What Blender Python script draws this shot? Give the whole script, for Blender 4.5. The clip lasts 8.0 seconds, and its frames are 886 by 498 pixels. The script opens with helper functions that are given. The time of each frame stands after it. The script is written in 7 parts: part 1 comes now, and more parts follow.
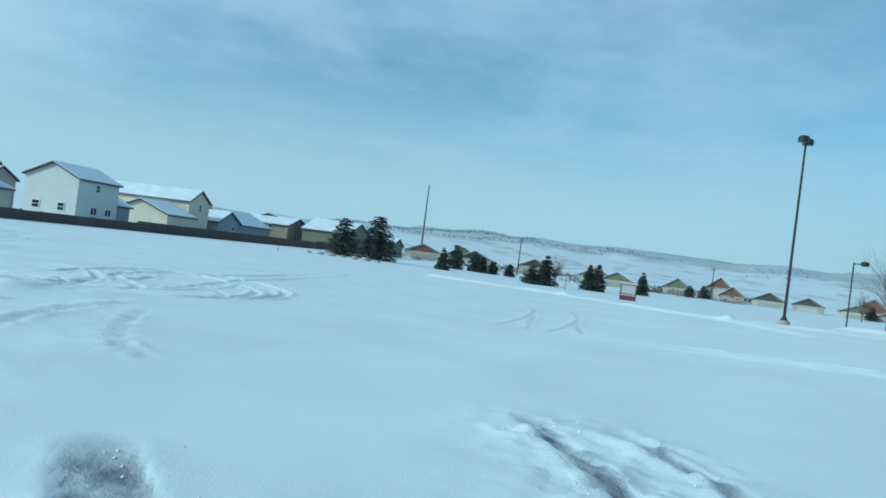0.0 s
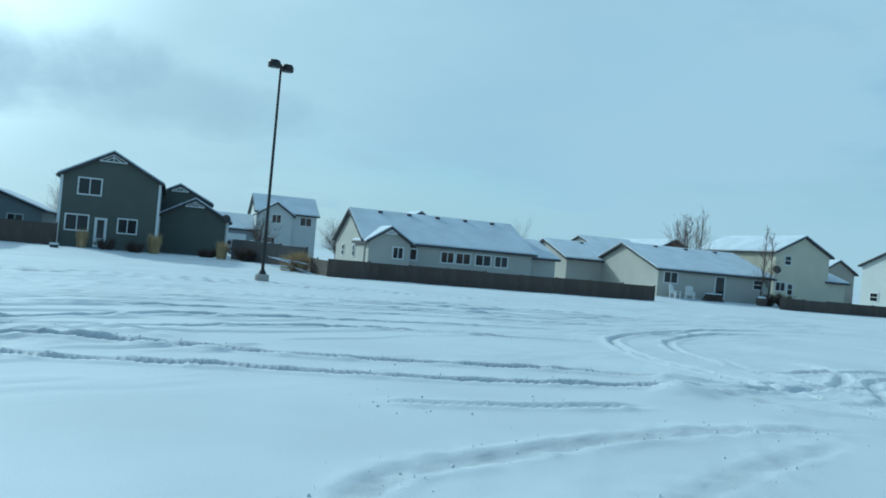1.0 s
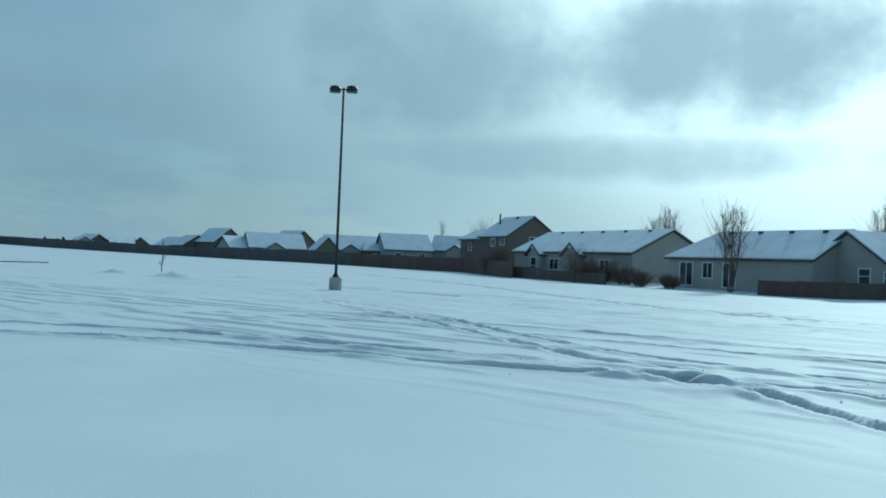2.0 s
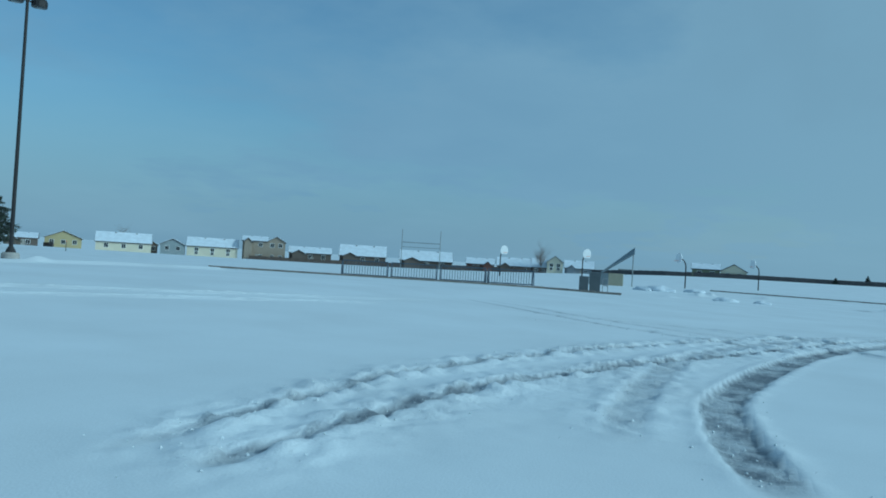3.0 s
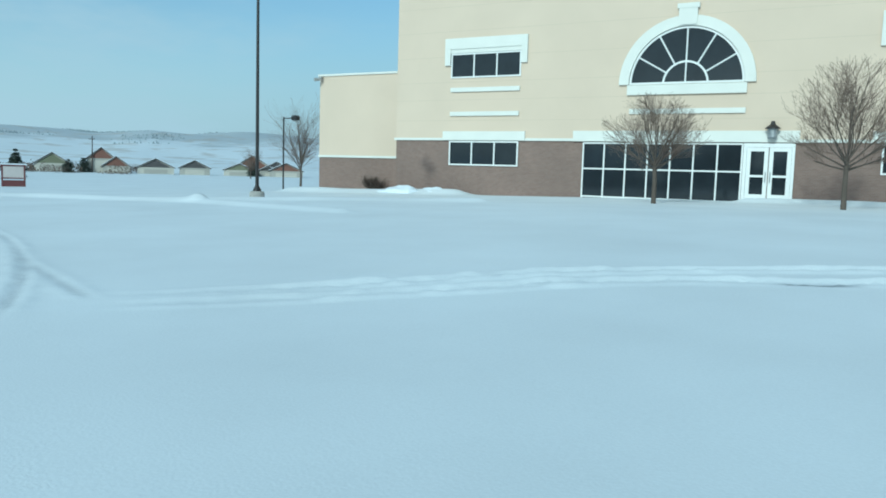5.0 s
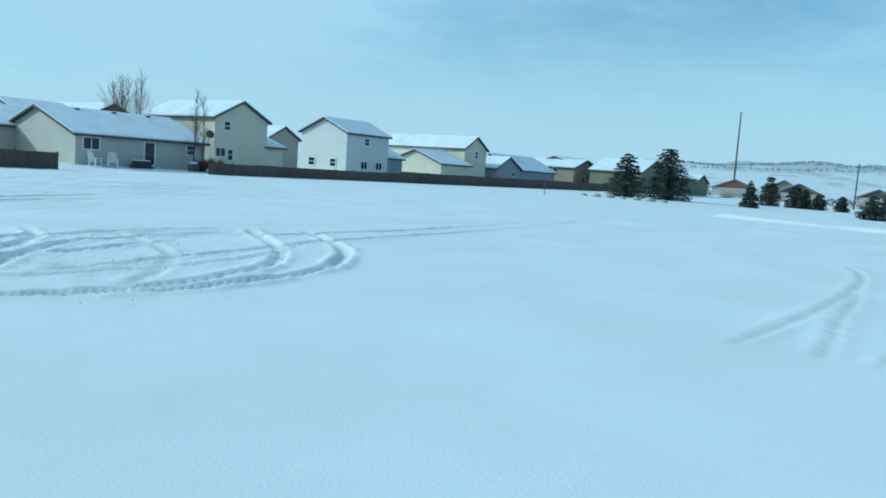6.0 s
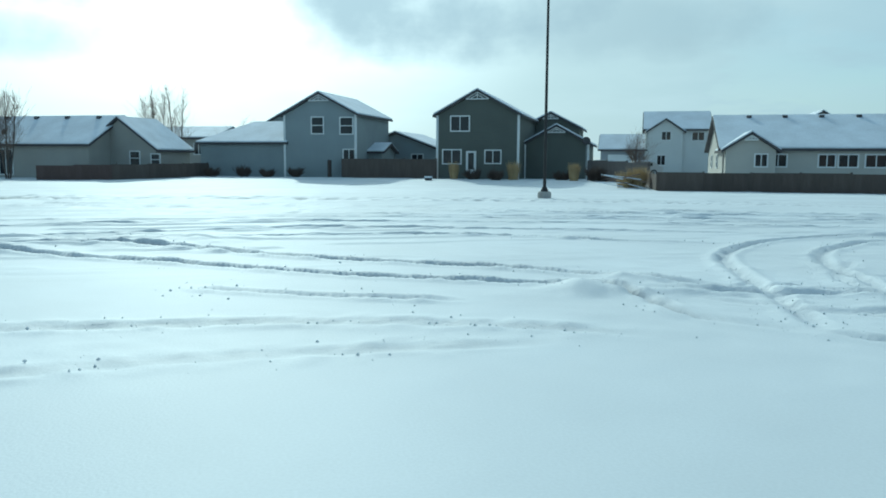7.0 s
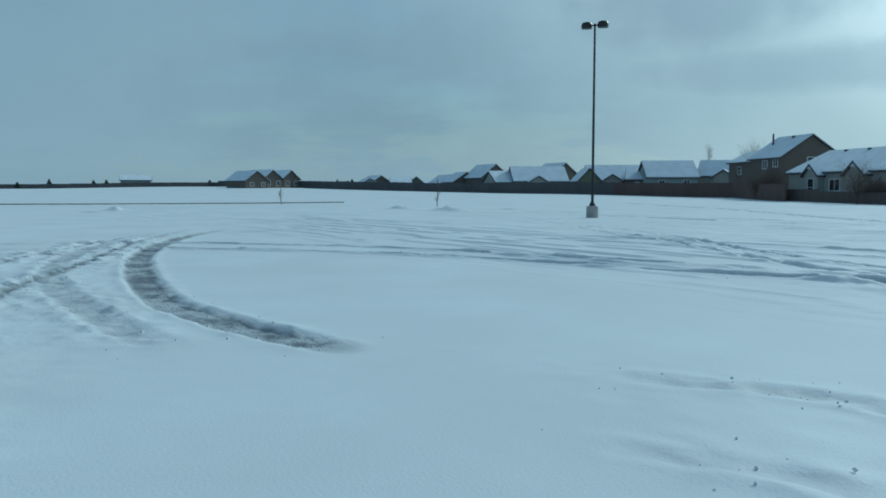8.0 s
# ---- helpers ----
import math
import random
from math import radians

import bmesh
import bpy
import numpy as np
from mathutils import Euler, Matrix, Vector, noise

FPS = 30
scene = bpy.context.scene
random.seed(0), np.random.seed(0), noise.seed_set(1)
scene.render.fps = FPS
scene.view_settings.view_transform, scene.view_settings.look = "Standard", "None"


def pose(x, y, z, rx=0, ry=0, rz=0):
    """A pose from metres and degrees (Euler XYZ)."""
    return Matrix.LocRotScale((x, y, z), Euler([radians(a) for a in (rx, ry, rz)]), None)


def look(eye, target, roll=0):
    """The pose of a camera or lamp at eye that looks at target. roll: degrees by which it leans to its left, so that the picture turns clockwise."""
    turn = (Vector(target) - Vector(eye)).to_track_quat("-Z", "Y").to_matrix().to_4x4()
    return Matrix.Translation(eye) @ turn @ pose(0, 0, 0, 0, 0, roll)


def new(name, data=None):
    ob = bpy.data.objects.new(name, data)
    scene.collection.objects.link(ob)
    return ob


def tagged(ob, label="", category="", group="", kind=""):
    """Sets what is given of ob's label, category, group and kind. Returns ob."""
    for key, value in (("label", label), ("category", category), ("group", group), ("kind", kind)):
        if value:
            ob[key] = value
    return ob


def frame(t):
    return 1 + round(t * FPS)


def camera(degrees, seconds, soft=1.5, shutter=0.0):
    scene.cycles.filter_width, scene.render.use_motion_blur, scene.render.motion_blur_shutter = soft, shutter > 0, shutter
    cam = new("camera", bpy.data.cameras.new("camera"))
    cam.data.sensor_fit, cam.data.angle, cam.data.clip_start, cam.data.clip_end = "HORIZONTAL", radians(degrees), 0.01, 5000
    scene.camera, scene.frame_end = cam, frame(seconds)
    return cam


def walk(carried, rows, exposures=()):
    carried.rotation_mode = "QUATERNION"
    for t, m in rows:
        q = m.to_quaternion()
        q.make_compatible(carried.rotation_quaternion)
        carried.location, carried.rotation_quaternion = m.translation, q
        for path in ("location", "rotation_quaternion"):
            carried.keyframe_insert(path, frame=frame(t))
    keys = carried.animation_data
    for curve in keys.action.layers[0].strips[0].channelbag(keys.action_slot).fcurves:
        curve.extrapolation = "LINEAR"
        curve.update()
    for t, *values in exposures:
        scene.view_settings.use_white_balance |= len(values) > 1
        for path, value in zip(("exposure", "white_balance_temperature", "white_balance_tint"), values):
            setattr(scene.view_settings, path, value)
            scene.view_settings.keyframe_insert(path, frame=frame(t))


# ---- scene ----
cam = camera(59.59, 8.0, soft=1.8)


def eye(x, y, z, tilt, turn, lean):
    """A camera pose: place, degrees above the horizon, heading and lean."""
    return pose(x, y, z, 90 + tilt, 0, turn) @ pose(0, 0, 0, 0, 0, lean)


PATH = [
    (0.00, eye(10.61, -3.93, 1.55, 0.53, -286.50, 7.36)),
    (0.20, eye(9.52, -3.73, 1.55, -0.15, -274.97, 5.70)),
    (0.30, eye(8.94, -3.60, 1.55, -2.14, -269.97, 4.50)),
    (0.50, eye(7.75, -3.29, 1.54, -1.91, -259.32, 3.85)),
    (0.80, eye(6.21, -2.93, 1.54, -0.07, -240.98, 5.28)),
    (1.00, eye(5.17, -2.68, 1.54, 0.83, -227.90, 4.99)),
    (1.20, eye(4.08, -2.55, 1.55, -0.17, -213.31, 3.21)),
    (1.50, eye(2.73, -2.54, 1.56, 0.71, -189.63, 3.80)),
    (1.70, eye(1.88, -2.38, 1.56, 0.58, -172.35, 3.00)),
    (2.05, eye(0.56, -2.79, 1.57, 0.96, -143.10, 2.29)),
    (2.40, eye(-0.64, -3.47, 1.57, 1.55, -114.43, 1.93)),
    (2.80, eye(-1.48, -4.04, 1.56, 1.60, -83.50, 2.32)),
    (3.00, eye(-1.29, -4.00, 1.55, 0.83, -70.10, 3.41)),
    (3.10, eye(-1.14, -3.98, 1.53, -0.41, -66.16, 3.47)),
    (3.30, eye(-0.96, -3.90, 1.52, -1.01, -58.75, 3.51)),
    (3.50, eye(-0.70, -3.57, 1.50, -3.67, -52.48, 2.04)),
    (3.70, eye(-0.29, -3.16, 1.49, -4.85, -41.57, 2.00)),
    (4.00, eye(-0.02, -2.74, 1.47, -5.18, -26.66, 1.67)),
    (4.20, eye(0.24, -2.36, 1.48, -4.79, -16.62, 1.54)),
    (4.50, eye(0.41, -1.59, 1.49, -5.07, 3.48, 1.50)),
    (4.70, eye(0.50, -0.87, 1.50, -5.56, 13.42, 1.32)),
    (5.05, eye(0.55, -0.19, 1.50, -5.53, 32.59, 1.83)),
    (5.40, eye(0.53, 0.25, 1.49, -5.16, 52.79, 2.68)),
    (5.80, eye(0.46, 0.68, 1.50, -5.16, 79.05, 3.59)),
    (5.90, eye(0.42, 0.78, 1.50, -5.46, 88.75, 3.75)),
    (6.00, eye(0.38, 0.87, 1.51, -5.77, 95.75, 3.89)),
    (6.20, eye(0.17, 1.02, 1.52, -6.16, 108.96, 3.41)),
    (6.50, eye(-0.33, 1.21, 1.53, -5.50, 130.39, 3.17)),
    (6.80, eye(-0.79, 1.29, 1.53, -5.57, 151.10, 0.96)),
    (7.00, eye(-1.11, 1.17, 1.53, -6.40, 165.06, 0.36)),
    (7.20, eye(-1.31, 0.86, 1.53, -5.45, 179.88, 0.49)),
    (7.50, eye(-1.63, 0.57, 1.53, -4.84, 201.19, 1.36)),
    (7.80, eye(-1.53, -0.28, 1.53, -5.24, 219.69, -0.37)),
    (8.00, eye(-1.46, -0.96, 1.53, -4.55, 233.40, -0.05)),
]
EXPOSURES = [
    (0.0, -0.1, 5000, -15), (0.5, -0.18, 4950, -15), (1.0, -0.16, 5000, -15), (1.5, -0.28, 5250, -14), (3.0, -0.54, 4650, -17),
    (3.5, -0.5, 4700, -16), (4.0, -0.35, 4950, -14), (4.5, -0.2, 5380, -13), (6.0, 0.05, 4950, -15), (6.5, 0.08, 5250, -15), (7.0, -0.05, 5500, -14), (7.5, -0.22, 5550, -13), (8.0, -0.52, 5150, -13),
]
walk(cam, PATH, EXPOSURES)

# ---- sky and sun ----
SUN_TURN, SUN_RISE = radians(-87), radians(27)
SUN_WAY = Vector((math.cos(SUN_TURN) * math.cos(SUN_RISE), math.sin(SUN_TURN) * math.cos(SUN_RISE), math.sin(SUN_RISE)))

world = bpy.data.worlds.new("winter_sky")
scene.world = world
world.use_nodes = True
WN, WL = world.node_tree.nodes, world.node_tree.links


def wmath(op, a, b=None, c=None):
    n = WN.new("ShaderNodeMath")
    n.operation = op
    for i, v in enumerate((a, b, c)):
        if v is None:
            continue
        if isinstance(v, (int, float)):
            n.inputs[i].default_value = v
        else:
            WL.new(v, n.inputs[i])
    return n.outputs[0]


def wdot(vec, way):
    n = WN.new("ShaderNodeVectorMath")
    n.operation = "DOT_PRODUCT"
    WL.new(vec, n.inputs[0])
    n.inputs[1].default_value = way
    return n.outputs["Value"]


def wstep(v, lo, hi, a=0.0, b=1.0):
    n = WN.new("ShaderNodeMapRange")
    n.interpolation_type = "SMOOTHSTEP"
    WL.new(v, n.inputs[0])
    for i, x in enumerate((lo, hi, a, b)):
        n.inputs[i + 1].default_value = x
    return n.outputs[0]


def wmix(f, a, b):
    n = WN.new("ShaderNodeMix")
    n.data_type = "RGBA"
    WL.new(f, n.inputs[0])
    for s, v in ((6, a), (7, b)):
        if isinstance(v, tuple):
            n.inputs[s].default_value = (*v, 1)
        else:
            WL.new(v, n.inputs[s])
    return n.outputs[2]


sky = WN.new("ShaderNodeTexSky")
sky.sky_type = "NISHITA"
sky.sun_disc = False
sky.sun_elevation = SUN_RISE
sky.sun_rotation = radians(90) - SUN_TURN
sky.air_density, sky.dust_density, sky.ozone_density = 1.2, 0.6, 2.5
coord = WN.new("ShaderNodeTexCoord").outputs["Generated"]
split = WN.new("ShaderNodeSeparateXYZ")
WL.new(coord, split.inputs[0])
rise = wmath("MAXIMUM", split.outputs[2], 0.0)
toward = wdot(coord, tuple(SUN_WAY))
lift = wmath("ADD", rise, 0.16)
flat = WN.new("ShaderNodeCombineXYZ")
WL.new(wmath("DIVIDE", split.outputs[0], lift), flat.inputs[0])
WL.new(wmath("DIVIDE", split.outputs[1], lift), flat.inputs[1])


def wnoise(scale, detail, rough, seed):
    n = WN.new("ShaderNodeTexNoise")
    n.noise_dimensions = "4D"
    WL.new(flat.outputs[0], n.inputs["Vector"])
    n.inputs["W"].default_value = seed
    n.inputs["Scale"].default_value, n.inputs["Detail"].default_value, n.inputs["Roughness"].default_value = scale, detail, rough
    return n.outputs["Fac"]


# thin veil of cirrus all round, thicker towards the sun and the south-east
side = wdot(coord, (0.3, -0.95, 0.0))
near_sun = wstep(toward, 0.55, 0.99)
glare = wstep(toward, 0.84, 0.975)
streaks = wnoise(0.55, 6.0, 0.62, 3.1)
veil = wmath("ADD", wmath("MULTIPLY", wstep(streaks, 0.40, 0.66), 0.75), wstep(side, -0.65, 0.35, 0.0, 0.6))
veil = wmath("ADD", veil, wmath("MULTIPLY", near_sun, 0.5))
low = wstep(rise, 0.0, 0.28, 0.88, 0.0)
veil = wmath("MAXIMUM", wmath("MINIMUM", veil, 0.95), low)
haze_tone = wmix(wstep(side, -0.2, 0.6), (3.0, 3.8, 4.75), (3.7, 4.4, 5.0))
haze_tone = wmix(wstep(split.outputs[0], -0.35, -0.95, 0.0, 1.0), haze_tone, (4.6, 5.5, 6.3))
haze_tone = wmix(near_sun, haze_tone, (6.6, 7.1, 7.3))
haze_tone = wmix(glare, haze_tone, (14.0, 14.0, 13.8))
base = wmix(veil, sky.outputs[0], haze_tone)
wisps = wmath("MULTIPLY", wstep(wnoise(0.8, 7.0, 0.6, 9.4), 0.42, 0.68), wstep(split.outputs[0], -0.95, 0.1, 0.75, 0.15))
base = wmix(wisps, base, wmix(near_sun, (4.7, 5.4, 6.0), (7.5, 7.9, 8.1)))
# grey clouds, ragged at the edges: heading and height of each in degrees, its half width and half height, and its weight
heading = wmath("MULTIPLY", wmath("ARCTAN2", split.outputs[1], split.outputs[0]), 57.2958)
height = wmath("MULTIPLY", wmath("ARCSINE", split.outputs[2]), 57.2958)
puffs = WN.new("ShaderNodeTexNoise")
WL.new(coord, puffs.inputs["Vector"])
puffs.inputs["Scale"].default_value, puffs.inputs["Detail"].default_value, puffs.inputs["Roughness"].default_value = 7.0, 5.0, 0.55
rag = wmath("MULTIPLY_ADD", wmath("ADD", wmath("MULTIPLY", puffs.outputs["Fac"], 0.65), wmath("MULTIPLY", wnoise(1.1, 6.0, 0.6, 5.7), 0.35)), 6.4, -3.2)
heavy = None
for c_turn, c_up, c_wide, c_high, c_weight in ((-104, 10.4, 11, 3.2, 0.9), (-117, 9.2, 10, 2.0, 0.5), (-74, 15.2, 11, 4.4, 0.9), (-53, 15.5, 10, 5.5, 0.85), (-66, 7.8, 17, 1.5, 0.6), (-36, 7.0, 20, 6.0, 0.3), (-20, 17, 22, 6.0, 0.15), (-44, 20, 16, 4.0, 0.35), (-84, 29, 16, 5.0, 0.6)):
    a = wmath("POWER", wmath("ABSOLUTE", wmath("DIVIDE", wmath("SUBTRACT", heading, c_turn), c_wide)), 2.0)
    b = wmath("POWER", wmath("ABSOLUTE", wmath("DIVIDE", wmath("SUBTRACT", height, c_up), c_high)), 2.0)
    puff = wmath("MULTIPLY", wstep(wmath("ADD", wmath("ADD", a, b), rag), -0.3, 1.9, 1.0, 0.0), c_weight)
    heavy = puff if heavy is None else wmath("MAXIMUM", heavy, puff)
grey = wmix(near_sun, (2.4, 2.85, 3.4), (4.7, 5.4, 6.1))
base = wmix(heavy, base, grey)
back = WN["Background"]
WL.new(base, back.inputs[0])
back.inputs[1].default_value = 0.115

sun = new("sun", bpy.data.lights.new("sun", "SUN"))
sun.data.energy, sun.data.angle, sun.data.color = 2.4, radians(2.0), (1.0, 0.95, 0.86)
sun.matrix_world = look(SUN_WAY * 60, (0, 0, 0))

# ---- materials ----


def mat(name, colour, rough=0.7, vary=0.15, scale=3.0, fine=40.0, bump=0.15, metal=0.0, stretch=(1, 1, 1), lap=0.0, per_piece=0.0, spec=0.5):
    """A surface with stains and grain at two scales; lap: the height of horizontal boards, in metres."""
    m = bpy.data.materials.new(name)
    m.use_nodes = True
    N, L = m.node_tree.nodes, m.node_tree.links
    p = N["Principled BSDF"]
    p.inputs["Roughness"].default_value, p.inputs["Metallic"].default_value = rough, metal
    p.inputs["Specular IOR Level"].default_value = spec
    tc = N.new("ShaderNodeTexCoord")
    mp = N.new("ShaderNodeMapping")
    mp.inputs["Scale"].default_value = stretch
    L.new(tc.outputs["Object"], mp.inputs[0])
    big, small = N.new("ShaderNodeTexNoise"), N.new("ShaderNodeTexNoise")
    for n, s, d in ((big, scale, 4), (small, fine, 3)):
        L.new(mp.outputs[0], n.inputs["Vector"])
        n.inputs["Scale"].default_value, n.inputs["Detail"].default_value = s, d
    mix = N.new("ShaderNodeMath")
    mix.operation = "MULTIPLY_ADD"
    L.new(small.outputs["Fac"], mix.inputs[0])
    mix.inputs[1].default_value = 0.5
    L.new(big.outputs["Fac"], mix.inputs[2])
    value = mix.outputs[0]
    if per_piece:
        info = N.new("ShaderNodeObjectInfo")
        add = N.new("ShaderNodeMath")
        add.operation = "MULTIPLY_ADD"
        L.new(info.outputs["Random"], add.inputs[0])
        add.inputs[1].default_value = per_piece
        L.new(value, add.inputs[2])
        value = add.outputs[0]
    ramp = N.new("ShaderNodeMapRange")
    L.new(value, ramp.inputs[0])
    for i, v in enumerate((0.4, 1.1 + per_piece, 1 - vary, 1 + vary)):
        ramp.inputs[i + 1].default_value = v
    tint = N.new("ShaderNodeVectorMath")
    tint.operation = "SCALE"
    tint.inputs[0].default_value = colour
    L.new(ramp.outputs[0], tint.inputs["Scale"])
    L.new(tint.outputs[0], p.inputs["Base Color"])
    b = N.new("ShaderNodeBump")
    b.inputs["Strength"].default_value = bump
    b.inputs["Distance"].default_value = 0.02
    height = small.outputs["Fac"]
    if lap:
        sep = N.new("ShaderNodeSeparateXYZ")
        L.new(tc.outputs["Object"], sep.inputs[0])
        saw = N.new("ShaderNodeMath")
        saw.operation = "FRACT"
        div = N.new("ShaderNodeMath")
        div.operation = "DIVIDE"
        L.new(sep.outputs[2], div.inputs[0])
        div.inputs[1].default_value = -lap
        L.new(div.outputs[0], saw.inputs[0])
        both = N.new("ShaderNodeMath")
        both.operation = "MULTIPLY_ADD"
        L.new(saw.outputs[0], both.inputs[0])
        both.inputs[1].default_value = 1.2
        L.new(small.outputs["Fac"], both.inputs[2])
        height = both.outputs[0]
        b.inputs["Strength"].default_value = 0.6
    L.new(height, b.inputs["Height"])
    L.new(b.outputs[0], p.inputs["Normal"])
    return m


def brick_mat(name, colour, mortar, scale=1.0):
    m = mat(name, colour, 0.9, 0.18, 0.5, 20, 0.2)
    N, L = m.node_tree.nodes, m.node_tree.links
    p = N["Principled BSDF"]
    tc = N.new("ShaderNodeTexCoord")
    sep, comb = N.new("ShaderNodeSeparateXYZ"), N.new("ShaderNodeCombineXYZ")
    L.new(tc.outputs["Object"], sep.inputs[0])
    add = N.new("ShaderNodeMath")
    L.new(sep.outputs[0], add.inputs[0])
    L.new(sep.outputs[1], add.inputs[1])
    L.new(add.outputs[0], comb.inputs[0])
    L.new(sep.outputs[2], comb.inputs[1])
    br = N.new("ShaderNodeTexBrick")
    L.new(comb.outputs[0], br.inputs["Vector"])
    old = p.inputs["Base Color"].links[0].from_socket
    dark = N.new("ShaderNodeVectorMath")
    dark.operation = "MULTIPLY"
    L.new(old, dark.inputs[0])
    dark.inputs[1].default_value = (0.82, 0.8, 0.8)
    L.new(old, br.inputs["Color1"])
    L.new(dark.outputs[0], br.inputs["Color2"])
    br.inputs["Mortar"].default_value = (*mortar, 1)
    br.inputs["Scale"].default_value = 1.0
    br.inputs["Mortar Size"].default_value = 0.006
    br.inputs["Brick Width"].default_value, br.inputs["Row Height"].default_value = 0.203 * scale, 0.0677 * scale
    L.new(br.outputs["Color"], p.inputs["Base Color"])
    return m


def glass_mat(name, colour, rough=0.06):
    m = mat(name, colour, rough, 0.25, 0.8, 2.0, 0.02)
    m.node_tree.nodes["Principled BSDF"].inputs["IOR"].default_value = 1.5
    return m


M_SNOW_ROOF = mat("roof_snow", (0.67, 0.72, 0.78), 0.8, 0.16, 0.7, 7, 0.3)
M_SHINGLE = mat("shingle", (0.075, 0.072, 0.075), 0.9, 0.3, 1.5, 25, 0.4)
M_WHITE = mat("white_trim", (0.72, 0.73, 0.72), 0.55, 0.06, 2, 30, 0.1)
M_GLASS = glass_mat("window_glass", (0.018, 0.023, 0.028))
M_GLASS_L = glass_mat("pale_glass", (0.10, 0.12, 0.13))
M_DARKGREEN = mat("dark_green_siding", (0.108, 0.118, 0.103), 0.8, 0.12, 0.6, 18, 0.2, lap=0.2)
M_GREYBLUE = mat("grey_blue_siding", (0.27, 0.305, 0.315), 0.8, 0.1, 0.6, 18, 0.2, lap=0.2)
M_GREYTAN = mat("grey_tan_siding", (0.35, 0.34, 0.31), 0.8, 0.1, 0.6, 18, 0.2, lap=0.2)
M_TAN = mat("tan_siding", (0.46, 0.445, 0.40), 0.8, 0.1, 0.6, 18, 0.2, lap=0.2)
M_BROWN = mat("brown_siding", (0.13, 0.108, 0.09), 0.8, 0.12, 0.6, 18, 0.2, lap=0.2)
M_TANBROWN = mat("tan_brown_siding", (0.30, 0.255, 0.20), 0.8, 0.1, 0.6, 18, 0.2, lap=0.2)
M_CREAM = mat("cream_siding", (0.63, 0.59, 0.46), 0.8, 0.08, 0.6, 18, 0.2, lap=0.2)
M_WHITESIDE = mat("white_siding", (0.62, 0.63, 0.61), 0.8, 0.06, 0.6, 18, 0.2, lap=0.2)
M_BLUESIDE = mat("blue_siding", (0.29, 0.31, 0.335), 0.8, 0.1, 0.6, 18, 0.2, lap=0.2)
M_YELLOW = mat("yellow_siding", (0.42, 0.365, 0.20), 0.8, 0.08, 0.6, 18, 0.2, lap=0.2)
M_REDBROWN = mat("red_brown_siding", (0.17, 0.085, 0.065), 0.8, 0.12, 0.6, 18, 0.2, lap=0.2)
M_OLIVE = mat("olive_siding", (0.17, 0.18, 0.12), 0.8, 0.12, 0.6, 18, 0.2, lap=0.2)
M_FENCE = mat("weathered_fence_wood", (0.102, 0.082, 0.070), 0.9, 0.35, 0.7, 14, 0.5, stretch=(6, 6, 1), per_piece=0.3)
# fence wood greyed: distance haze on the far fences put into the colour
M_FENCE_DARK = mat("dark_grey_fence", (0.10, 0.094, 0.096), 0.9, 0.3, 0.7, 14, 0.5, stretch=(6, 6, 1), per_piece=0.3)
M_FENCE_RED = mat("red_cedar_fence", (0.115, 0.078, 0.068), 0.9, 0.3, 0.7, 14, 0.5, stretch=(6, 6, 1), per_piece=0.3)
M_BARK = mat("bark", (0.10, 0.082, 0.068), 0.95, 0.3, 3, 30, 0.6, stretch=(3, 3, 0.6))
M_BIRCH = mat("pale_bark", (0.34, 0.31, 0.27), 0.9, 0.3, 3, 30, 0.4)
M_TWIG = mat("twigs", (0.17, 0.125, 0.10), 0.95, 0.25, 2, 30, 0.2)
M_LEAF_BROWN = mat("dry_brown_leaves", (0.20, 0.16, 0.13), 0.85, 0.45, 2.2, 12, 0.2)
M_NEEDLE = mat("conifer_needles", (0.066, 0.086, 0.070), 0.85, 0.4, 1.6, 14, 0.3)
M_GRASS = mat("dry_ornamental_grass", (0.46, 0.34, 0.18), 0.9, 0.3, 2, 30, 0.2, per_piece=0.2)
M_SHRUB = mat("bare_shrub", (0.115, 0.088, 0.072), 0.95, 0.3, 2, 30, 0.2)
M_POLE = mat("dark_bronze_paint", (0.022, 0.021, 0.022), 0.45, 0.2, 1, 30, 0.05, metal=0.2)
M_CONCRETE = mat("concrete", (0.36, 0.35, 0.33), 0.9, 0.2, 2.5, 40, 0.4)
M_STUCCO = mat("beige_stucco", (0.61, 0.50, 0.395), 0.92, 0.06, 0.35, 60, 0.25)
M_STUCCO_TRIM = mat("white_stucco_trim", (0.68, 0.68, 0.635), 0.9, 0.05, 1, 50, 0.2)
M_BRICK = brick_mat("brown_brick", (0.215, 0.145, 0.12), (0.24, 0.21, 0.19))
M_BRICK_RED = brick_mat("red_brick", (0.205, 0.118, 0.10), (0.24, 0.20, 0.18))
M_STEEL = mat("galvanised_steel", (0.33, 0.35, 0.36), 0.45, 0.2, 3, 40, 0.1, metal=0.7)
M_BLUE_STEEL = mat("dark_blue_steel", (0.06, 0.085, 0.12), 0.5, 0.2, 3, 40, 0.1, metal=0.2)
M_BOARD = mat("white_backboard", (0.80, 0.81, 0.82), 0.4, 0.05, 3, 40, 0.05)
M_ORANGE = mat("orange_paint", (0.62, 0.14, 0.05), 0.5, 0.15, 6, 60, 0.1)
M_RED = mat("red_sign_paint", (0.12, 0.04, 0.04), 0.5, 0.12, 3, 40, 0.05)
M_SIGNWHITE = mat("sign_white", (0.50, 0.46, 0.45), 0.5, 0.08, 3, 40, 0.05)
M_POLEWOOD = mat("utility_pole_wood", (0.075, 0.065, 0.058), 0.9, 0.25, 2, 30, 0.4)
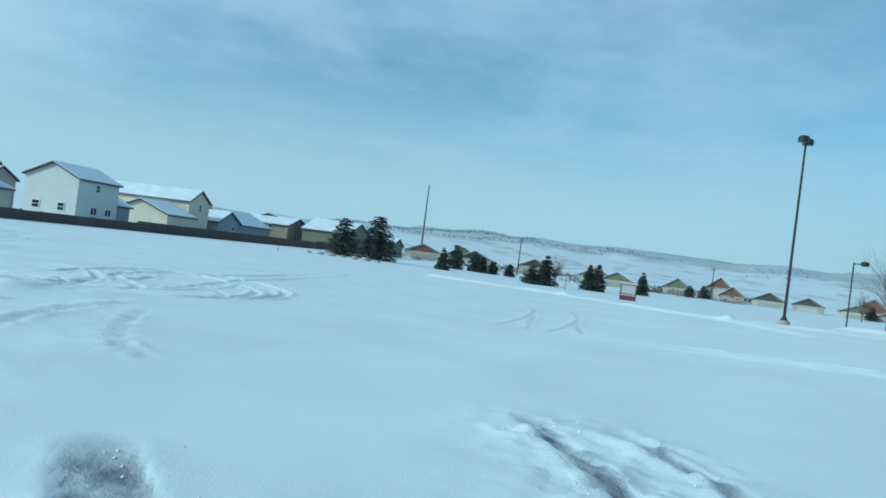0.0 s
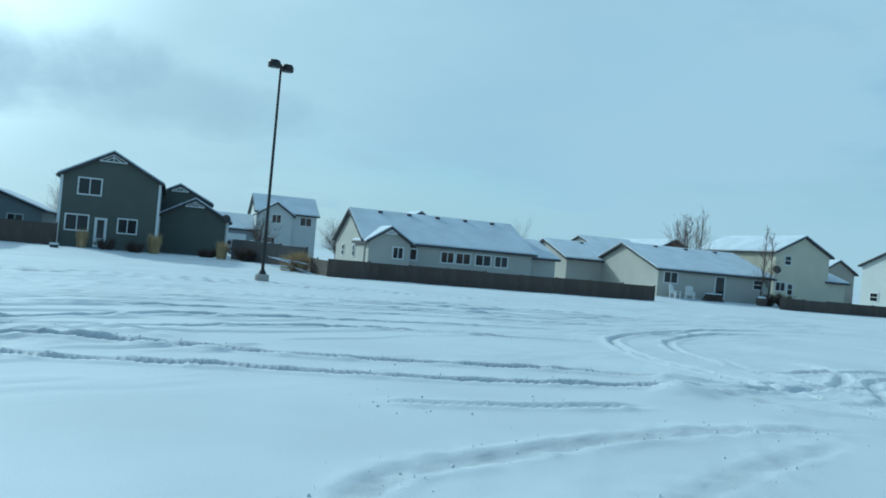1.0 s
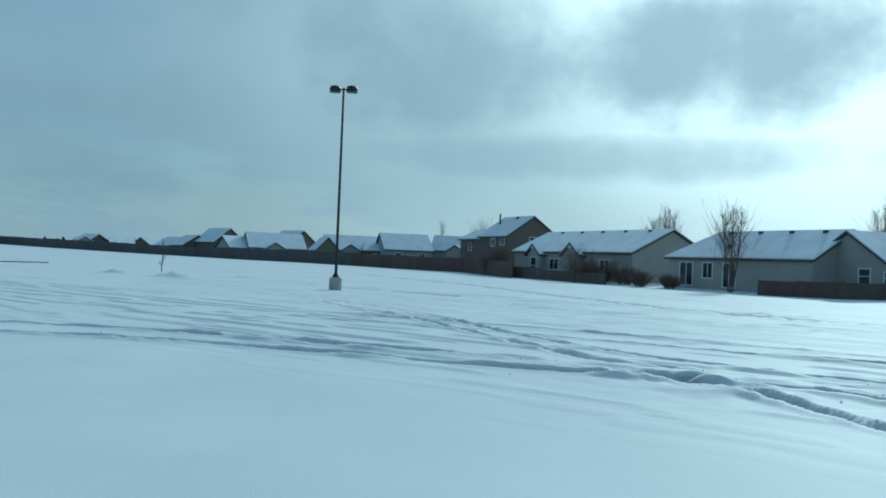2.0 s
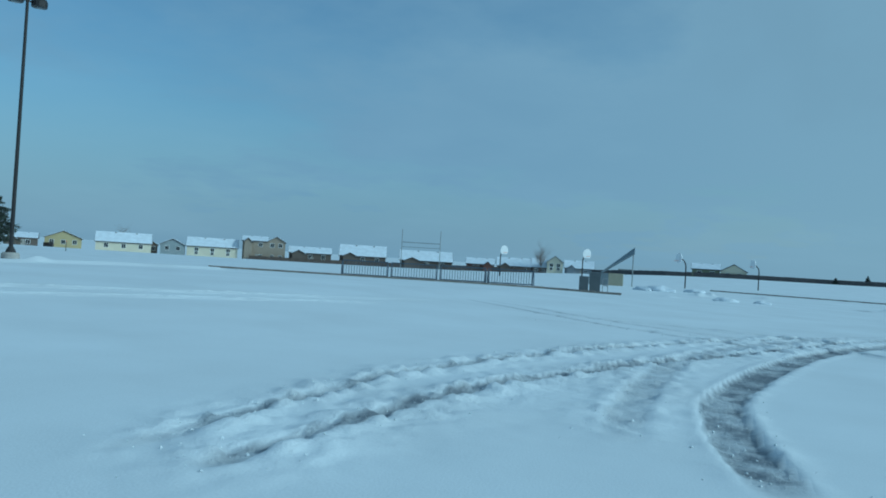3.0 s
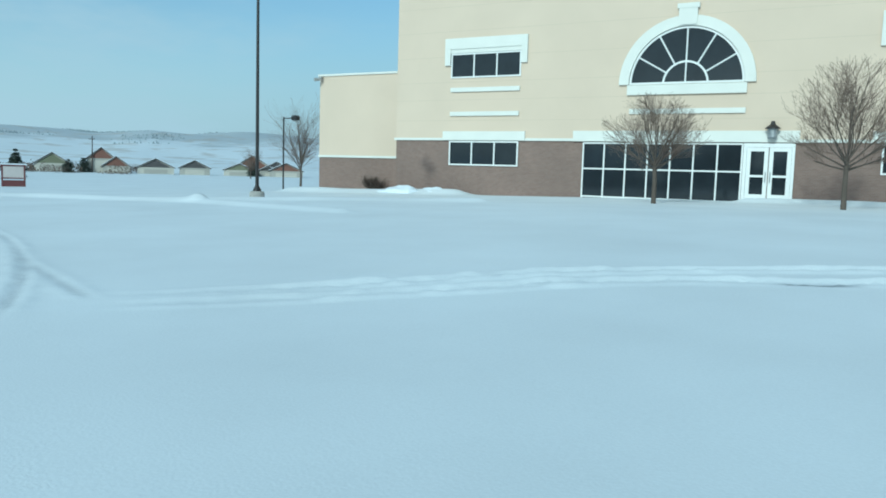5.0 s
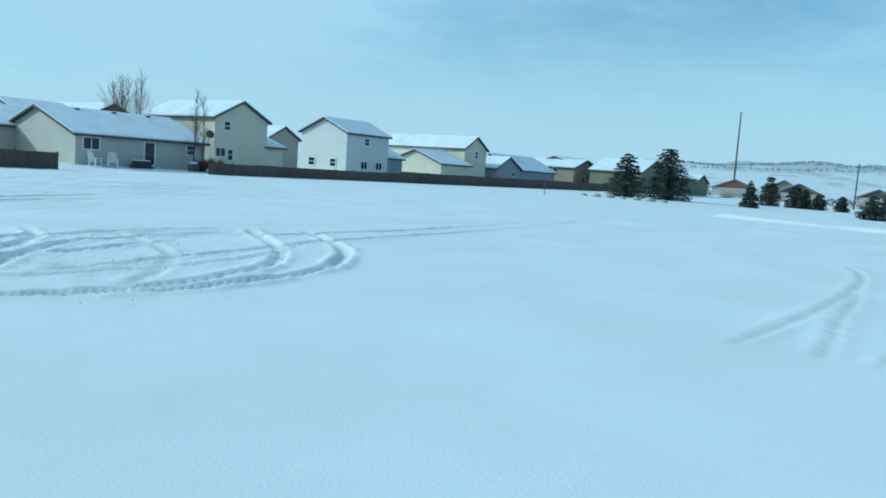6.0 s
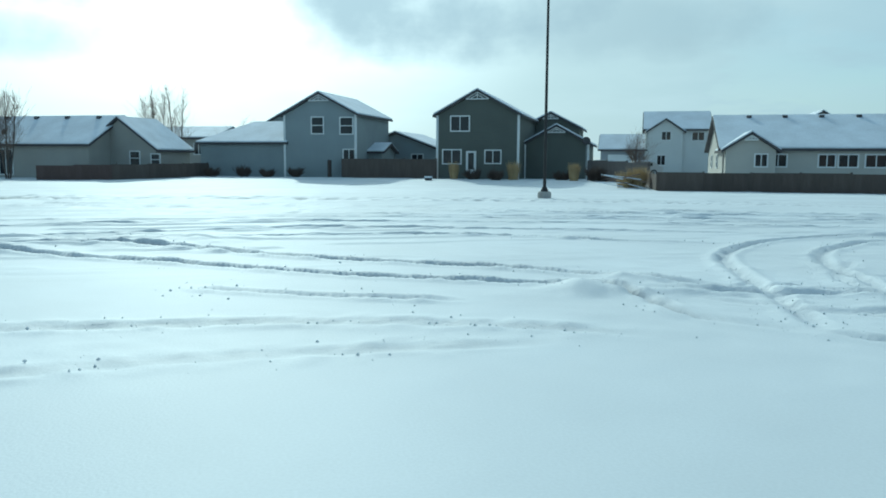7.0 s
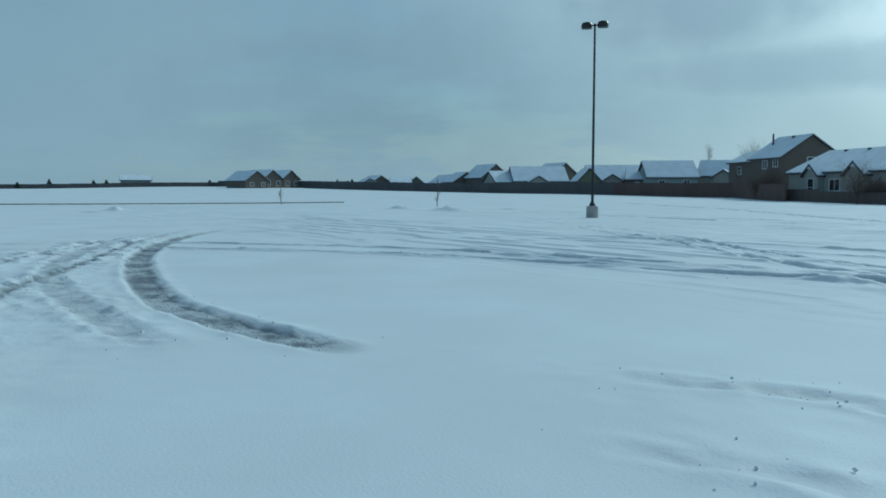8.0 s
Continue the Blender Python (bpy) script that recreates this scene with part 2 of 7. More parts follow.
M_METALROOF = mat("grey_equipment_metal", (0.42, 0.42, 0.41), 0.5, 0.1, 2, 30, 0.1, metal=0.3)
M_TANSHED = mat("tan_shed_panel", (0.40, 0.37, 0.27), 0.7, 0.1, 2, 30, 0.1)
M_GREYSHED = mat("grey_shed_panel", (0.22, 0.25, 0.27), 0.7, 0.1, 2, 30, 0.1)
M_CARPAINT = mat("silver_car_paint", (0.35, 0.36, 0.37), 0.3, 0.05, 2, 60, 0.02, metal=0.4)
M_RUBBER = mat("tyre_rubber", (0.02, 0.02, 0.02), 0.85, 0.2, 5, 60, 0.2)

# ---- building helpers ----


def finish(name, bm, material, smooth=False):
    me = bpy.data.meshes.new(name)
    bm.to_mesh(me)
    bm.free()
    me.materials.append(material)
    if smooth:
        me.polygons.foreach_set("use_smooth", [True] * len(me.polygons))
    return me


def part(name, bm, material, parent, label="", smooth=False):
    ob = new(name, finish(name, bm, material, smooth))
    ob.parent = parent
    return tagged(ob, label)


def piece(name, me, parent, m):
    ob = new(name, me)
    ob.parent = parent
    ob.matrix_basis = m
    return ob


def thing(name, m, label, category, group="", kind=""):
    ob = new(name)
    ob.empty_display_size = 0.3
    ob.matrix_world = m
    return tagged(ob, label, category, group, kind)


def box(bm, x0, x1, y0, y1, z0, z1):
    return bmesh.ops.create_cube(bm, size=1, matrix=Matrix.Translation(((x0 + x1) / 2, (y0 + y1) / 2, (z0 + z1) / 2)) @ Matrix.Diagonal((abs(x1 - x0), abs(y1 - y0), abs(z1 - z0), 1)))["verts"]


def boxes(*specs):
    bm = bmesh.new()
    for s in specs:
        box(bm, *s)
    return bm


def prism(bm, outline, axis, a, b):
    """The outline (pairs) pulled along an axis: 'y' takes pairs as x, z; 'x' as y, z; 'z' as x, y."""
    put = {"y": lambda p, t: (p[0], t, p[1]), "x": lambda p, t: (t, p[0], p[1]), "z": lambda p, t: (p[0], p[1], t)}[axis]
    lo, hi = [bm.verts.new(put(p, a)) for p in outline], [bm.verts.new(put(p, b)) for p in outline]
    n = len(outline)
    bm.faces.new(lo)
    bm.faces.new(hi[::-1])
    for i in range(n):
        bm.faces.new((lo[i], hi[i], hi[(i + 1) % n], lo[(i + 1) % n]))
    bmesh.ops.recalc_face_normals(bm, faces=bm.faces)
    return bm


def rod(bm, p, q, r0, r1=None, seg=8):
    """A tapered round bar from p to q."""
    p, q = Vector(p), Vector(q)
    r1 = r0 if r1 is None else r1
    m = Matrix.Translation((p + q) / 2) @ (q - p).to_track_quat("Z", "Y").to_matrix().to_4x4()
    bmesh.ops.create_cone(bm, cap_ends=True, segments=seg, radius1=r0, radius2=r1, depth=(q - p).length, matrix=m)
    return bm


def lathe(bm, rings, seg=16):
    """A turned solid from pairs of radius and height."""
    loops = [[bm.verts.new((r * math.cos(2 * math.pi * k / seg), r * math.sin(2 * math.pi * k / seg), z)) for k in range(seg)] for r, z in rings]
    for a, b in zip(loops, loops[1:]):
        for k in range(seg):
            bm.faces.new((a[k], a[(k + 1) % seg], b[(k + 1) % seg], b[k]))
    bm.faces.new(loops[0][::-1])
    bm.faces.new(loops[-1])
    return bm


def step(lo, hi, v):
    t = np.clip((v - lo) / (hi - lo), 0, 1)
    return t * t * (3 - 2 * t)


ROW_TURN = -28.8
_c, _s = math.cos(radians(ROW_TURN)), math.sin(radians(ROW_TURN))


def ground_height(x, y):
    """The lie of the snow: level, a rise to the north-east, a bank before the houses, a fall far to the east."""
    back = -_s * x + _c * y
    z = 0.63 * step(-2, 22, y + 0.25 * x) * step(-40, 0, x) * (1 - 0.5 * step(20, 40, x)) * (1 - step(45, 100, x))
    z = z - 1.9 * step(80, 200, x) * step(0, 120, y) + 1.3 * step(90, 190, x) * (1 - step(-10, 60, y))
    z = z + 0.26 * (1 - step(-56, -46, back)) + 0.5 * step(40, 90, x) * (1 - step(-70, -30, y))
    return z - 0.4 * (1 - step(-70, -30, x)) * step(-40, 0, back)


def on_ground(x, y, sink=0.0):
    return float(ground_height(np.float64(x), np.float64(y))) - sink


def in_row(x, y):
    """The place in the world of a point given along and across the row of houses."""
    return _c * x - _s * y, _s * x + _c * y


# ---- ground: one sheet of snow with tyre ruts ----


def lattice_noise(x, y, seed):
    """Smooth value noise, 0 to 1."""
    rng = np.random.RandomState(seed)
    table = rng.rand(256, 256)
    xi, yi = np.floor(x).astype(int), np.floor(y).astype(int)
    fx, fy = x - xi, y - yi
    fx, fy = fx * fx * (3 - 2 * fx), fy * fy * (3 - 2 * fy)
    g = lambda i, j: table[i % 256, j % 256]
    return (g(xi, yi) * (1 - fx) + g(xi + 1, yi) * fx) * (1 - fy) + (g(xi, yi + 1) * (1 - fx) + g(xi + 1, yi + 1) * fx) * fy


def spaced(lo, hi, fine_lo, fine_hi, fine, mid):
    out = list(np.arange(fine_lo, fine_hi, fine))
    for sign, start, end in ((1, out[-1], hi), (-1, out[0], lo)):
        v, run = start, []
        gap = fine
        while sign * v < sign * end:
            gap = min(gap * 1.06, mid) if abs(v) < 60 else gap * 1.16
            v += sign * gap
            run.append(v)
        out = out + run if sign > 0 else run[::-1] + out
    return np.array(out)


gx = spaced(-4500, 4500, -18, 23, 0.075, 0.36)
gy = spaced(-4500, 4500, -20, 14, 0.065, 0.22)
GX, GY = np.meshgrid(gx, gy)
GZ = ground_height(GX, GY)
SLUSH_SHADE = np.zeros_like(GZ)
DIP = np.zeros_like(GZ)
BERM = np.zeros_like(GZ)
LOOSE = np.zeros_like(GZ)


EDGE = lattice_noise(GX * 1.2, GY * 1.2, 31) + 0.7 * lattice_noise(GX * 2.7, GY * 2.7, 32) + 0.16 * lattice_noise(GX * 6.3, GY * 6.3, 33) - 0.93


def smooth_line(points, n=14):
    p = [np.array(q, float) for q in points]
    p = [2 * p[0] - p[1]] + p + [2 * p[-1] - p[-2]]
    out = []
    for i in range(1, len(p) - 2):
        for k in range(n):
            t = k / n
            out.append(0.5 * (2 * p[i] + (p[i + 1] - p[i - 1]) * t + (2 * p[i - 1] - 5 * p[i] + 4 * p[i + 1] - p[i + 2]) * t * t + (3 * p[i] - p[i - 1] - 3 * p[i + 1] + p[i + 2]) * t ** 3))
    out.append(p[-2])
    return np.array(out)


LINES = []


def rut(points, depth=0.07, width=0.12, berm=0.6, slush_shade=0.2, loose=0.22, crumbs=0.18):
    """One wheel's rut along a smooth line through a few points, with loose snow to either side."""
    line = smooth_line(points)
    LINES.append(line)
    reach = max(width * 4.5 + 0.1, width + 2.2 * loose)
    fade = max(6, len(line) // 9)
    for k, (a, b) in enumerate(zip(line, line[1:])):
        deep = depth * min(1.0, (k + 1) / fade, (len(line) - 1 - k) / fade)
        i0, i1 = np.searchsorted(gx, (min(a[0], b[0]) - reach, max(a[0], b[0]) + reach))
        j0, j1 = np.searchsorted(gy, (min(a[1], b[1]) - reach, max(a[1], b[1]) + reach))
        if i1 <= i0 or j1 <= j0:
            continue
        X, Y = GX[j0:j1, i0:i1], GY[j0:j1, i0:i1]
        d = b - a
        t = np.clip(((X - a[0]) * d[0] + (Y - a[1]) * d[1]) / max(d @ d, 1e-9), 0, 1)
        off = np.hypot(X - a[0] - t * d[0], Y - a[1] - t * d[1])
        LOOSE[j0:j1, i0:i1] = np.maximum(LOOSE[j0:j1, i0:i1], crumbs * deep / depth * np.exp(-(np.maximum(off - width, 0) / loose) ** 2))
        r = off / width + 0.035 / width * EDGE[j0:j1, i0:i1]
        r = np.maximum(r, 0)
        DIP[j0:j1, i0:i1] = np.maximum(DIP[j0:j1, i0:i1], deep * (1 - step(1 - 0.05 / width, 1 + 0.05 / width, r)))
        BERM[j0:j1, i0:i1] = np.maximum(BERM[j0:j1, i0:i1], deep * berm * np.exp(-((r - 1 - 0.09 / width) * width / 0.07) ** 2))
        # rut floors darkened: packed snow and asphalt, with shade contrast put into the colour
        SLUSH_SHADE[j0:j1, i0:i1] = np.maximum(SLUSH_SHADE[j0:j1, i0:i1], slush_shade * deep / depth * (1 - step(1 - 0.05 / width, 1 + 0.03 / width, r)))


def pair(points, gauge=1.5, **how):
    """Both wheels of a car along a smooth line."""
    line = smooth_line(points, 4)
    way = np.gradient(line, axis=0)
    way /= np.linalg.norm(way, axis=1)[:, None]
    off = np.stack([-way[:, 1], way[:, 0]], 1) * gauge / 2
    rut(line + off, **how)
    rut(line - off, **how)


# own turning circle to the east
rut([(3.2, 0.15), (4.3, 0.1), (5.4, 0.1), (6.4, 0.0), (7.7, -0.05), (9.7, -0.5), (11.2, -1.0), (13.5, -1.8), (14.9, -2.4), (17.4, -3.6), (22.0, -6.3), (26, -9)], 0.04, 0.10, 0.3, 0.75, 0.42, 1.0)
rut([(3.2, -0.65), (3.8, -0.7), (5.2, -0.9), (6.3, -1.0), (7.5, -1.2), (8.7, -1.5), (10.2, -2.1), (11.8, -2.7), (14.8, -4.1), (18.3, -5.7), (22.3, -7.6), (27, -10.5)], 0.045, 0.12, 0.3, 1.0, 0.5, 1.0)
rut([(4.9, -4.5), (5.6, -4.4), (6.4, -4.25), (7.4, -4.15), (9.0, -4.1), (11.4, -4.5), (14.4, -5.2), (17.2, -6.1), (20.5, -7.6), (23.2, -9.2), (26, -11.5)], 0.055, 0.26, 0.25, 1.0, 0.2, 0.4)
rut([(6.0, -3.2), (7.4, -3.1), (9.4, -3.1), (11.4, -3.2), (13.1, -3.4), (15.4, -3.9), (17.8, -4.7), (20.6, -6.0), (23.6, -7.5)], 0.025, 0.22, 0.3, 0.38, 0.4, 0.6)
rut([(23.4, 4.0), (22.2, 2.4), (21.0, 0.7), (19.7, -1.0), (18.6, -2.8), (17.8, -4.4), (16.7, -5.5)], 0.05, 0.11, 0.2, 1.0, 0.1, 0.2)
rut([(24.0, 3.4), (22.9, 1.5), (21.7, 0.0), (20.5, -2.2), (19.6, -4.4), (19.2, -5.9), (18.2, -6.9)], 0.05, 0.11, 0.2, 1.0, 0.1, 0.2)
# long passes from west to east, ending in the heap
rut([(20.9, 2.5), (21.1, 0.2), (21.5, -2.5), (21.4, -5.2), (20.4, -7.2), (19.0, -8.7), (17.2, -10.1), (15.2, -11.3), (11.6, -12.6), (8.6, -13.3), (6.1, -13.7), (3.7, -13.3), (2.6, -12.8), (1.1, -11.8), (-0.2, -11.0), (-1.7, -9.8), (-3.2, -8.8), (-5.3, -7.6), (-5.6, -6.7), (-5.6, -5.7), (-6.2, -4.7)], 0.085, 0.11, 0.5, 0.6)
rut([(19.0, 1.2), (19.0, -1.2), (19.3, -3.6), (19.0, -5.8), (18.1, -7.1), (16.2, -8.8), (14.4, -10.0), (12.1, -11.1), (9.2, -12.1), (5.8, -13.0), (4.3, -13.4), (2.6, -13.7), (1.1, -13.6), (-0.6, -12.6), (-1.9, -11.4), (-3.5, -10.3), (-5.0, -9.3), (-6.3, -8.0), (-7.4, -7.0)], 0.085, 0.11, 0.5, 0.6)
rut([(29.2, -26.3), (19.7, -22.4), (14.1, -20.0), (10.2, -17.7), (7.5, -15.9), (5.6, -14.9), (3.6, -14.7), (1.7, -14.6), (-0.9, -14.8), (-3.7, -14.9), (-6.6, -14.0), (-8.2, -12.7), (-10.2, -11.6)], 0.08, 0.11, 0.6, 0.3)
rut([(28.4, -27.8), (20.6, -23.6), (15.6, -21.9), (10.5, -18.9), (7.0, -16.8), (4.4, -15.9), (1.9, -15.8), (-0.3, -16.4), (-2.5, -16.8), (-5.0, -16.2), (-8.6, -15.0), (-13.2, -13.2)], 0.07, 0.11, 0.6, 0.3)
rut([(-0.6, -8.5), (-1.2, -8.1), (-2.3, -7.5), (-3.5, -7.0)], 0.05, 0.07, 0.6)
rut([(2.8, -5.7), (1.3, -6.5), (-0.2, -6.4), (-1.2, -6.3), (-3.2, -5.8), (-4.6, -5.0)], 0.02, 0.13, 0.4, 0.3, 0.25, 0.35)
rut([(1.6, -4.4), (0.3, -4.9), (-1.6, -5.0), (-3.8, -4.9)], 0.014, 0.12, 0.4, 0.2, 0.25, 0.3)
rut([(36, -34), (24.7, -32.4), (16.0, -32.4), (8.5, -32.6), (3.0, -31.3), (-1.7, -30.2), (-7.0, -29.0), (-16, -26), (-28, -19)], 0.1, 0.3, 0.5, 0.9)
rut([(51.4, -61), (40, -54.4), (30.2, -48.6), (19.5, -40.2), (12.4, -35), (8.3, -33.2), (3.2, -31.6)], 0.09, 0.34, 0.5, 0.8)
rut([(36, -36), (25, -34.2), (16.0, -34.2), (8.0, -34.2), (0, -32.8), (-7.4, -30.8), (-17, -27.6), (-29, -20.6)], 0.07, 0.2, 0.6, 0.25)
pair([(24, -24.6), (12, -24), (-2, -22.5), (-16, -17.5), (-26, -12)], depth=0.07, width=0.1)
pair([(22, -29), (6, -27.5), (-8, -23), (-22, -16)], depth=0.07, width=0.1)
pair([(16, -17.6), (6, -19.2), (-6, -18.8), (-18, -14)], depth=0.06, width=0.09)
# loops to the south-west
rut([(-15.6, -4.9), (-14.5, -4.4), (-12.6, -3.3), (-10.5, -2.7), (-9.1, -2.8), (-7.9, -3.2), (-6.8, -4.0), (-6.2, -4.8)], 0.06, 0.10, 0.6)
rut([(-16.4, -4.0), (-14.4, -2.9), (-12.9, -2.2), (-11.1, -1.9), (-9.9, -2.0), (-8.7, -2.4), (-7.4, -3.2), (-6.6, -4.3)], 0.06, 0.10, 0.6)
rut([(-6.3, -4.6), (-6.8, -5.6), (-7.4, -7.0), (-8.0, -8.3), (-8.8, -9.8), (-10.1, -11.1), (-11.8, -12.1), (-14.9, -12.7), (-20.1, -12.9), (-25.4, -11.7), (-30, -9.2)], 0.06, 0.10, 0.6)
rut([(-7.9, -5.2), (-9.1, -7.1), (-9.8, -8.6), (-10.9, -10.0), (-12.2, -10.9), (-13.8, -11.5), (-18, -12.1), (-24, -11)], 0.052, 0.10, 0.6)
rut([(-6.8, -5.6), (-7.9, -5.4), (-9.5, -5.9), (-10.9, -6.2), (-12.2, -5.9), (-13.8, -5.1), (-14.6, -4.1), (-16.2, -3.2), (-18.1, -2.0), (-23, 0.2), (-29, 2.5)], 0.052, 0.10, 0.6)
rut([(-8.2, -4.8), (-9.3, -4.4), (-11.2, -3.8), (-14.6, -2.7), (-19, -0.6), (-25, 1.9), (-29.2, 3.1)], 0.045, 0.09, 0.6)
rut([(-7.0, -7.3), (-8.0, -6.8), (-8.8, -6.2), (-9.6, -5.8), (-12.4, -5.0)], 0.052, 0.10, 0.6)
rut([(-9.4, -7.6), (-11.6, -7.0), (-13.6, -6.2), (-15.4, -5.2)], 0.045, 0.09, 0.6)
rut([(-6.8, -3.4), (-9.0, -3.7), (-11.0, -4.6), (-13.0, -6.6)], 0.025, 0.08, 0.6)
rut([(-6.2, -6.6), (-8.2, -4.5), (-10.6, -3.3), (-13.2, -3.0)], 0.03, 0.08, 0.6)
rut([(-10.6, -9.0), (-9.0, -7.5), (-8.5, -5.6), (-9.8, -3.6)], 0.025, 0.08, 0.6)
rut([(-12.6, -8.0), (-11.0, -6.8), (-8.2, -6.4), (-5.8, -7.2)], 0.05, 0.09, 0.7)
# faint crossing turns to the north-west, and the old bend before the school
rut([(-7.2, 2.9), (-7.9, 3.4), (-10.4, 5.0), (-13.3, 6.6), (-15.2, 7.4), (-16.8, 7.75), (-19.1, 7.8)], 0.022, 0.06, 0.5, 0.3, 0.15, 0.2)
rut([(-6.8, 3.6), (-7.6, 4.0), (-9.2, 4.7), (-10.4, 5.3), (-12.6, 6.3)], 0.018, 0.06, 0.4, 0.3, 0.15, 0.2)
rut([(-6.4, 3.9), (-7.3, 4.6), (-8.8, 5.7), (-11.1, 7.1), (-13.0, 8.1), (-14.8, 8.85), (-17.0, 9.4)], 0.022, 0.06, 0.5, 0.3, 0.15, 0.2)
rut([(-6.6, 5.0), (-7.3, 5.3), (-8.4, 5.8), (-9.6, 6.3), (-11.2, 7.1)], 0.018, 0.06, 0.4, 0.3, 0.15, 0.2)
rut([(-6.6, 5.2), (-5.1, 6.7), (-4.3, 7.7), (-3.2, 9.0), (-1.0, 10.6), (2.8, 12.4), (4.8, 12.6), (7.4, 12.3), (10.2, 11.2), (13.4, 9.2), (18, 6.2), (23, 3.2)], 0.035, 0.14, 1.2, 0.0)
rut([(-6.2, 4.8), (-4.7, 6.2), (-3.8, 7.2), (-2.0, 9.0), (0.5, 10.2), (3.5, 11.3), (5.4, 11.2), (7.6, 10.5), (10.4, 9.2), (15, 6.6), (20, 3.4)], 0.035, 0.14, 1.1, 0.0)
rut([(-0.5, 9.65), (0.0, 9.8), (0.5, 9.95)], 0.03, 0.08, 0.6, 0.8)

near = np.exp(-((GX / 70) ** 2 + (GY / 70) ** 2))
rough_south = 1 - step(-15, -8, GY)
# wind-cut crust: thin raised plates, long from west to east, with a sharp lip
plates = lattice_noise(GX * 0.32 + GY * 0.15, GY * 2.9, 1) * 0.6 + lattice_noise(GX * 0.9, GY * 5.2, 2) * 0.4
patches = lattice_noise(GX * 0.13, GY * 0.22, 3)
crust = step(0.56, 0.66, plates + 0.25 * (patches - 0.5)) * (0.016 + 0.042 * patches) * rough_south
crust = crust + 0.04 * lattice_noise(GX * 0.3, GY * 0.5, 4) * rough_south
lumps = (lattice_noise(GX * 2.2, GY * 2.2, 5) - 0.5) * 0.035 + (lattice_noise(GX * 5.1, GY * 5.1, 6) - 0.5) * 0.022
churn = np.exp(-(((GX + 10) / 5.5) ** 2 + ((GY + 6.5) / 4.6) ** 2)) + 0.7 * np.exp(-(((GX - 4) / 4.5) ** 2 + ((GY + 13.5) / 2.2) ** 2)) + 0.55 * np.exp(-(((GX - 0.6) / 3.2) ** 2 + ((GY + 5.5) / 0.9) ** 2)) + 0.8 * np.exp(-(((GX - 8.5) / 5.0) ** 2 + ((GY + 2.0 + 0.22 * (GX - 8.5)) / 1.5) ** 2))
clods = 0.045 * (lattice_noise(GX * 2.9, GY * 2.9, 41) - 0.35) + 0.05 * step(0.45, 0.8, lattice_noise(GX * 5.6, GY * 5.6, 42)) + 0.02 * (lattice_noise(GX * 8.7, GY * 8.7, 43) - 0.5)
ragged = 0.65 + 0.7 * lattice_noise(GX * 1.3, GY * 1.3, 9)
GZ = GZ + near * (crust + lumps * (0.06 + 0.6 * np.clip(1.3 * churn + (DIP + BERM) * 5, 0, 1.3)) + clods * LOOSE) + BERM * (0.1 + 0.65 * lattice_noise(GX * 0.7, GY * 0.7, 14) + 0.9 * step(0.3, 0.75, lattice_noise(GX * 1.9, GY * 1.9, 15)) * lattice_noise(GX * 4.6, GY * 4.6, 16)) - DIP * (0.75 + 0.35 * ragged)
# heaped snow where the wheels dug in
for px, py, hx, hz in ((-5.3, -7.3, 0.4, 0.10), (-6.1, -7.9, 0.35, 0.09), (-6.5, -7.0, 0.25, 0.06), (3.2, -13.4, 1.0, 0.08), (0.2, -13.9, 0.8, 0.08), (46, -1.2, 0.5, 0.14), (53, -2.6, 0.6, 0.2), (56, -3.2, 0.5, 0.22), (60, -7, 0.6, 0.2), (37.5, -30.5, 0.9, 0.28), (44, -31, 0.7, 0.2), (52, -14, 0.8, 0.2)):
    d = np.hypot((GX - px) / 1.6, GY - py) / hx
    GZ = GZ + hz * np.exp(-d ** 2) * (0.2 + 0.9 * lattice_noise(GX * 2.6, GY * 2.6, 11) + 0.7 * lattice_noise(GX * 5.5, GY * 5.5, 13))
# ploughed ridges along the kerbs
for ax, ay, bx, by, wide, high in ((-47, 12.5, -36, 18.6, 0.4, 0.2), (-36, 18.6, -20, 19.3, 0.35, 0.17), (-20, 19.3, -12, 16.8, 0.3, 0.13), (6, 18.3, 19, 18.2, 0.35, 0.13), (19, 18.2, 27, 16.6, 0.35, 0.13), (6, 19.2, 10, 17.6, 0.3, 0.08), (2.5, 12.7, 9, 12.2, 0.35, 0.06), (-4, 35.6, 9, 36.3, 0.6, 0.2), (-30, 36.4, -19, 36.4, 0.8, 0.28), (-24, 20, -12, 25, 0.5, 0.12)):
    d = np.array((bx - ax, by - ay))
    t = np.clip(((GX - ax) * d[0] + (GY - ay) * d[1]) / (d @ d), 0, 1)
    GZ = GZ + high * np.exp(-(np.hypot(GX - ax - t * d[0], GY - ay - t * d[1]) / wide) ** 2) * (0.75 + 0.5 * lattice_noise(GX * 0.5, GY * 0.5, 12))

# scraped spots where the ground shows
for px, py, wide in ((50.5, -12.0, 0.9), (39.6, -37.0, 1.1), (38.8, -64.4, 1.0), (38.5, -36.7, 1.2), (40.1, -66.9, 1.0)):
    SLUSH_SHADE = np.maximum(SLUSH_SHADE, 0.9 * np.exp(-(((GX - px) / wide) ** 2 + ((GY - py) / (0.45 * wide)) ** 2)) * step(0.3, 0.6, lattice_noise(GX * 2.1, GY * 3.3, 17)))

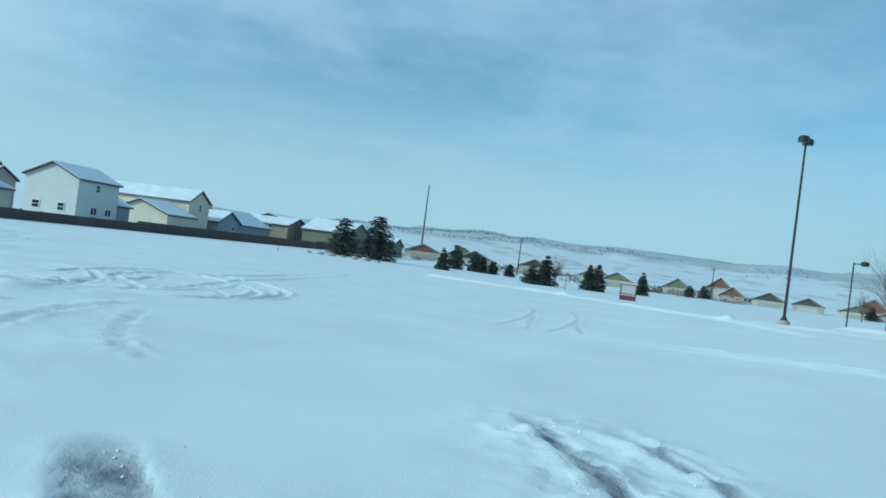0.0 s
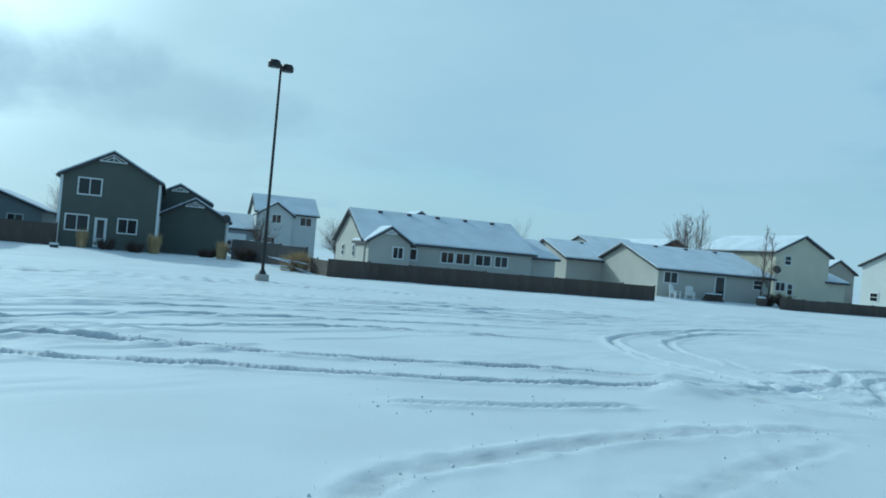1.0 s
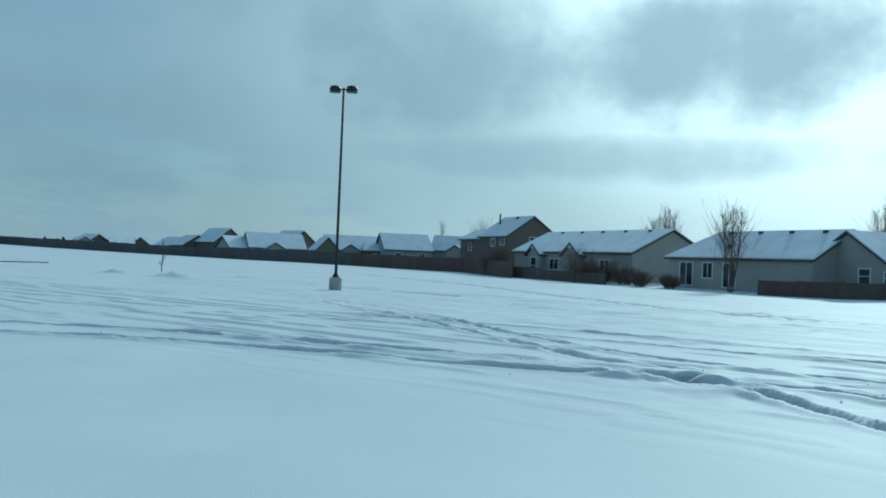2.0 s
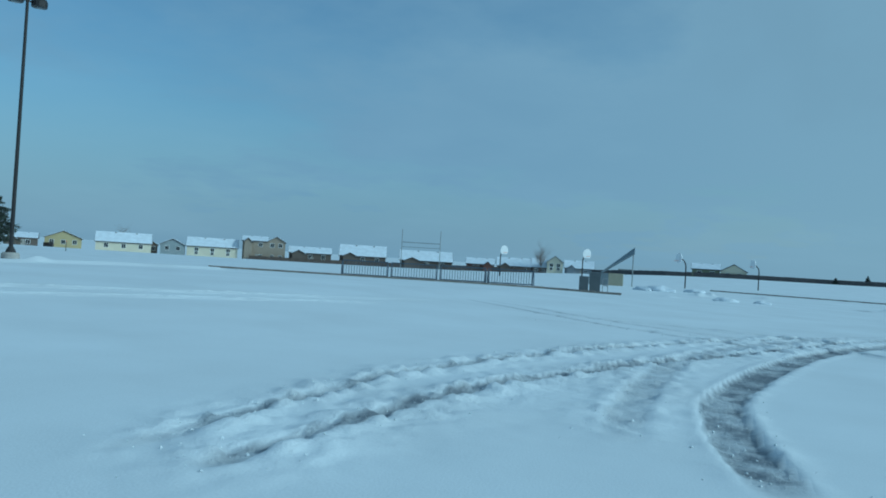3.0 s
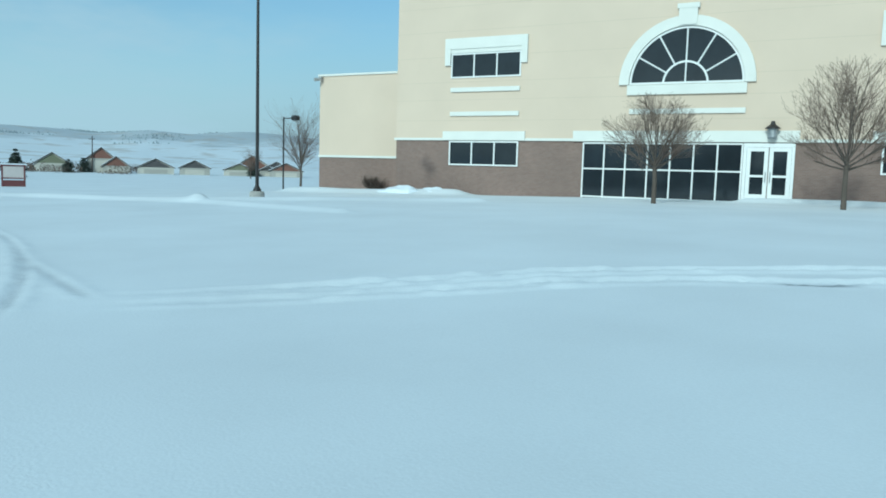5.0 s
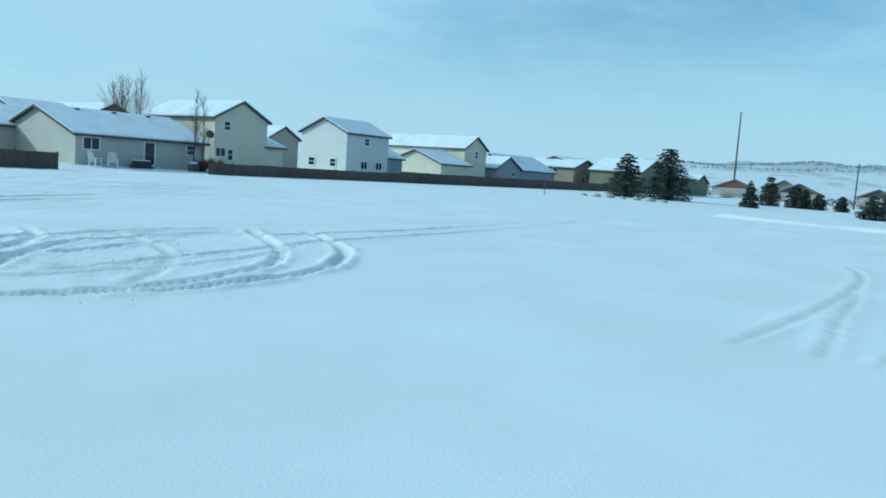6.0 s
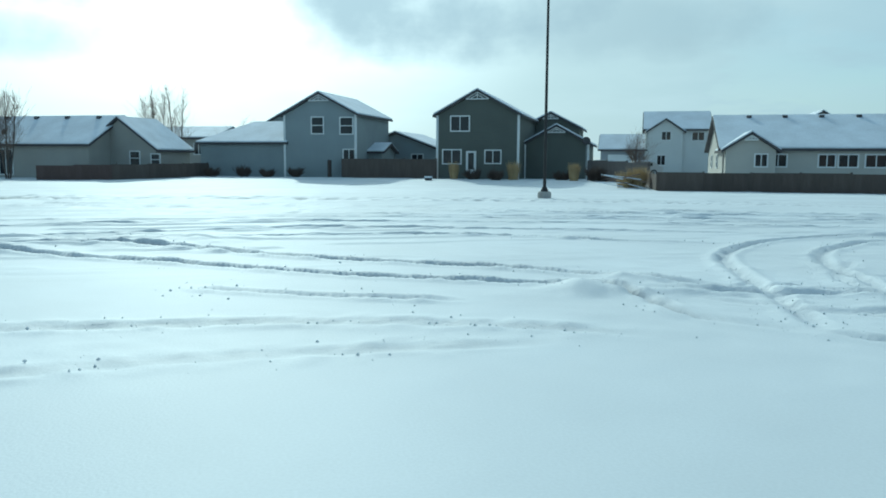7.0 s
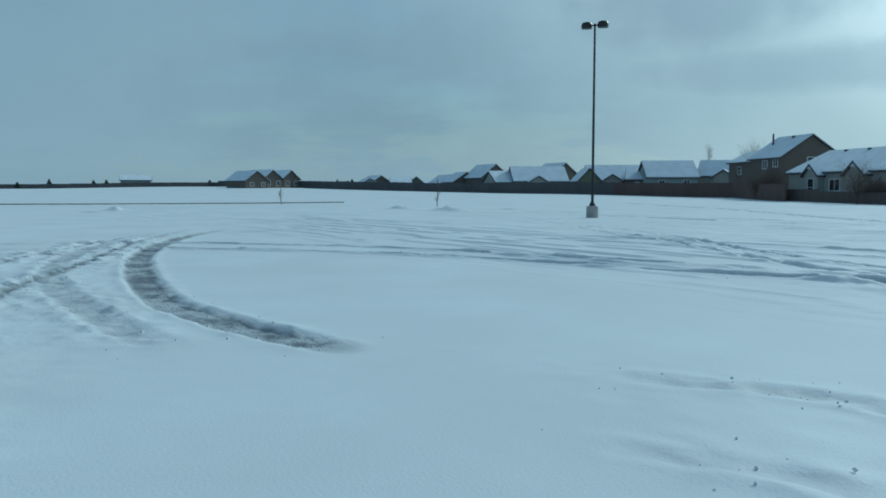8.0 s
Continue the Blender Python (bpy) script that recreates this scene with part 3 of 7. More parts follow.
M_SNOW = mat("drifted_snow", (0.66, 0.70, 0.735), 0.7, 0.10, 0.35, 45, 0.13)
_N, _L = M_SNOW.node_tree.nodes, M_SNOW.node_tree.links
_p = _N["Principled BSDF"]
_a = _N.new("ShaderNodeAttribute")
_a.attribute_name = "slush_shade"
_m = _N.new("ShaderNodeMix")
_m.data_type = "RGBA"
_patch = _N.new("ShaderNodeTexNoise")
_patch.inputs["Scale"].default_value, _patch.inputs["Detail"].default_value = 1.6, 7.0
_tc = _N.new("ShaderNodeTexCoord")
_L.new(_tc.outputs["Object"], _patch.inputs["Vector"])
_r = _N.new("ShaderNodeMapRange")
for _i, _v in enumerate((0.40, 0.58, 0.45, 1.0)):
    _r.inputs[_i + 1].default_value = _v
_L.new(_patch.outputs["Fac"], _r.inputs[0])
_k = _N.new("ShaderNodeMath")
_k.operation = "MULTIPLY"
_L.new(_a.outputs["Fac"], _k.inputs[0])
_L.new(_r.outputs[0], _k.inputs[1])
_L.new(_k.outputs[0], _m.inputs[0])
_L.new(_p.inputs["Base Color"].links[0].from_socket, _m.inputs[6])
# grey of packed snow and asphalt, which also paints shade into the southern ruts
_m.inputs[7].default_value = (0.175, 0.195, 0.225, 1)
_L.new(_m.outputs[2], _p.inputs["Base Color"])
# broken crust and clods where wheels have churned the snow
_c2 = _N.new("ShaderNodeAttribute")
_c2.attribute_name = "churned"
_lump = _N.new("ShaderNodeTexNoise")
_lump.inputs["Scale"].default_value, _lump.inputs["Detail"].default_value, _lump.inputs["Roughness"].default_value = 7.0, 6.0, 0.62
_L.new(_tc.outputs["Object"], _lump.inputs["Vector"])
_hm = _N.new("ShaderNodeMath")
_hm.operation = "MULTIPLY"
_L.new(_lump.outputs["Fac"], _hm.inputs[0])
_L.new(_c2.outputs["Fac"], _hm.inputs[1])
_b2 = _N.new("ShaderNodeBump")
_b2.inputs["Strength"].default_value, _b2.inputs["Distance"].default_value = 0.8, 0.09
_L.new(_hm.outputs[0], _b2.inputs["Height"])
_L.new(_p.inputs["Normal"].links[0].from_socket, _b2.inputs["Normal"])
_L.new(_b2.outputs[0], _p.inputs["Normal"])

nx, ny = len(gx), len(gy)
me = bpy.data.meshes.new("ground")
me.vertices.add(nx * ny)
me.vertices.foreach_set("co", np.stack([GX, GY, GZ], -1).astype(np.float32).ravel())
ids = np.arange(nx * ny).reshape(ny, nx)
quads = np.stack([ids[:-1, :-1], ids[:-1, 1:], ids[1:, 1:], ids[1:, :-1]], -1).reshape(-1, 4)
me.loops.add(quads.size)
me.loops.foreach_set("vertex_index", quads.ravel().astype(np.int32))
me.polygons.add(len(quads))
me.polygons.foreach_set("loop_start", np.arange(0, quads.size, 4, dtype=np.int32))
me.polygons.foreach_set("use_smooth", np.ones(len(quads), dtype=bool))
me.update(calc_edges=True)
me.attributes.new("churned", "FLOAT", "POINT").data.foreach_set("value", (np.clip(0.6 * (churn - 0.5), 0, 0.3) * 1.2 + np.clip((DIP - 0.03) * 9, 0, 0.32) + np.clip((SLUSH_SHADE - 0.15) * 0.6, 0, 0.4) + 0.35 * LOOSE).astype(np.float32).ravel())
me.attributes.new("slush_shade", "FLOAT", "POINT").data.foreach_set("value", SLUSH_SHADE.astype(np.float32).ravel())
me.materials.append(M_SNOW)
ground = tagged(new("ground", me), "wide snow-covered car park with tyre ruts and drifts", "ground", kind="structure")

# crumbs of snow thrown up beside the ruts
rng = random.Random(77)
near_lines = [q for q in LINES if min(np.hypot(q[:, 0], q[:, 1])) < 22]
verts, faces = [], []
pool = [(q, k) for q in near_lines for k in range(0, len(q) - 1) if -16 < q[k][0] < 20 and -15.5 < q[k][1] < 2.2]
for _ in range(2600):
    line, k = rng.choice(pool)
    cx, cy = line[k] + (line[k + 1] - line[k]) * rng.random() + np.array((rng.gauss(0, 0.24), rng.gauss(0, 0.24)))
    if not (-17 < cx < 21 and -17 < cy < 5):
        continue
    cz = GZ[min(np.searchsorted(gy, cy), len(gy) - 1), min(np.searchsorted(gx, cx), len(gx) - 1)]
    r = 0.005 + 0.013 * rng.random() ** 3
    i = len(verts)
    for d in ((1, 0, 0), (0, 1, 0), (-1, 0, 0), (0, -1, 0), (0, 0, 1), (0, 0, -1)):
        verts.append([c + r * e * rng.uniform(0.7, 1.4) for c, e in zip((cx, cy, cz + r * 0.3), d)])
    for a in range(4):
        faces += [(i + a, i + (a + 1) % 4, i + 4), (i + (a + 1) % 4, i + a, i + 5)]
cm = bpy.data.meshes.new("snow_clods")
cm.from_pydata(verts, [], faces)
cm.materials.append(M_SNOW)
tagged(new("snow_clods", cm), "small crumbs of snow scattered beside the tyre ruts", "snow", kind="stuff")

# distant snowy hills in the west and north-west, with woods along their crest
M_HILL = mat("snowy_hill", (0.60, 0.65, 0.70), 0.9, 0.12, 0.004, 0.03, 0.2)
_N, _L = M_HILL.node_tree.nodes, M_HILL.node_tree.links
_p = _N["Principled BSDF"]
_tc, _sp = _N.new("ShaderNodeTexCoord"), _N.new("ShaderNodeSeparateXYZ")
_L.new(_tc.outputs["Object"], _sp.inputs[0])
_n = _N.new("ShaderNodeTexNoise")
_n.inputs["Scale"].default_value, _n.inputs["Detail"].default_value = 0.012, 6
_L.new(_tc.outputs["Object"], _n.inputs["Vector"])
_h = _N.new("ShaderNodeMath")
_h.operation = "MULTIPLY_ADD"
_L.new(_n.outputs["Fac"], _h.inputs[0])
_h.inputs[1].default_value = 55
_L.new(_sp.outputs[2], _h.inputs[2])
_r = _N.new("ShaderNodeMapRange")
for _i, _v in enumerate((56, 66, 0, 0.6)):
    _r.inputs[_i + 1].default_value = _v
_L.new(_h.outputs[0], _r.inputs[0])
_m = _N.new("ShaderNodeMix")
_m.data_type = "RGBA"
_L.new(_r.outputs[0], _m.inputs[0])
_L.new(_p.inputs["Base Color"].links[0].from_socket, _m.inputs[6])
# crest tone paled to blue-grey: haze of the distance put into the colour
_m.inputs[7].default_value = (0.26, 0.30, 0.33, 1)
_scrub = _N.new("ShaderNodeTexNoise")
_scrub.inputs["Scale"].default_value, _scrub.inputs["Detail"].default_value = 0.03, 8
_L.new(_tc.outputs["Object"], _scrub.inputs["Vector"])
_r = _N.new("ShaderNodeMapRange")
for _i, _v in enumerate((0.52, 0.64, 0, 0.6)):
    _r.inputs[_i + 1].default_value = _v
_L.new(_scrub.outputs["Fac"], _r.inputs[0])
_m2 = _N.new("ShaderNodeMix")
_m2.data_type = "RGBA"
_L.new(_r.outputs[0], _m2.inputs[0])
_L.new(_m.outputs[2], _m2.inputs[6])
_m2.inputs[7].default_value = (0.36, 0.335, 0.31, 1)
_L.new(_m2.outputs[2], _p.inputs["Base Color"])
ang, rad = np.meshgrid(np.radians(np.arange(112, 190, 0.25)), np.linspace(700, 2100, 52))
HX, HY = rad * np.cos(ang), rad * np.sin(ang)
ends = step(112, 128, np.degrees(ang)) * (1 - step(168, 186, np.degrees(ang)))
HZ = ends * 52 * step(700, 1500, rad) * (1 - 0.4 * step(1550, 2100, rad)) * (0.60 + 0.5 * lattice_noise(HX / 260, HY / 260, 21) + 0.26 * lattice_noise(HX / 75, HY / 75, 22)) - 1.0
hm = bpy.data.meshes.new("backdrop_hills")
ids = np.arange(HX.size).reshape(HX.shape)
hm.from_pydata(np.stack([HX, HY, HZ], -1).reshape(-1, 3).tolist(), [], np.stack([ids[:-1, :-1], ids[1:, :-1], ids[1:, 1:], ids[:-1, 1:]], -1).reshape(-1, 4).tolist())
hm.polygons.foreach_set("use_smooth", [True] * len(hm.polygons))
hm.materials.append(M_HILL)
tagged(new("backdrop_hills", hm), "low snowy hills with haze-paled woods along the crest", "hills", kind="structure")

# woods along the crest of the hills, distance haze put into their grey
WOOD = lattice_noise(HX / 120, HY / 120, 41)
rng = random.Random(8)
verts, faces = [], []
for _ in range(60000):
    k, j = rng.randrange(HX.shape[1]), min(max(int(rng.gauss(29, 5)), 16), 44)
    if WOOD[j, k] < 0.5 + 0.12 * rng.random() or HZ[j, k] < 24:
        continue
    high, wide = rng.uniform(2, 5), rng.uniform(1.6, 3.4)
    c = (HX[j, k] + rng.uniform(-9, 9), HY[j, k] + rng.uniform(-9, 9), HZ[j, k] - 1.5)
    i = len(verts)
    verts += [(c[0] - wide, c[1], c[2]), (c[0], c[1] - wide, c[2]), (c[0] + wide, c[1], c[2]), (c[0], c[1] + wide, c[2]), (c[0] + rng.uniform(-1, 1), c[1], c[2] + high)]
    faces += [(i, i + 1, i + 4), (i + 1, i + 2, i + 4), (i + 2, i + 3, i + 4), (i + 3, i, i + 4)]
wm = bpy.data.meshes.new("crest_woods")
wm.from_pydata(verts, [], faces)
wm.materials.append(mat("hazed_woods", (0.24, 0.285, 0.315), 0.95, 0.3, 0.02, 0.2, 0.0))
tagged(new("crest_woods", wm), "haze-paled woods along the crest of the snowy hills", "woods", kind="stuff")

# ---- houses ----


def roof_parts(root, x0, x1, yb, yf, eave, peak, axis, over=0.32, thick=0.16, snow=0.1):
    lo, hi, a, b = (x0, x1, yb, yf) if axis == "y" else (yb, yf, x0, x1)
    mid = (lo + hi) / 2
    fall = (peak - eave) / (mid - lo)

    def chevron(o, z, t):
        drop = fall * o
        return [(lo - o, eave - drop + z), (mid, peak + z), (hi + o, eave - drop + z), (hi + o, eave - drop + z + t), (mid, peak + z + t), (lo - o, eave - drop + z + t)]

    bm = bmesh.new()
    prism(bm, chevron(over, 0.02, thick), axis, a - over, b + over)
    roof = part("roof", bm, M_SHINGLE, root)
    bm = bmesh.new()
    prism(bm, chevron(over - 0.05, 0.024 + thick, snow), axis, a - over + 0.06, b + over - 0.06)
    part("snow_cover", bm, M_SNOW_ROOF, roof, "thin crust of snow")
    return roof


def volume(root, x0, x1, yb, yf, eave, peak, axis, material, z0=-0.4, corners=False, truss=False, vents=0):
    lo, hi, a, b = (x0, x1, yb, yf) if axis == "y" else (yb, yf, x0, x1)
    mid = (lo + hi) / 2
    bm = bmesh.new()
    prism(bm, [(lo, z0), (hi, z0), (hi, eave), (mid, peak), (lo, eave)], axis, a, b)
    wall = part("wall", bm, material, root)
    roof = roof_parts(root, x0, x1, yb, yf, eave, peak, axis)
    if corners:
        for cx in (x0, x1):
            part("corner_board", boxes((cx - 0.09, cx + 0.09, yf - 0.08, yf + 0.03, z0, eave - 0.02)), M_WHITE, wall, "white corner board")
    if truss:
        bm = bmesh.new()
        w, h = (x1 - x0) * 0.14, (peak - eave) * 0.28
        rod(bm, (mid - w, yf + 0.2, peak - h - 0.06), (mid + w, yf + 0.2, peak - h - 0.06), 0.05, seg=6)
        rod(bm, (mid, yf + 0.2, peak - h), (mid, yf + 0.2, peak - 0.05), 0.04, seg=6)
        for s in (-1, 1):
            rod(bm, (mid + s * w * 0.55, yf + 0.2, peak - h), (mid, yf + 0.2, peak - h * 0.45), 0.035, seg=6)
            rod(bm, (mid + s * w, yf + 0.2, peak - h - 0.03), (mid, yf + 0.2, peak - 0.04), 0.035, seg=6)
        part("gable_truss", bm, M_WHITE, roof, "white open gable truss")
    for k in range(vents):
        vx = x0 + (x1 - x0) * (k + 0.7) / (vents + 0.6)
        vy = (yb + yf) / 2 + 0.5
        if axis == "x":
            part("roof_vent", boxes((vx - 0.16, vx + 0.16, vy - 0.12, vy + 0.14, peak - 0.25, peak + 0.2)), M_SHINGLE, roof)
    return wall


def hip_volume(root, x0, x1, yb, yf, eave, peak, material, hip0=0.0, hip1=2.5, z0=-0.4, vents=0, over=0.32):
    """A long wall with a ridge along x whose ends slope back by hip0 and hip1 (0: a gable)."""
    mid = (yb + yf) / 2
    fall = (peak - eave) / (yf - mid)
    bm = bmesh.new()
    prism(bm, [(yb, z0), (yf, z0), (yf, eave), (mid, peak), (yb, eave)], "x", x0 + hip0, x1 - hip1)
    if hip1:
        box(bm, x1 - hip1 - 0.05, x1, yb, yf, z0, eave)
    if hip0:
        box(bm, x0, x0 + hip0 + 0.05, yb, yf, z0, eave)
    part("wall", bm, material, root)

    def shell(o, lift, thick):
        bm = bmesh.new()
        drop = fall * o
        rim = [(x0 - o, yb - o), (x1 + o, yb - o), (x1 + o, yf + o), (x0 - o, yf + o)]
        ridge = [(x0 + hip0 - (0 if hip0 else o), mid), (x1 - hip1 + (0 if hip1 else o), mid)]
        rings = []
        for z in (lift, lift + thick):
            rings.append(([bm.verts.new((x, y, eave - drop + z)) for x, y in rim], [bm.verts.new((x, y, peak + z)) for x, y in ridge]))
        (a, r), (b, t) = rings
        for q, w in ((a, r), (b, t)):
            bm.faces.new((q[0], q[1], w[1], w[0]))
            bm.faces.new((q[2], q[3], w[0], w[1]))
            if hip1:
                bm.faces.new((q[1], q[2], w[1]))
            if hip0:
                bm.faces.new((q[3], q[0], w[0]))
        for i, hip, k in ((0, 1, 0), (1, hip1, 1), (2, 1, 0), (3, hip0, 0)):
            j = (i + 1) % 4
            if hip:
                bm.faces.new((a[i], a[j], b[j], b[i]))
            else:
                bm.faces.new((a[i], r[k], t[k], b[i]))
                bm.faces.new((r[k], a[j], b[j], t[k]))
        bmesh.ops.recalc_face_normals(bm, faces=bm.faces)
        return bm

    roof = part("roof", shell(over, 0.02, 0.16), M_SHINGLE, root)
    part("snow_cover", shell(over - 0.05, 0.184, 0.1), M_SNOW_ROOF, roof, "thin crust of snow")
    for k in range(vents):
        vx = x0 + hip0 + (x1 - x0 - hip0 - hip1) * (k + 0.6) / (vents + 0.2)
        part("roof_vent", boxes((vx - 0.16, vx + 0.16, mid + 0.35, mid + 0.62, peak - 0.25, peak + 0.2)), M_SHINGLE, roof)


def window(root, x0, x1, z0, z1, y, bars=1, turn=None, deep=0.05):
    """A framed window in a front wall at y; with turn, in a side wall at x = y."""
    place = (lambda a, b, c, d, e, f: (a, b, c, d, e, f)) if turn is None else (lambda a, b, c, d, e, f: (c, d, a, b, e, f))
    t = 0.09
    s = 1 if turn is None else turn
    f0, f1 = sorted((y - 0.02 * s, y + deep * s))
    spec = [place(x0 - t, x1 + t, f0, f1, z0 - t, z0), place(x0 - t, x1 + t, f0, f1, z1, z1 + t), place(x0 - t, x0, f0, f1, z0, z1), place(x1, x1 + t, f0, f1, z0, z1)]
    for k in range(bars):
        xm = x0 + (x1 - x0) * (k + 1) / (bars + 1)
        spec.append(place(xm - 0.03, xm + 0.03, f0, f1, z0, z1))
    if not bars:
        zm = (z0 + z1) / 2
        spec.append(place(x0, x1, f0, f1, zm - 0.03, zm + 0.03))
    w = part("window", boxes(*spec), M_WHITE, root, "white-framed window")
    g0, g1 = sorted((y - 0.03 * s, y + 0.02 * s))
    part("pane", boxes(place(x0, x1, g0, g1, z0, z1)), M_GLASS, w)
    return w


def house(x, y, label, turn=ROW_TURN, world=False, base=None):
    wx, wy = (x, y) if world else in_row(x, y)
    z = on_ground(wx, wy) if base is None else base
    return thing("house", pose(wx, wy, z, 0, 0, turn), label, "house", "houses round the field")


# dark green two-storey house
h = house(10.2, -58, "dark green two-storey house with white trim and snowy roof", base=0.0)
volume(h, -3.1, 3.2, -10, 0, 5.12, 6.85, "y", M_DARKGREEN, corners=True, truss=True)
volume(h, -8.1, -3.12, -11, -3.5, 3.0, 4.36, "y", M_DARKGREEN, corners=True, truss=True)
volume(h, -6.9, -2.0, -15.5, -10.02, 4.5, 5.75, "y", M_DARKGREEN, truss=True)
window(h, 0.72, 2.1, 3.95, 5.0, 0)
window(h, 1.35, 2.72, 1.45, 2.45, 0)
window(h, -1.75, -0.6, 1.5, 2.42, 0)
window(h, -5.6, -4.6, 3.9, 4.3, -10.0)
d = part("door", boxes((0.12, 0.92, -0.02, 0.06, 0.35, 2.4)), M_WHITE, h, "white back door with a tall glass pane")
part("door_glass", boxes((0.3, 0.74, 0.05, 0.075, 1.0, 2.25)), M_GLASS, d)
bm = bmesh.new()
rod(bm, (-7.95, -3.3, 0), (-7.95, -3.3, 3.1), 0.03, seg=6)
part("mast", bm, M_STEEL, h)
bm = bmesh.new()
rod(bm, (-7.95, -3.2, 3.25), (-7.98, -3.1, 3.3), 0.34, 0.30, 14)
part("satellite_dish", bm, M_SHINGLE, h, "dark satellite dish")

# grey-blue two-storey house with a long low wing
h = house(23.2, -58, "grey-blue two-storey house with snowy roof", base=0.0)
volume(h, -3.1, 3.0, -8.5, 0, 5.25, 6.85, "y", M_GREYBLUE, corners=True, truss=True)
hip_volume(h, 3.02, 10.75, -8.2, -0.15, 3.0, 4.7, M_GREYBLUE, 0.0, 3.0)
volume(h, 3.2, 6.6, -13, -9.02, 4.3, 5.6, "y", M_GREYBLUE)
volume(h, -4.3, -3.12, -6.5, -3.0, 2.3, 2.9, "x", M_GREYBLUE)
window(h, -0.35, 0.6, 3.78, 5.02, 0, 0)
window(h, -2.85, -1.85, 3.74, 4.98, 0, 0)
window(h, -3.0, -2.1, 1.62, 2.46, 0)

# house standing behind, between the two
h = house(19.7, -67.2, "grey house with a snowy gable roof behind a fence", base=0.2)
volume(h, -4.0, 3.9, -9, 0, 2.4, 3.85, "y", M_GREYBLUE)
window(h, -2.6, -1.6, 1.1, 2.0, 0)

# grey ranch house with a hipped wing
h = house(46.0, -51, "grey-tan ranch house with a long snowy roof", base=0.2)
hip_volume(h, -6.8, 7.6, -8.4, 0, 2.5, 4.7, M_GREYTAN, 0.0, 1.8, vents=4)
volume(h, -10.9, -4.4, -7.4, -2.6, 2.2, 4.55, "y", M_GREYTAN)
window(h, 2.6, 3.6, 0.9, 2.1, 0)
window(h, 0.2, 1.4, 0.2, 2.1, 0)
window(h, 4.8, 6.2, 0.2, 2.1, 0)
window(h, -9.4, -8.6, 1.0, 2.0, -2.6, 0)
window(h, -11.2, -10.5, 1.0, 1.8, -2.6, 0)
bm = bmesh.new()
rod(bm, (1.9, -1.2, 3.5), (1.95, -1.05, 3.6), 0.25, 0.22, 12)
part("satellite_dish", bm, M_SHINGLE, h, "dark satellite dish")

h = house(44.2, -70, "pale house with a low snowy roof behind the ranch houses", base=0.2)
volume(h, -4.6, 3.6, -7, 0, 3.55, 4.65, "x", M_GREYTAN)
window(h, -3.4, -2.4, 2.0, 3.0, 0)
h = house(33.6, -74, "grey house with a snowy gable behind the row", base=0.2)
volume(h, -3.4, 3.4, -9, 0, 4.5, 6.3, "y", M_GREYBLUE)

# ranch house with two small front gables, half hidden by shrubs
h = house(69.0, -52, "grey-tan ranch house with snowy roof and small front gables", base=0.3)
volume(h, -9.4, 11.5, -10, 0, 2.75, 5.1, "x", M_GREYTAN, vents=5)
volume(h, -2.0, 0.8, -3, 0.7, 2.5, 3.6, "y", M_GREYTAN, truss=True)
volume(h, 5.2, 7.6, -3, 0.7, 2.5, 3.5, "y", M_GREYTAN, truss=True)
window(h, 2.6, 4.2, 0.9, 2.0, 0)
window(h, 5.9, 6.9, 0.3, 2.1, 0.7, 0)
window(h, -6.0, -4.6, 0.9, 2.0, 0)

# two-storey house at the end of the row
h = house(91.5, -56, "dark brown two-storey house with a steep snowy roof", base=0.9)
volume(h, -2.6, 4.6, -8.2, 0, 4.3, 7.0, "x", M_BROWN, vents=1)
volume(h, 4.62, 12.0, -7, -1, 4.0, 5.4, "x", M_BROWN)
window(h, 0.4, 1.4, 3.0, 4.0, 0)
window(h, 8.6, 9.5, 2.4, 3.4, -1, 0)
window(h, -2.0, -1.0, 3.2, 4.2, 0)
window(h, -4.6, -3.6, 3.2, 4.3, -2.62, 0, turn=-1)
part("flue", rod(bmesh.new(), (3.2, -2.4, 5.4), (3.2, -2.4, 7.6), 0.12, seg=8), M_SHINGLE, h, "dark roof flue")

# white two-storey house in the second row, with a garage
h = house(-5.8, -88, "white two-storey house with snowy roof and a low garage", base=0.2)
volume(h, -3.4, 3.3, -8, 0, 5.0, 6.95, "x", M_WHITESIDE)
volume(h, -0.6, 3.0, -3.5, 0.5, 4.8, 6.0, "y", M_WHITESIDE)
# garage wall in blue siding: the shade on it put into its colour
volume(h, 3.32, 8.1, -7.5, -0.3, 2.8, 4.4, "x", M_BLUESIDE)
window(h, 0.7, 1.6, 3.9, 4.75, 0.5)
window(h, -2.8, -1.6, 3.85, 4.7, 0)
window(h, 1.2, 2.0, 1.2, 2.2, 0.5)
g = part("garage_door", boxes((4.2, 7.3, -0.32, -0.24, 0, 2.3)), M_WHITE, h, "pale panelled garage door")

# long tan ranch house behind the fence
h = house(-13.8, -55, "tan ranch house with a long snowy roof behind a fence", base=0.2)
volume(h, -6.9, 6.6, -10.4, 0, 2.32, 4.62, "x", M_TAN, vents=5)
volume(h, -9.4, -6.92, -9.4, -0.8, 2.1, 3.5, "x", M_TAN)
volume(h, 3.4, 6.5, -3, 1.0, 2.25, 3.25, "y", M_TAN, truss=True)
for wx0, wx1 in ((3.95, 4.65), (2.6, 3.6), (-0.35, 0.6), (-1.7, -0.6), (-3.4, -2.2), (-4.8, -3.8)):
    window(h, wx0, wx1, 1.2, 1.95, 1.0 if wx0 > 3.4 else 0)
window(h, -3.6, -2.9, 1.1, 1.9, 6.62, 0, turn=1)
window(h, -7.6, -6.9, 1.1, 1.9, 6.62, 0, turn=1)
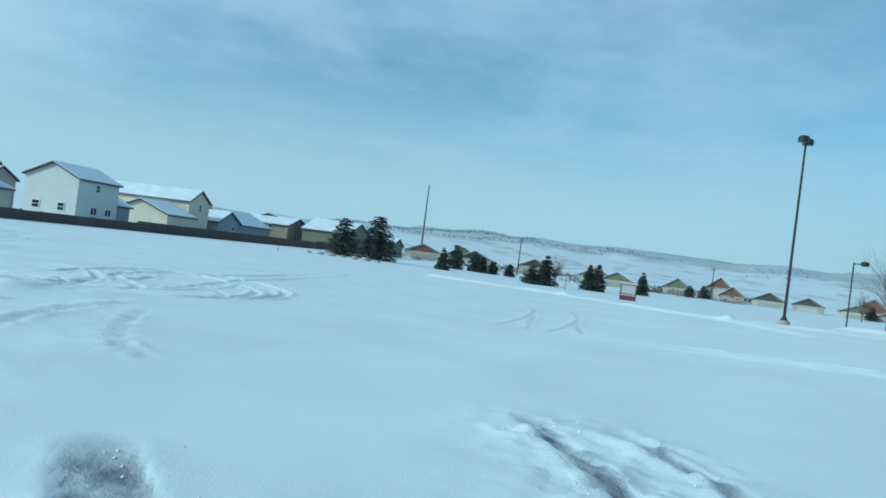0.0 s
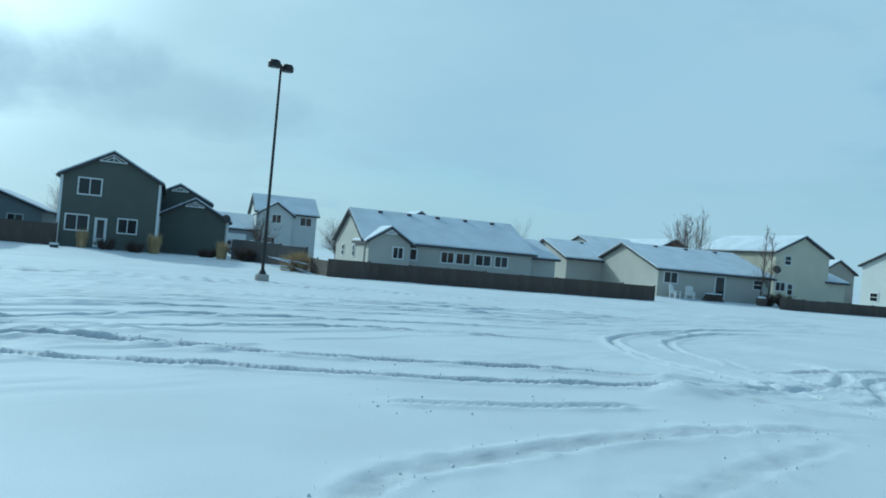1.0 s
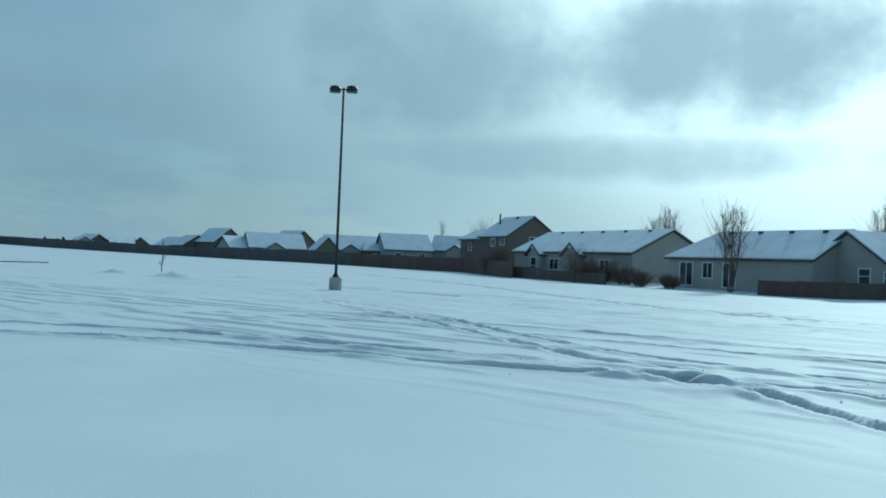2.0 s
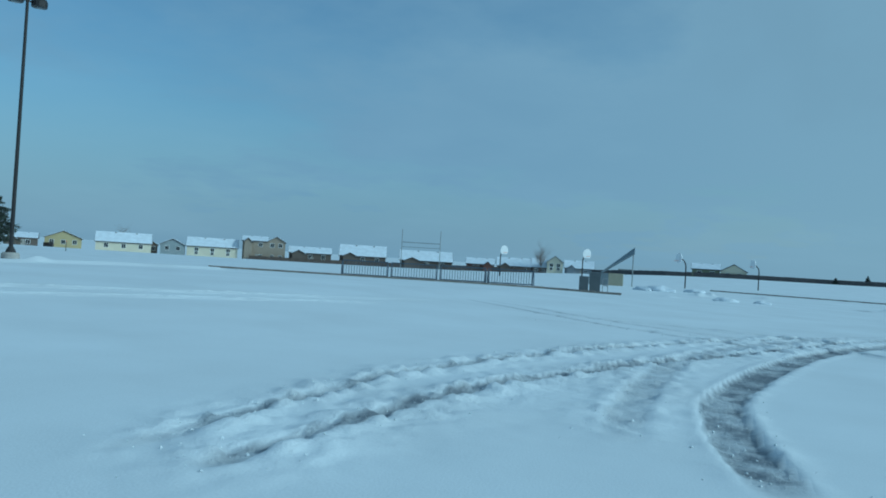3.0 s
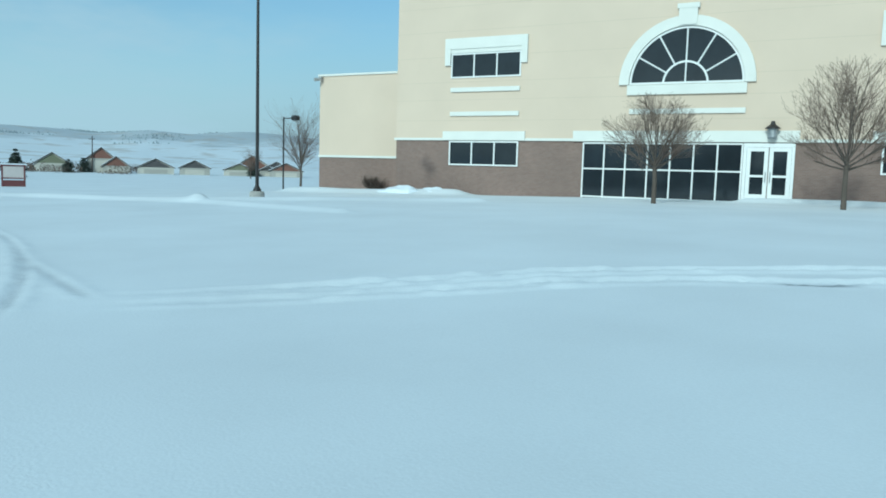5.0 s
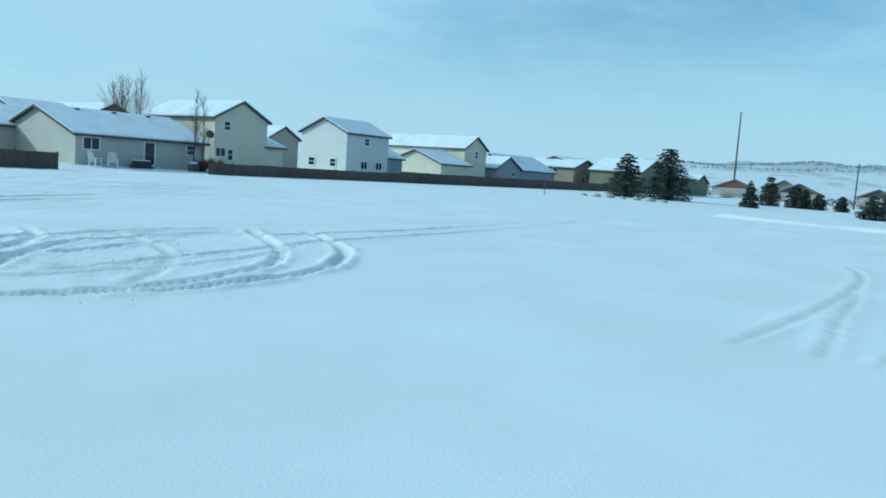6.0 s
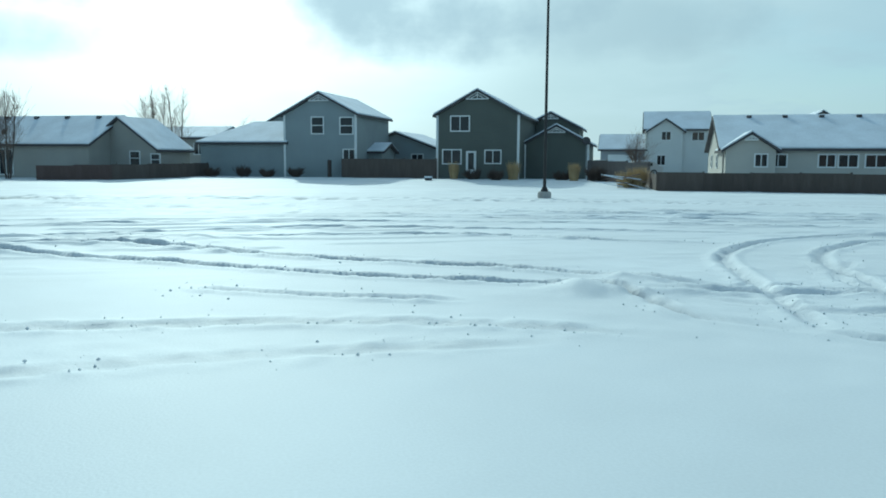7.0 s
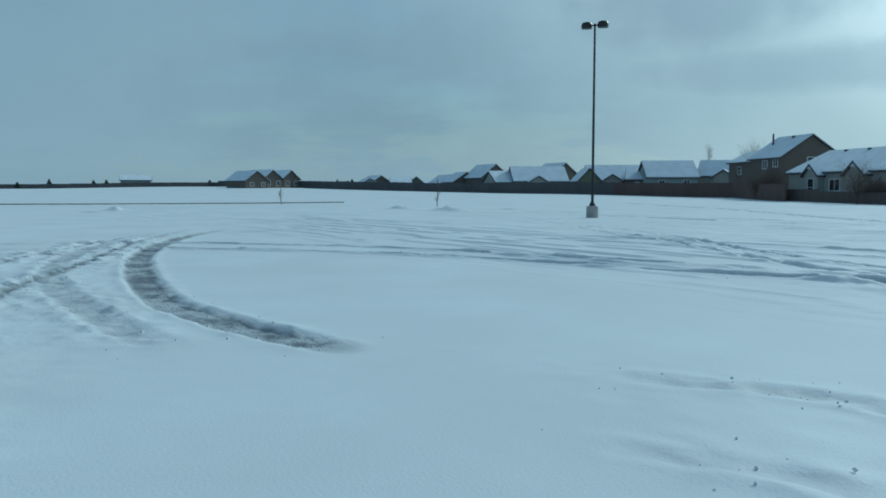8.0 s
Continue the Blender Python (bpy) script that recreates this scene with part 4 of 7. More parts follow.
h = house(-17.5, -75, "house with a snowy gable behind the ranch house", base=0.3)
volume(h, -1.9, 1.9, -8, 0, 4.5, 5.8, "y", M_GREYTAN)

# two tan ranch houses side by side
h = house(-32.0, -61, "tan ranch house with a snowy roof and light gable end", base=0.2)
volume(h, -5.2, 5.0, -9, 0, 2.45, 4.0, "x", M_TAN, vents=2)
h = house(-36.4, -52.4, "tan ranch house with a patio door and snowy roof", base=0.2)
volume(h, -5.4, 5.8, -10.6, 0, 2.12, 4.0, "x", M_TAN, vents=3)
window(h, 4.0, 5.2, 1.15, 1.95, 0)
window(h, -4.4, -3.6, 1.2, 1.9, 0, 0)
d = part("door", boxes((-0.7, 0.35, -0.02, 0.06, 0.15, 2.0)), M_WHITE, h, "white-framed glass patio door")
part("door_glass", boxes((-0.58, 0.23, 0.05, 0.075, 0.25, 1.9)), M_GLASS, d)
part("mast", rod(bmesh.new(), (-5.5, 0.2, 1.9), (-5.6, 0.3, 3.0), 0.03, seg=6), M_STEEL, h)
part("satellite_dish", rod(bmesh.new(), (-5.6, 0.32, 3.0), (-5.55, 0.42, 3.06), 0.36, 0.30, 14), M_SHINGLE, h, "dark satellite dish")
h = house(-44.5, -70, "house with a red-brown gable and snowy roof behind the row", base=0.2)
volume(h, -2.1, 2.1, -10, 0, 4.4, 5.5, "y", M_REDBROWN)
volume(h, 2.12, 8, -10, -2, 3.9, 5.2, "x", M_TAN)

# cream two-storey house
h = house(-50.4, -58, "cream two-storey house with a snowy gable roof", base=0.1)
volume(h, -3.2, 3.2, -11, 0, 4.9, 6.5, "y", M_CREAM)
volume(h, -5.6, -3.22, -9, -0.2, 2.5, 3.9, "x", M_CREAM)
window(h, 1.45, 2.1, 3.85, 4.6, 0, 0)
window(h, 1.95, 3.0, 1.35, 2.1, 0)
window(h, 1.05, 1.6, 1.05, 2.0, 0, 0)
h = house(-66.5, -69, "grey-tan house with a snowy roof behind the row", base=0.1)
volume(h, -2.2, 2.6, -9, 0, 3.9, 5.2, "y", M_GREYTAN)

# white house with a blue-shaded side
h = house(-68.6, -56.5, "white two-storey house with a grey snowy roof", base=0.0)
volume(h, -2.3, 4.9, -6.9, 0, 4.85, 6.35, "x", M_WHITESIDE)
volume(h, -6.6, -2.32, -6.4, -1.2, 2.5, 3.7, "x", M_BLUESIDE)
window(h, 1.2, 1.9, 3.75, 4.45, 0, 0)
window(h, 1.4, 2.4, 1.1, 1.85, 0)
window(h, -1.2, -0.2, 1.1, 1.85, 0)
window(h, -2.3, -1.5, 1.2, 2.0, 4.92, 0, turn=1)
window(h, -5.6, -4.7, 1.2, 2.0, 4.92, 0, turn=1)

# yellow-cream house further west
h = house(-92.2, -58, "cream two-storey house with a low round-gabled wing", base=0.0)
volume(h, -2.8, 2.8, -16, 0, 4.7, 6.3, "y", M_CREAM)
volume(h, 3.6, 10.4, -7, 1.5, 2.3, 3.9, "x", M_CREAM)
window(h, -0.5, 0.1, 3.5, 4.4, 0, 0)
h = house(-105.0, -58, "blue-grey ranch house with a snowy roof", base=0.0)
volume(h, 1.5, 8.6, -9, 1.0, 2.3, 3.95, "y", M_BLUESIDE)
volume(h, -12, 1.48, -9, 0, 2.3, 4.5, "x", M_BLUESIDE)
window(h, 3.2, 4.2, 1.3, 2.0, 1.0)
h = house(-127.5, -58, "tan two-storey house with snowy roof", base=0.0)
volume(h, -10, 2.0, -9, 0, 3.9, 5.3, "x", M_TANBROWN)
volume(h, -3, 6.4, -9, 1.5, 3.4, 4.8, "y", M_TANBROWN)
window(h, -1.2, -0.2, 3.0, 3.9, 1.5)
window(h, 2.2, 3.4, 1.0, 2.1, 1.5)
window(h, 8.0, 9.4, 2.6, 3.4, -1.0)
h = house(-128, -45, "grey-green house with stepped snowy roofs behind conifers", base=0.0)
volume(h, -6, 6, -9, 0, 3.3, 5.4, "y", M_OLIVE)
volume(h, -20, -6.02, -9, 1, 3.0, 5.0, "x", M_OLIVE)
volume(h, -28, -20.02, -8, 1, 2.4, 3.9, "y", M_OLIVE)

# gable-fronted houses under the western hills
for wx, wy, wide, eave, peak, low, high in ((-139, 95.3, 6.2, 1.6, 3.6, M_TAN, M_OLIVE), (-134.0, 102.5, 5.2, 2.8, 4.9, M_GREYTAN, M_REDBROWN), (-131.5, 104.0, 5.0, 1.4, 3.2, M_GREYTAN, M_REDBROWN), (-127.6, 110.4, 7.0, 1.3, 3.0, M_TAN, M_SHINGLE), (-122.7, 116.2, 6.0, 1.4, 2.9, M_GREYTAN, M_SHINGLE), (-116.6, 122.8, 6.4, 1.2, 2.5, M_TAN, M_OLIVE), (-146, 84, 7.0, 1.5, 3.2, M_TAN, M_OLIVE), (-110, 130, 7.0, 1.3, 2.9, M_GREYTAN, M_REDBROWN), (-96, 150, 8.0, 1.5, 3.6, M_GREYTAN, M_SHINGLE), (-121, 131.6, 9.0, 1.6, 4.4, M_TAN, M_REDBROWN), (-176, 60, 9, 2.2, 4.2, M_GREYTAN, M_SHINGLE), (-190, 50, 10, 2.4, 4.4, M_TAN, M_REDBROWN), (-205, 66, 10, 2.6, 5.2, M_GREYTAN, M_OLIVE), (-170, 74, 8, 2.2, 4.0, M_TAN, M_SHINGLE), (-214, 44, 11, 2.4, 4.6, M_GREYTAN, M_REDBROWN), (-160, 86, 8, 1.8, 3.8, M_TAN, M_OLIVE), (-117, 135, 8.0, 1.2, 3.2, M_GREYTAN, M_SHINGLE)):
    h = house(wx, wy, "gable-fronted tan house with snowy roof" if low is M_TAN else "grey house with a dark gable and snowy roof", math.degrees(math.atan2(-wy, -wx)) - 90, True, -0.4)
    volume(h, -wide / 2, wide / 2, -9, 0, eave, peak, "y", low)
    bm = bmesh.new()
    prism(bm, [(-wide / 2 * 0.86, eave + 0.05), (wide / 2 * 0.86, eave + 0.05), (0, peak - 0.1)], "y", 0.0, 0.05)
    part("gable_panel", bm, high, h, "dark coloured gable siding")
    g = part("garage_door", boxes((-wide * 0.32, wide * 0.32, 0.0, 0.06, 0, eave - 0.35)), M_TAN if low is M_GREYTAN else M_GREYTAN, h, "panelled garage door")

# row of houses far to the east
for ax, ay, bx, by, eave, peak, kind, paint in ((158.5, 168.2, 165.1, 161.9, 1.4, 3.3, "y", M_YELLOW), (167.5, 159.4, 177.2, 148.7, 1.2, 3.8, "x", M_CREAM), (183.4, 141.3, 191.8, 129.9, 1.4, 3.8, "x", M_CREAM), (192.5, 128.8, 196.4, 122.8, 3.9, 5.2, "x", M_TANBROWN), (196.4, 122.8, 199.2, 118.4, 3.9, 5.4, "y", M_TANBROWN), (199.8, 117.4, 206, 106.6, 1.2, 2.9, "x", M_BROWN), (207.6, 104.6, 213.4, 92.0, 1.3, 4.4, "x", M_BROWN), (215.2, 88.0, 221.4, 73.4, 1.0, 3.8, "x", M_BROWN), (222, 69, 224.4, 61, 1.0, 2.7, "x", M_REDBROWN), (225.2, 60.2, 228.0, 50.4, 1.0, 3.4, "x", M_BROWN), (228.2, 50.0, 229.4, 45.9, 1.1, 3.7, "x", M_BROWN), (228.4, 45.6, 229.3, 41, 2.9, 4.6, "y", M_CREAM), (229.4, 40.4, 231, 32, 1.4, 3.6, "x", M_BLUESIDE), (213.6, 3.5, 213.7, -3.4, 3.2, 4.6, "x", M_OLIVE), (213.7, -3.6, 213.6, -10.0, 3.0, 4.8, "y", M_CREAM), (179, 147, 183, 141.8, 1.4, 3.0, "y", M_GREYBLUE), (146.0, 168.5, 151.5, 163.2, 0.9, 2.2, "x", M_BROWN), (177.6, 152.5, 180.6, 149.3, 1.0, 2.3, "y", M_BROWN)):
    wide = math.hypot(bx - ax, by - ay)
    turn = math.degrees(math.atan2(by - ay, bx - ax)) + 180
    cx, cy = (ax + bx) / 2, (ay + by) / 2
    zb = on_ground(cx, cy)
    h = house(cx, cy, "yellow gabled house with snowy roof" if paint is M_YELLOW else "small distant house with a snowy roof", turn, True, zb)
    volume(h, -wide / 2, wide / 2, -9, 0, eave - zb, peak - zb, kind, paint, vents=2 if kind == "x" else 0)
    tall = eave - zb
    n = 3 if wide > 9 else 2
    for k in range(n):
        cxw = -wide / 2 + wide * (0.6 + k) / (n + 0.2)
        window(h, cxw - 0.5, cxw + 0.5, max(tall - 1.55, 0.6), tall - 0.45, 0, 1)
        if tall > 3.2:
            window(h, cxw - 0.4, cxw + 0.4, 0.9, 1.9, 0, 1)
    if kind == "x" and wide > 7 and paint is not M_CREAM:
        side = -1 if int(cx) % 2 else 1
        g0, g1 = sorted((side * wide * 0.42, side * wide * 0.12))
        volume(h, g0, g1, -4, 1.4, tall - 0.25, tall + 0.75, "y", paint)
        part("door", boxes((-0.45 - side * 0.6, 0.45 - side * 0.6, -0.02, 0.06, 0.1, min(2.0, tall - 0.3))), M_GREYTAN, h)

# scattered houses to the south-east
for cx, cy, wide, eave, peak, kind, paint, turn in ((154.5, -67.6, 5.4, 3.0, 4.9, "y", M_BROWN, 32), (157.2, -72.4, 5.0, 3.4, 5.2, "y", M_BROWN, 36), (158.5, -77.4, 4.6, 3.4, 5.2, "y", M_BROWN, 38), (211, -58, 7.5, 3.4, 4.7, "x", M_GREYBLUE, 0), (139.6, -86.5, 4.4, 2.0, 3.3, "y", M_GREYBLUE, 10), (140.9, -90.1, 5.0, 2.3, 3.9, "y", M_BROWN, 20), (136.4, -92.2, 4.2, 2.1, 3.5, "x", M_BROWN, 0), (137.0, -96.6, 4.0, 2.1, 3.7, "y", M_OLIVE, 0), (112.6, -98.3, 6.0, 3.4, 5.8, "y", M_BROWN, 28), (103.2, -94.0, 5.6, 2.4, 4.3, "x", M_GREYTAN, 20), (99.6, -97.9, 9.6, 2.6, 5.1, "x", M_GREYTAN, 12), (103.6, -108.0, 6.4, 3.4, 6.0, "y", M_BROWN, 30), (83.3, -92.8, 3.4, 2.6, 4.4, "y", M_OLIVE, 10), (83.6, -99.3, 9.0, 2.7, 5.0, "x", M_GREYTAN, 6), (76.7, -98.5, 6.0, 2.7, 4.6, "x", M_BROWN, 0), (71.8, -98.5, 7.4, 3.0, 5.4, "x", M_GREYBLUE, 14), (67.3, -106.0, 9.0, 3.2, 5.5, "x", M_GREYTAN, -6), (120.5, -97.5, 5.4, 2.6, 4.4, "y", M_BROWN, 18), (128.5, -100.0, 5.0, 2.4, 4.0, "y", M_REDBROWN, 22)):
    zb = on_ground(cx, cy)
    h = house(cx, cy, "distant brown house with a snowy roof beyond the fence" if paint in (M_BROWN, M_REDBROWN) else "distant pale house with a snowy roof beyond the fence", math.degrees(math.atan2(-cy, -cx)) - 90 + turn, True, zb)
    volume(h, -wide / 2, wide / 2, -8, 0, eave - zb, peak - zb, kind, paint)
    for cxw in (-0.28 * wide, 0.22 * wide):
        window(h, cxw - 0.4, cxw + 0.4, max(eave - zb - 1.5, 0.5), eave - zb - 0.45, 0, 1)
    if kind == "x" and wide > 8:
        volume(h, -wide * 0.1, wide * 0.24, -3.5, 1.2, eave - zb - 0.2, eave - zb + 0.8, "y", paint)


# ---- fences ----
def fence_meshes(high, material):
    edge = []
    for k in range(17):
        a = k * 0.1412
        edge += [(a + 0.002, 0.004), (a + 0.004, 0.016), (a + 0.134, 0.016), (a + 0.136, 0.004)]
    bm = prism(bmesh.new(), edge + [(2.4, -0.012), (0, -0.012)], "z", 0, high)
    panel = finish("panel", bm, material)
    post = finish("post", boxes((-0.05, 0.05, -0.13, -0.052, -0.4, high + 0.06)), material)
    return panel, post


FENCES = {}


def fence(p, q, high=1.15, material=M_FENCE, label="weathered brown wooden fence panels standing in snow", row=True, lift=0.0):
    p, q = (Vector(in_row(*p)), Vector(in_row(*q))) if row else (Vector(p), Vector(q))
    key = (high, material.name)
    if key not in FENCES:
        FENCES[key] = fence_meshes(high, material)
    way = q - p
    turn = math.degrees(math.atan2(way.y, way.x))
    root = thing("fence", pose(p.x, p.y, 0, 0, 0, turn), label, "fence", "fences along the gardens")
    n = max(1, round(way.length / 2.4))
    k = way.length / (2.4 * n)
    rng = random.Random(int(abs(p.x) * 7))
    for i in range(n):
        c = p + way * ((i + 0.5) / n)
        z = on_ground(c.x, c.y) + lift + rng.uniform(-0.03, 0.03) - 0.05
        piece("panel", FENCES[key][0], root, pose(i * 2.4 * k, 0, z) @ Matrix.Diagonal((k, 1, 1, 1)))
        piece("post", FENCES[key][1], root, pose(i * 2.4 * k, 0, z))
    return root


fence((-25.2, -44.8), (-2.7, -44.7), 1.1)
fence((-2.7, -44.7), (-2.3, -50.5), 1.0)
fence((-2.3, -50.5), (1.9, -57.6), 1.5, M_FENCE_DARK, "dark grey fence between two gardens")
fence((13.4, -57.6), (21.0, -57.2), 1.55)
fence((32.9, -57.6), (32.6, -53.4), 1.15)
fence((32.6, -53.4), (36.0, -49.4), 1.15)
fence((36.0, -49.4), (41.4, -48.0), 1.15, M_FENCE_RED, "red-brown cedar fence standing in snow")
fence((22.0, -56.8), (22.0, -57.6), 1.4)
fence((58, -47.5), (70, -48.5), 1.1)
fence((70, -48.5), (84, -49.5), 1.3)
fence((-62, -47.5), (-38.2, -47.3), 0.95)
fence((-90, -47), (-62, -47.5), 1.15)
fence((-112, -47), (-90, -47), 1.2, M_FENCE_RED, "red-brown cedar fence along the gardens")
fence((-137, -46), (-112, -47), 1.4, M_FENCE_RED, "red-brown cedar fence behind conifers")
fence((42, -77.5), (55, -88), 1.9, M_FENCE_RED, "red-brown cedar fence behind the field", False)
fence((55, -88), (75, -89), 1.9, M_FENCE_RED, "red-brown cedar fence behind the field", False)
fence((75, -89), (92, -88), 1.9, M_FENCE_DARK, "dark grey fence behind the field", False)
fence((92, -88), (108, -89), 1.8, M_FENCE_DARK, "dark fence along the far edge of the field", False)
fence((108, -89), (142, -80), 1.7, M_FENCE_DARK, "dark fence along the far edge of the field", False)
fence((142, -80), (205, -78), 1.6, M_FENCE_DARK, "dark fence along the far edge of the field", False)
fence((205, -78), (217, -26), 1.2, M_FENCE_DARK, "dark fence along the far edge of the field", False)
fence((212, -26), (214, 10), 1.2, M_FENCE_DARK, "dark fence along the far edge of the field", False)
fence((214, 10), (232, 34), 1.3, M_FENCE_DARK, "dark fence along the far edge of the field", False)
fence((192, 126), (212, 94), 1.5, M_FENCE, "brown fence behind distant gardens", False)
fence((212, 94), (227, 52), 1.5, M_FENCE, "brown fence behind distant gardens", False)
fence((150, 156), (158, 168), 1.4, M_FENCE, "brown fence behind distant gardens", False)


# ---- street lamps ----
def street_lamp(x, y, turn, high=9.2, base=True, single=False, z=None):
    z = on_ground(x, y) - 0.03 if z is None else z
    root = thing("street_lamp", pose(x, y, z, 0, 0, turn), "dark bronze car park lamp on a concrete footing" if base else "slim dark street lamp with one head", "street lamp", "lamps of the car park")
    if base:
        part("footing", lathe(bmesh.new(), [(0.30, -0.5), (0.29, 0.27), (0.25, 0.33), (0.1, 0.34)], 20), M_CONCRETE, root, "round concrete footing")
        part("base_cover", lathe(bmesh.new(), [(0.17, 0.335), (0.16, 0.39), (0.09, 0.52), (0.08, 0.54)], 12), M_POLE, root)
    part("pole", rod(bmesh.new(), (0, 0, 0.33 if base else -0.3), (0, 0, high), 0.072 if base else 0.05, 0.05, 12), M_POLE, root)
    part("arm", rod(bmesh.new(), (-0.3 if not single else 0, 0, high - 0.08), (0.3 if not single else 0.9, 0, high - 0.08), 0.035, seg=8), M_POLE, root)
    for s in ((-1, 1) if not single else (1,)):
        bm = bmesh.new()
        lathe(bm, [(0.15, -0.17), (0.26, -0.16), (0.27, 0.02), (0.22, 0.12), (0.06, 0.16)], 16)
        bmesh.ops.translate(bm, verts=bm.verts, vec=(s * 0.4 if not single else 0.95, 0, high - 0.05))
        head = part("lamp_head", bm, M_POLE, root)
        bm = bmesh.new()
        lathe(bm, [(0.02, -0.205), (0.14, -0.19), (0.15, -0.175)], 16)
        bmesh.ops.translate(bm, verts=bm.verts, vec=(s * 0.4 if not single else 0.95, 0, high - 0.05))
        part("lens", bm, M_GLASS_L, head, "frosted lens")
    return root


street_lamp(-13.95, -30.03, 12)
street_lamp(25.0, -29.85, 28, z=0.28)
street_lamp(18.85, 19.2, -20)
street_lamp(-20.4, 22.7, 125, 9.15)
street_lamp(-32.0, 37.8, 0, 4.8, False, True, z=-0.1)


# ---- plants ----
def grow(rng, p, d, length, r, depth, spread, out, up=0.25, kids=3, wander=0.12):
    """Adds tapered pieces of a limb and of its branches to out."""
    n = 3
    here, way = Vector(p), Vector(d).normalized()
    for k in range(n):
        way = (way + Vector((rng.uniform(-1, 1), rng.uniform(-1, 1), rng.uniform(-0.4, 0.9))) * wander).normalized()
        nxt = here + way * (length / n)
        ra, rb = r * (1 - 0.5 * k / n), r * (1 - 0.5 * (k + 1) / n)
        out.append((here.copy(), nxt.copy(), ra, rb, depth))
        if depth > 0 and k > 0 - (depth < 3):
            for _ in range(kids if k < n - 1 else kids - 1):
                a = rng.uniform(0, 2 * math.pi)
                side = Vector((math.cos(a), math.sin(a), 0))
                side = (side - way * side.dot(way)).normalized()
                nd = way * math.cos(spread) + side * math.sin(spread) + Vector((0, 0, up))
                at = here.lerp(nxt, rng.uniform(0.2, 1.0))
                grow(rng, at, nd, length * rng.uniform(0.5, 0.75), rb * 0.62, depth - 1, spread * rng.uniform(0.85, 1.15), out, up, kids, wander)
        here = nxt
    return out


def tube_mesh(name, limbs, material, sides=4, least=0.006):
    verts, faces = [], []
    for p, q, ra, rb, _ in limbs:
        w = (q - p).normalized()
        u = w.orthogonal().normalized()
        v = w.cross(u)
        i = len(verts)
        for c, r in ((p, max(ra, least)), (q, max(rb, least))):
            for k in range(sides):
                a = 2 * math.pi * k / sides
                verts.append(c + (u * math.cos(a) + v * math.sin(a)) * r)
        for k in range(sides):
            faces.append((i + k, i + (k + 1) % sides, i + sides + (k + 1) % sides, i + sides + k))
    me = bpy.data.meshes.new(name)
    me.from_pydata(verts, [], faces)
    me.polygons.foreach_set("use_smooth", [True] * len(faces))
    me.materials.append(material)
    return me


def under(name, me, root, label=""):
    ob = new(name, me)
    ob.parent = root
    return tagged(ob, label)


def bare_tree(x, y, high, wide, seed, label, trunk=0.3, fat=0.09, bark=M_BARK, fine=False, z=None, group="bare trees"):
    """A leafless tree: trunk, limbs that fan out into a rounded crown, and fine twigs."""
    rng = random.Random(seed)
    root = thing("tree", pose(x, y, on_ground(x, y, 0.05) if z is None else z, 0, 0, rng.uniform(0, 360)), label, "tree", group)
    t = high * trunk
    stem = [(Vector((0, 0, -0.2)), Vector((0.02, 0, t * 0.5)), fat * 1.15, fat, 9), (Vector((0.02, 0, t * 0.5)), Vector((0, 0.03, t)), fat, fat * 0.8, 9)]
    limbs = []
    n = 18 if fine else 8
    tall = high - t * 0.8
    for k in range(n):
        a = 2.4 * k + rng.uniform(-0.4, 0.4)
        lean = (k / (n - 1)) ** (0.6 if fine else 0.8) * math.atan2(wide, tall * (0.14 if fine else 0.55)) * rng.uniform(0.85, 1.1)
        d = Vector((math.cos(a) * math.sin(lean), math.sin(a) * math.sin(lean), math.cos(lean)))
        reach = 1 / math.hypot(math.sin(lean) / wide, math.cos(lean) / tall)
        grow(rng, (0, 0.02, t * (1.0 - 0.25 * k / n)), d, reach * rng.uniform(0.6, 0.74), fat * (0.34 if fine else 0.42), 3 if fine else 2, 0.55 if fine else 0.68, limbs, 0.16 if fine else 0.14, 3, 0.12)
    if fine:
        low_z = t * 0.72
        half = (high - low_z) / 2
        limbs = [l for l in limbs if (l[1].x ** 2 + l[1].y ** 2) / wide ** 2 + ((l[1].z - low_z - half) / half) ** 2 < rng.uniform(0.88, 1.06) and (l[4] > 1 or rng.random() < (0.62 if l[4] else 0.4))]
    top = 3 if fine else 2
    under("trunk", tube_mesh("trunk", stem + [l for l in limbs if l[4] == top], bark, 6), root)
    under("crown", tube_mesh("crown", [l for l in limbs if l[4] < top], M_TWIG if bark is M_BARK else bark, 3, 0.004 if fine else 0.006), root, "bare grey-brown twigs")
    return root


